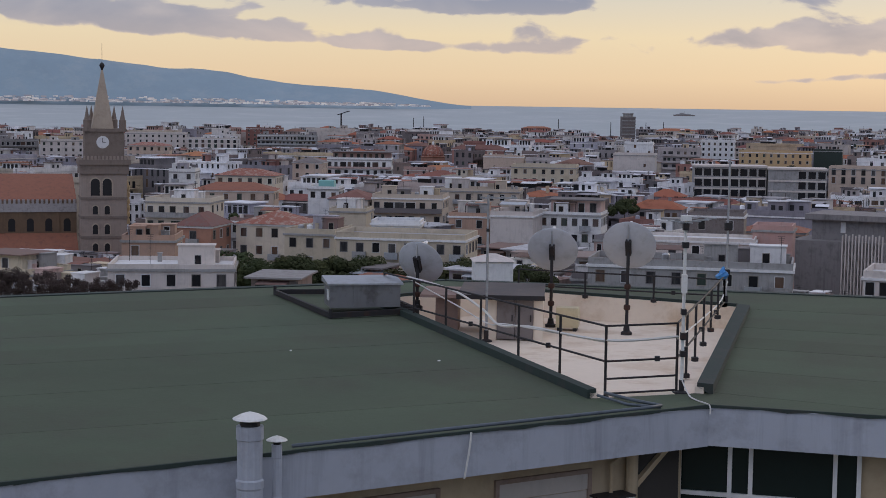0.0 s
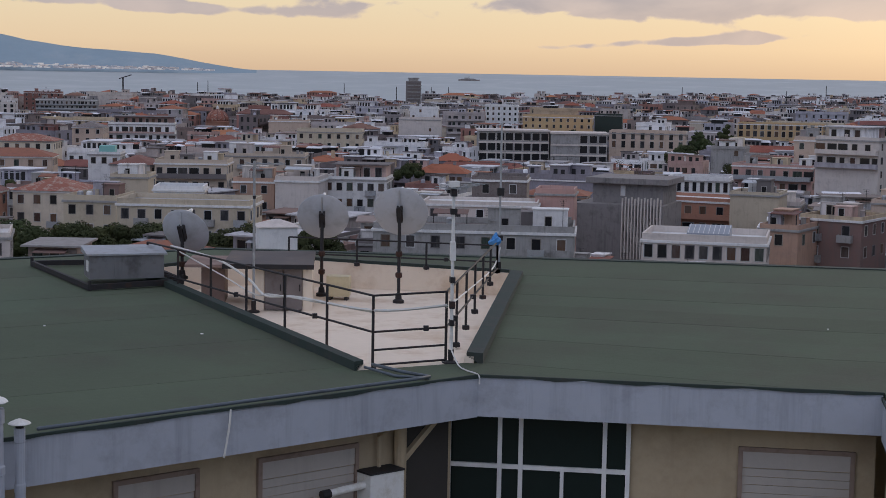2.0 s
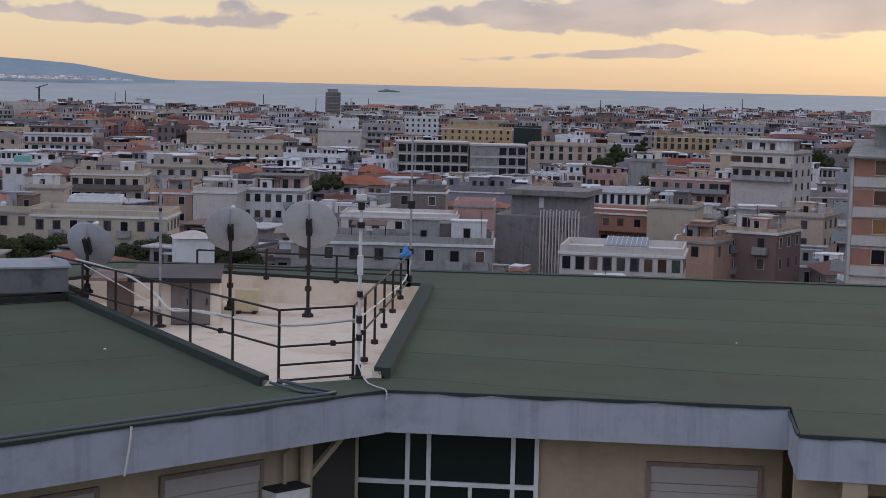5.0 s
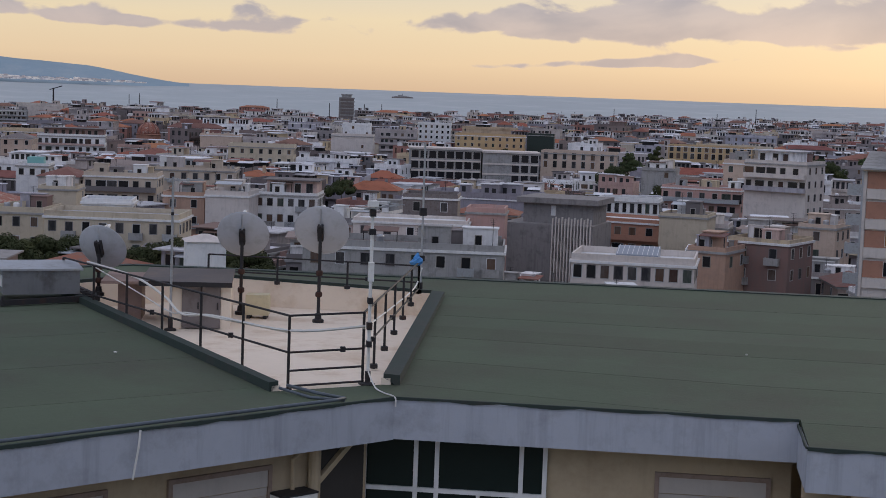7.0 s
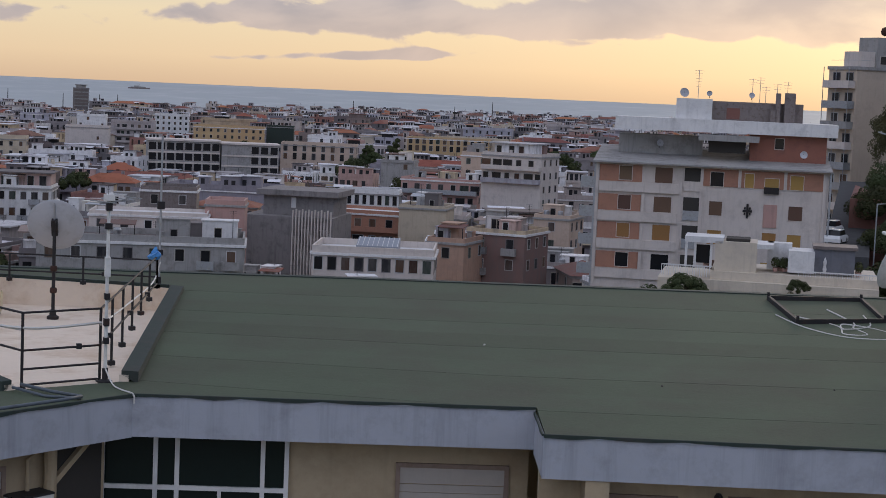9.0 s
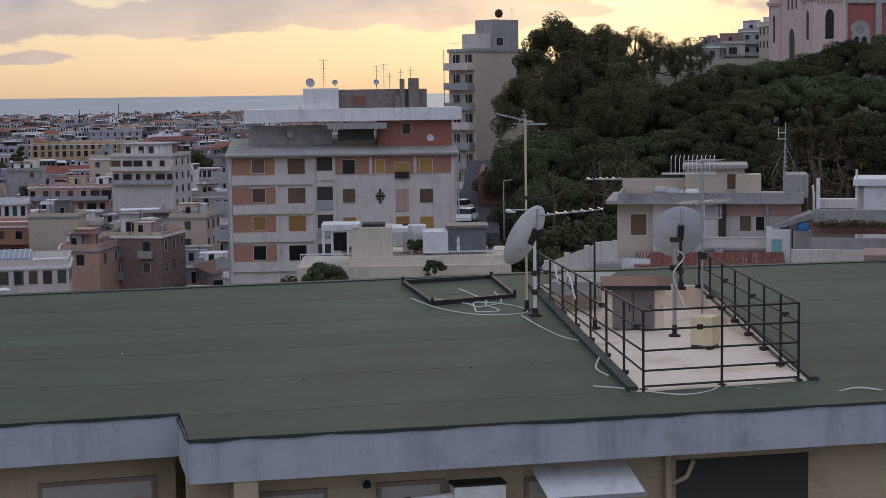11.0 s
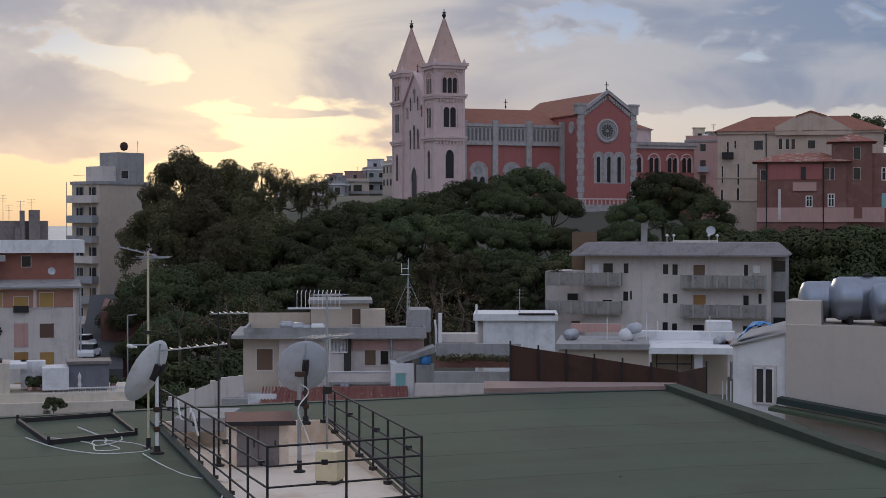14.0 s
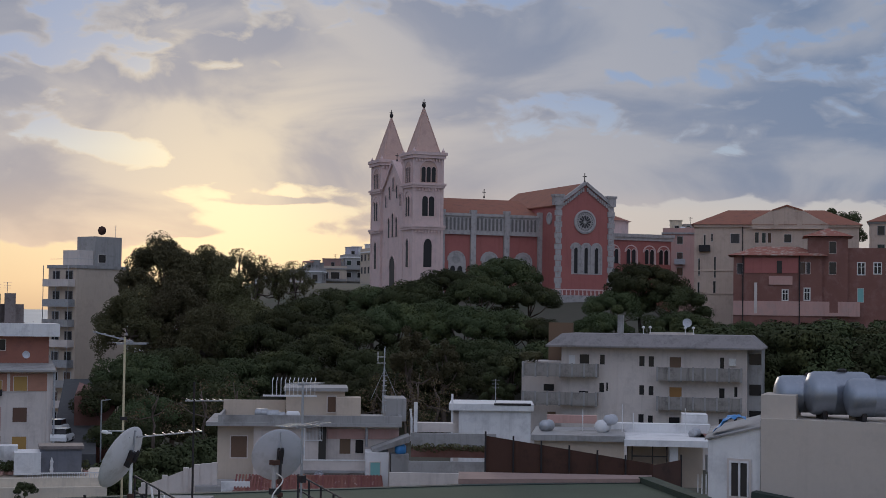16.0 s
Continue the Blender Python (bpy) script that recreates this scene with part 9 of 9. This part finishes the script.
def school():
    d = 600
    for b0, b1, el, lab in ((8.55, 11.0, -1.97, "modern grey school block with rows of wide windows"), (11.05, 13.0, -2.02, "grey school wing with a blank concrete bay")):
        w = 2 * d * math.tan(radians((b1 - b0) / 2))
        t = thing("school_block", lab, "building", at((b0 + b1) / 2, d, EYE, 4))
        zt = d * math.tan(radians(el))
        part("wall", Shape().box(-w / 2, w / 2, 0, 14, -50, zt), M_CONCRETE, t)
        part("roof_band", Shape().box(-w / 2 - 0.4, w / 2 + 0.4, -0.6, 14, zt, zt + 0.6), M_GREYWALL, t)
        n = int(w / 3.0)
        for j in range(3):
            for i in range(n):
                if b0 > 11 and i < n * 0.35:
                    continue
                opening(t, -w / 2 + (i + 0.5) * w / n, zt - 3.2 - 3.7 * j, 2.6, 2.6, M_PANE_OB)
            part("floor_band", Shape().box(-w / 2, w / 2, -0.25, 0, zt - 4.3 - 3.7 * j, zt - 3.7 - 3.7 * j), M_GREYWALL, t)
        reserve((b0 + b1) / 2, d + 7, w * 0.5, 10)
        CLEAR.append((b0, b1, d, -2.95))


school()


def brut_house():
    d = 300
    t = thing("concrete_hall", "raw concrete hall with a heavy overhanging flat roof", "building", at(13.75, d, EYE, -14))
    zt = d * math.tan(radians(-3.5))
    part("roof_slab", Shape().box(-7.6, 7.6, -1.5, 12, zt - 1.0, zt), M_RAW, t, "heavy dark overhanging roof slab")
    part("upper_wall", Shape().box(-6.6, 6.4, 0, 11, zt - 4.6, zt - 1.0), M_RAW, t)
    part("lower_wall", Shape().box(-9.5, 7.2, -3.5, 12, -45, zt - 4.6), M_RAW, t)
    for i in range(13):
        part("fin", Shape().box(-0.2 + i * 0.58, 0.02 + i * 0.58, -4.0, -3.5, -45, zt - 3.4 + 0.25 * (i % 2)), M_GREYWALL, t)
    for j in range(2):
        for i in range(6):
            opening(t, 0.4 + i * 1.16, zt - 9.4 - j * 3.6, 0.5, 2.6, M_PANE_OB, -3.5)
    opening(t, -1.0, zt - 3.2, 0.8, 1.8, M_WHITE, 0.0)
    reserve(13.9, d + 5, 9, 12)
    CLEAR.append((12.3, 15.3, d, -6.0))


brut_house()
placed(14.96, 17.6, 322, -4.22, 12, "salmon brick house with long balconies and a pale roof", M_BRICK_OR, -16, 16, 1, roofmat=M_WHITE, show=1.5, long_balconies=True, pitch=2.6, sides=(0, 1), clutter=False)
placed(15.15, 17.25, 352, -3.52, 8, "white attic storey with a row of tall dark windows", M_WHITE, -6, 14, 2, pitch=1.4, win=(0.75, 2.0), balconies=0, clutter=False, sides=(0, 1))
sk = placed(14.35, 18.6, 222, -5.62, 12, "pale flat-roofed building with a glazed skylight", M_GREYWALL, -4, 14, 3, roofmat=M_WHITE, balconies=0, pitch=1.6, win=(1.1, 1.7), clutter=False)
part("skylight", Shape().prism([(-2.6, -2.5), (3.2, -2.5), (3.2, 2.5), (-2.6, 2.5)], 14.0, [14.8, 14.8, 15.6, 15.6]), M_STEEL, sk, "ribbed glass skylight")
for i in range(9):
    part("skylight_bar", Shape().bar((-2.4 + i * 0.68, -2.52, 14.85), (-2.4 + i * 0.68, 2.4, 15.66), 0.08, 0.06), M_WHITE, sk)
placed(17.42, 20.1, 420, -2.97, 13, "pink plastered house with a roof terrace", M_OLDPINK, -12, 15, 4, show=0.7, long_balconies=True, sides=(0, 1))
placed(5.0, 12.0, 216, -5.45, 11, "long grey flat-roofed building crowded with tanks", M_CONCRETE, -4, 13, 5, roofmat=M_FLAT, balconies=0.2, show=1.0)
placed(6.7, 10.7, 268, -4.54, 10, "low building under a wide pale canopy roof", M_GREYWALL, -4, 13, 21, roofmat=M_WHITE, balconies=0, clutter=False, show=0.5)
placed(8.4, 10.3, 285, -3.66, 9, "brown rendered box house with a thin roof slab", M_HUT, -4, 16, 6, clutter=False, balconies=0, show=0.7, skip=0.7)
placed(10.6, 11.95, 275, -4.1, 8, "pinkish stair block on the flat roof", M_OLDPINK, -4, 16, 7, clutter=False, balconies=0, show=0.9, skip=0.9)
placed(10.2, 12.4, 345, -4.15, 11, "low house under a wide terracotta roof", M_PEACH, -6, 12, 22, tiled=True, roofmat=M_ORANGE, balconies=0, show=0.3)
placed(1.71, 3.2, 325, -3.80, 12, "blank white-grey house wall with a stepped roof", M_GREYWALL, -10, 15, 8, pitch=6, balconies=0, show=1.0, skip=0.6)
placed(3.33, 5.5, 335, -3.72, 11, "white terraced house with a glazed veranda", M_WHITE, -8, 15, 9, balconies=0.3, show=1.0, attic=True, pitch=1.9)
placed(0.25, 1.67, 330, -3.84, 11, "peach house with brown shutters", M_PEACH, -10, 14, 23, balconies=0.4, show=0.7)
placed(-3.61, 0.9, 262, -4.66, 12, "long cream palazzo with balconies over the gardens", M_YELLOW2, -12, 14, 10, balconies=0.4, pitch=2.4, show=0.9, clutter=False)
placed(-2.54, -0.84, 276, -4.14, 8, "white attic storey with a pale blue-grey roof", M_WHITE, -6, 9, 24, roofmat=M_STEEL, balconies=0, clutter=False, pitch=2.2, show=0.45)
placed(-5.3, -3.55, 282, -4.52, 12, "cream palazzo with tall shutters", M_YELLOW2, -16, 14, 11, balconies=0.4, pitch=2.4, show=0.9)
placed(-3.92, -2.65, 338, -3.72, 10, "yellow box house with a blank wall", M_YELLOW2, -10, 14, 25, balconies=0, skip=0.85, show=0.5)
placed(-6.95, -4.8, 302, -4.2, 12, "cream house with tall windows under a red tile roof", M_CREAM, -18, 14, 26, tiled=True, roofmat=M_TILE_OLD, balconies=0.3, pitch=2.4, show=0.9)
placed(-2.45, 0.0, 384, -3.24, 12, "beige house with tall dark windows and long balconies", M_BEIGE, -8, 14, 27, long_balconies=True, show=0.85, pitch=2.2)
placed(-3.8, -2.45, 392, -3.3, 11, "grey-white house under a dark red roof", M_GREYWALL, -20, 14, 28, tiled=True, roofmat=M_BRICK_RD, show=0.5)
hw = placed(-4.7, -3.63, 425, -2.95, 10, "white house with a turquoise roof hut", M_WHITE, -8, 14, 29, show=0.4, clutter=False, pitch=2.2)
part("roof_hut", Shape().box(-1.6, 2.4, -2.5, 1.5, 14, 16.0), M_TEAL, hw, "turquoise roof hut")
placed(-0.11, 2.63, 424, -2.96, 12, "pale beige house with a row of windows", M_BEIGE, -6, 14, 30, show=0.45, pitch=2.4)
placed(2.33, 4.57, 592, -2.1, 14, "yellow-beige palazzo with a flat cornice", M_YELLOW2, -5, 16, 31, show=0.42, pitch=3.0, balconies=0, clutter=False)
placed(1.34, 2.71, 705, -1.75, 12, "blank beige gable wall of a town house", M_VILLA, -4, 16, 32, show=0.38, skip=0.9, balconies=0)
placed(5.82, 7.27, 780, -1.62, 14, "blank white-grey block without windows", M_GREYWALL, -4, 18, 33, show=0.55, skip=0.85, balconies=0, clutter=False)
placed(6.2, 7.16, 905, -1.22, 12, "white tall block with a stepped top", M_WHITE, -4, 20, 34, show=0.4, skip=0.6, balconies=0)
placed(8.79, 9.93, 1000, -1.10, 14, "white block with rows of small dark windows", M_WHITE, -3, 20, 35, show=0.6, pitch=3.0, balconies=0, clutter=False)
placed(10.1, 12.5, 860, -1.45, 14, "long ochre-yellow palazzo above the roofs", M_YELLOW, -4, 18, 12, pitch=3.2, balconies=0, roofmat=M_TILE, clutter=False, show=0.5)
placed(12.57, 13.5, 885, -1.36, 12, "block wrapped in dark green scaffold netting", M_FELT_DARK, -3, 18, 36, show=0.6, balconies=0, skip=0.8, clutter=False)
placed(13.1, 15.7, 640, -1.95, 14, "pale pinkish hall with arched windows", M_VILLA, -4, 16, 37, show=0.6, win=(1.4, 2.4), pitch=3.4, balconies=0, clutter=False)
placed(17.45, 20.3, 760, -1.55, 16, "long yellow hall with a brown colonnade", M_YELLOW, -5, 14, 13, pitch=3.0, win=(1.6, 2.4), balconies=0, clutter=False, show=0.5)
placed(16.62, 17.75, 505, -2.38, 11, "raw concrete stair block", M_CONCRETE, -8, 16, 38, show=0.8, skip=0.8, balconies=0)
placed(20.33, 22.4, 400, -2.0, 13, "pale grey apartment house with stacked balconies", M_GREYWALL, -20, 20, 14, long_balconies=True, sides=(0, 1), show=1.8, attic=True)
placed(19.39, 20.4, 436, -2.05, 10, "cream apartment house with brown shutters", M_VILLA, -8, 18, 39, show=0.9, balconies=0.2)
placed(17.37, 19.0, 316, -3.95, 10, "pale yellow house with a plant-filled terrace", M_YELLOW2, -10, 14, 40, show=0.6, skip=0.6, balconies=0)
placed(-9.01, -7.8, 296, -4.28, 11, "orange-red house with white-framed windows", M_BRICK_OR, -20, 14, 15, tiled=True, roofmat=M_TILE, show=0.8)
placed(-11.05, -9.24, 250, -4.77, 10, "peach flat-roofed house with a stair block", M_PEACH, -8, 13, 16, show=0.8, skip=0.6)
placed(-11.6, -7.3, 222, -5.75, 12, "white flat roof with a thin dark canopy", M_GREYWALL, -4, 12, 17, roofmat=M_WHITE, balconies=0)
placed(-10.1, -7.9, 366, -3.44, 12, "grey-cream palazzo with a planted roof terrace", M_CREAM, -16, 14, 41, show=0.7, long_balconies=True)
placed(-8.66, -5.87, 424, -3.04, 12, "long low house under a terracotta roof", M_VILLA, -8, 12, 42, tiled=True, roofmat=M_ORANGE, show=0.25, balconies=0)
placed(-7.8, -5.77, 492, -2.52, 13, "long cream palazzo with small windows under a red tile roof", M_CREAM, -12, 14, 43, tiled=True, roofmat=M_TILE_OLD, show=0.42, pitch=2.6, balconies=0)
placed(-9.45, -8.55, 520, -2.4, 11, "white house with a rounded gable", M_WHITE, -8, 14, 44, show=0.4)
placed(-5.2, -4.18, 612, -2.04, 13, "cream palazzo under a dark brown roof", M_VILLA, -10, 15, 45, tiled=True, roofmat=M_HUT, show=0.42, balconies=0)
placed(-4.07, -1.84, 652, -1.92, 14, "white apartment house with long balconies", M_WHITE, -4, 16, 46, long_balconies=True, show=0.5, attic=True)
placed(-10.85, -9.43, 810, -1.52, 14, "long house under a faded red roof", M_VILLA, -6, 15, 47, tiled=True, roofmat=M_TILE_OLD, show=0.3, balconies=0)
placed(-10.94, -8.86, 1100, -1.11, 14, "long white waterfront building", M_GREYWALL, -3, 18, 48, show=0.42, pitch=3.6, balconies=0, clutter=False)
placed(-8.86, -7.13, 1090, -1.28, 14, "white waterfront building with dark arches", M_GREYWALL, -3, 18, 49, show=0.3, pitch=3.6, win=(1.8, 2.2), balconies=0)
placed(-6.84, -5.6, 1260, -0.90, 14, "dark red-brown waterfront block", M_BRICK_RD, -6, 20, 50, show=0.55, pitch=4.0, balconies=0)
placed(-6.46, -4.43, 1150, -1.12, 14, "grey waterfront block with balconies", M_CONCRETE, -4, 18, 51, show=0.4, pitch=4.0, long_balconies=True)
placed(-15.03, -13.83, 920, -1.37, 14, "dark grey waterfront shed with bands of windows", M_RAW, -3, 16, 52, show=0.3, long_balconies=True)
placed(-13.74, -12.3, 905, -1.39, 14, "pale waterfront house under a dark roof", M_GREYWALL, -3, 16, 53, show=0.5, roofmat=M_HUT, pitch=3.4, balconies=0)
placed(20.0, 22.05, 250, -4.7, 11, "lilac-grey old house with broken terraces", M_WALLS, -20, 14, 18, balconies=0.6, show=1.2)
placed(18.6, 19.9, 243, -5.1, 10, "peach house with a pale awning on its terrace", M_PEACH, -18, 14, 19, balconies=0.4, show=0.7)
placed(22.15, 23.4, 300, -4.1, 11, "cream house with closed shutters beside the block", M_VILLA, -14, 15, 20, show=0.9)


def little_house():
    d = 180
    t = thing("garden_pavilion", "small white pavilion with a pale pyramid roof", "house", at(1.62, d, EYE, 6))
    z = d * math.tan(radians(-5.42))
    part("wall", Shape().box(-2.1, 2.1, 0, 4, z - 8, z), M_WHITE, t)
    s = Shape()
    s.m = Matrix.Translation((0, 2, 0))
    hip_roof(s, 4.2, 4, z, 0.75, 0.25)
    part("roof", s, M_GREYWALL, t)


little_house()
for b, d, el, k in ((-5.2, 232, -5.0, 1.0), (-4.0, 236, -5.1, 0.9), (-6.4, 238, -5.2, 0.9), (-2.9, 240, -5.05, 1.0), (-1.6, 220, -5.5, 0.9), (-0.4, 225, -5.3, 1.1), (0.5, 222, -5.05, 1.1), (-7.6, 255, -4.9, 1.2), (-8.0, 250, -5.2, 1.0), (-5.6, 225, -5.5, 1.0),
                    (2.9, 215, -5.3, 0.8), (24.0, 650, -1.6, 0.9), (22.6, 640, -1.7, 0.8), (19.2, 520, -2.6, 0.8), (16.3, 600, -2.0, 0.8)):
    plant(BUSH, b, d, top_of(el, d) - 4.5 * 1.4 * k, 1.4 * k, b * 77)
M_TWIG = surface("bare_brown_twigs", (0.075, 0.052, 0.045), 0.9, bump=0, spread=0.4, by_island=0.6)
BARE = tree("bare_tree", "bare brown winter tree with fine twigs", 95, 6, 3.0, 4.6, 20, 260, 0.10, M_TWIG, droop=True)
put(BARE, -13.9, 204, top_of(-5.45, 204) - 6)
for b, d, el, k in ((-12.9, 203, -5.6, 1.0), (-12.0, 200, -5.7, 0.9), (-14.7, 206, -5.3, 1.1), (-11.2, 204, -5.75, 0.9), (-13.3, 198, -5.8, 0.9), (-15.4, 204, -5.4, 1.0), (-12.4, 199, -5.9, 0.8)):
    plant(BARE, b, d, top_of(el, d) - 6 * k, k, b * 40)
NORFOLK = tree("norfolk_pine", "dark layered norfolk pine rising between the houses", 91, 18, 3.6, 15, 26, 300, 0.3, M_PINE)
put(NORFOLK, -7.3, 330, top_of(-3.2, 330) - 18)
plant(NORFOLK, 17.0, 620, top_of(-1.25, 620) - 18, 1.0, 50)
plant(NORFOLK, 16.1, 640, top_of(-1.4, 640) - 18, 0.9, 120)
plant(NORFOLK, -6.9, 335, top_of(-3.6, 335) - 16, 0.9, 200)


def ship(b, d, ln, name, label):
    z = float(np.interp(d, (2500, 2700, 3000, 3400, 3800, 4200, 4500, 4700), (0, 0, 2, 9, 20, 33, 45, 54)))
    t = thing("ship", label, "ship", at(b, d, z, 4))
    part("hull", Shape().prism([(-ln / 2, -3), (ln / 2 - 4, -3), (ln / 2, 0), (ln / 2 - 4, 3), (-ln / 2, 3)], -1, 3.2), M_HUT, t)
    for x, w, h in ((-ln * 0.12, ln * 0.10, 8), (ln * 0.05, ln * 0.16, 6), (-ln * 0.3, ln * 0.08, 5), (ln * 0.26, ln * 0.06, 5)):
        part("deckhouse", Shape().box(x - w, x + w, -2.4, 2.4, 3.2, h), M_CONCRETE, t)
    part("mast", Shape().tube((0, 0, 6), (0, 0, 12), 0.4), M_METAL, t)


ship(8.2, 4350, 56, "ship", "grey ship far out on the strait")
ship(13.05, 2650, 56, "ship", "blue-grey ferry moored beyond the roofs")


def crane(b, d, el):
    t = thing("harbour_crane", "thin harbour crane above the roofs", "crane", at(b, d, EYE, 20))
    z = d * math.tan(radians(el))
    part("tower", Shape().box(-0.6, 0.6, -0.6, 0.6, -55, z), M_METAL, t)
    part("jib", Shape().bar((-4, 0, z - 1), (9, 0, z + 3), 0.7, 0.8), M_METAL, t)


crane(-3.6, 1700, -0.35)
for b, el in ((-1.1, -0.45), (-0.75, -0.4), (3.9, -0.42), (5.7, -0.5), (6.9, -0.5), (7.5, -0.48), (15.5, -0.35), (19.0, -0.4), (20.3, -0.2)):
    single("mast_pole", Shape().tube((0, 0, -40), (0, 0, 1600 * math.tan(radians(el))), 0.55, 6, 0.3), M_METAL, "thin dark mast above the far roofs", "mast", group="masts on the waterfront", m=at(b, 1600, EYE))

# trees standing among the town's roofs
for proto, b, d, el, k in ((CYPRESS, 16.0, 600, -1.62, 1.1), (BUSH, 15.6, 520, -2.2, 1.5), (BUSH, 17.5, 430, -2.75, 1.6), (BUSH, 17.9, 432, -2.8, 1.4), (BUSH, 22.2, 560, -1.65, 1.8), (BUSH, 22.8, 565, -1.75, 1.6), (CYPRESS, 19.6, 640, -1.5, 1.0),
                           (AUTUMN, 14.0, 440, -2.75, 1.5), (AUTUMN, 13.4, 445, -2.7, 1.4), (BUSH, 11.9, 660, -1.75, 2.2), (BUSH, 6.2, 420, -3.0, 1.2), (BUSH, -2.6, 270, -5.1, 1.6), (BUSH, -1.4, 272, -5.2, 1.5), (BUSH, -4.6, 268, -5.2, 1.7)):
    reserve(b, d, 4.5 * k * 0.8)
    plant(proto, b, d, top_of(el, d) - (12 if proto is CYPRESS else 7 if proto is AUTUMN else 4.5) * k, k, b * 77)
near_town()
far_town()
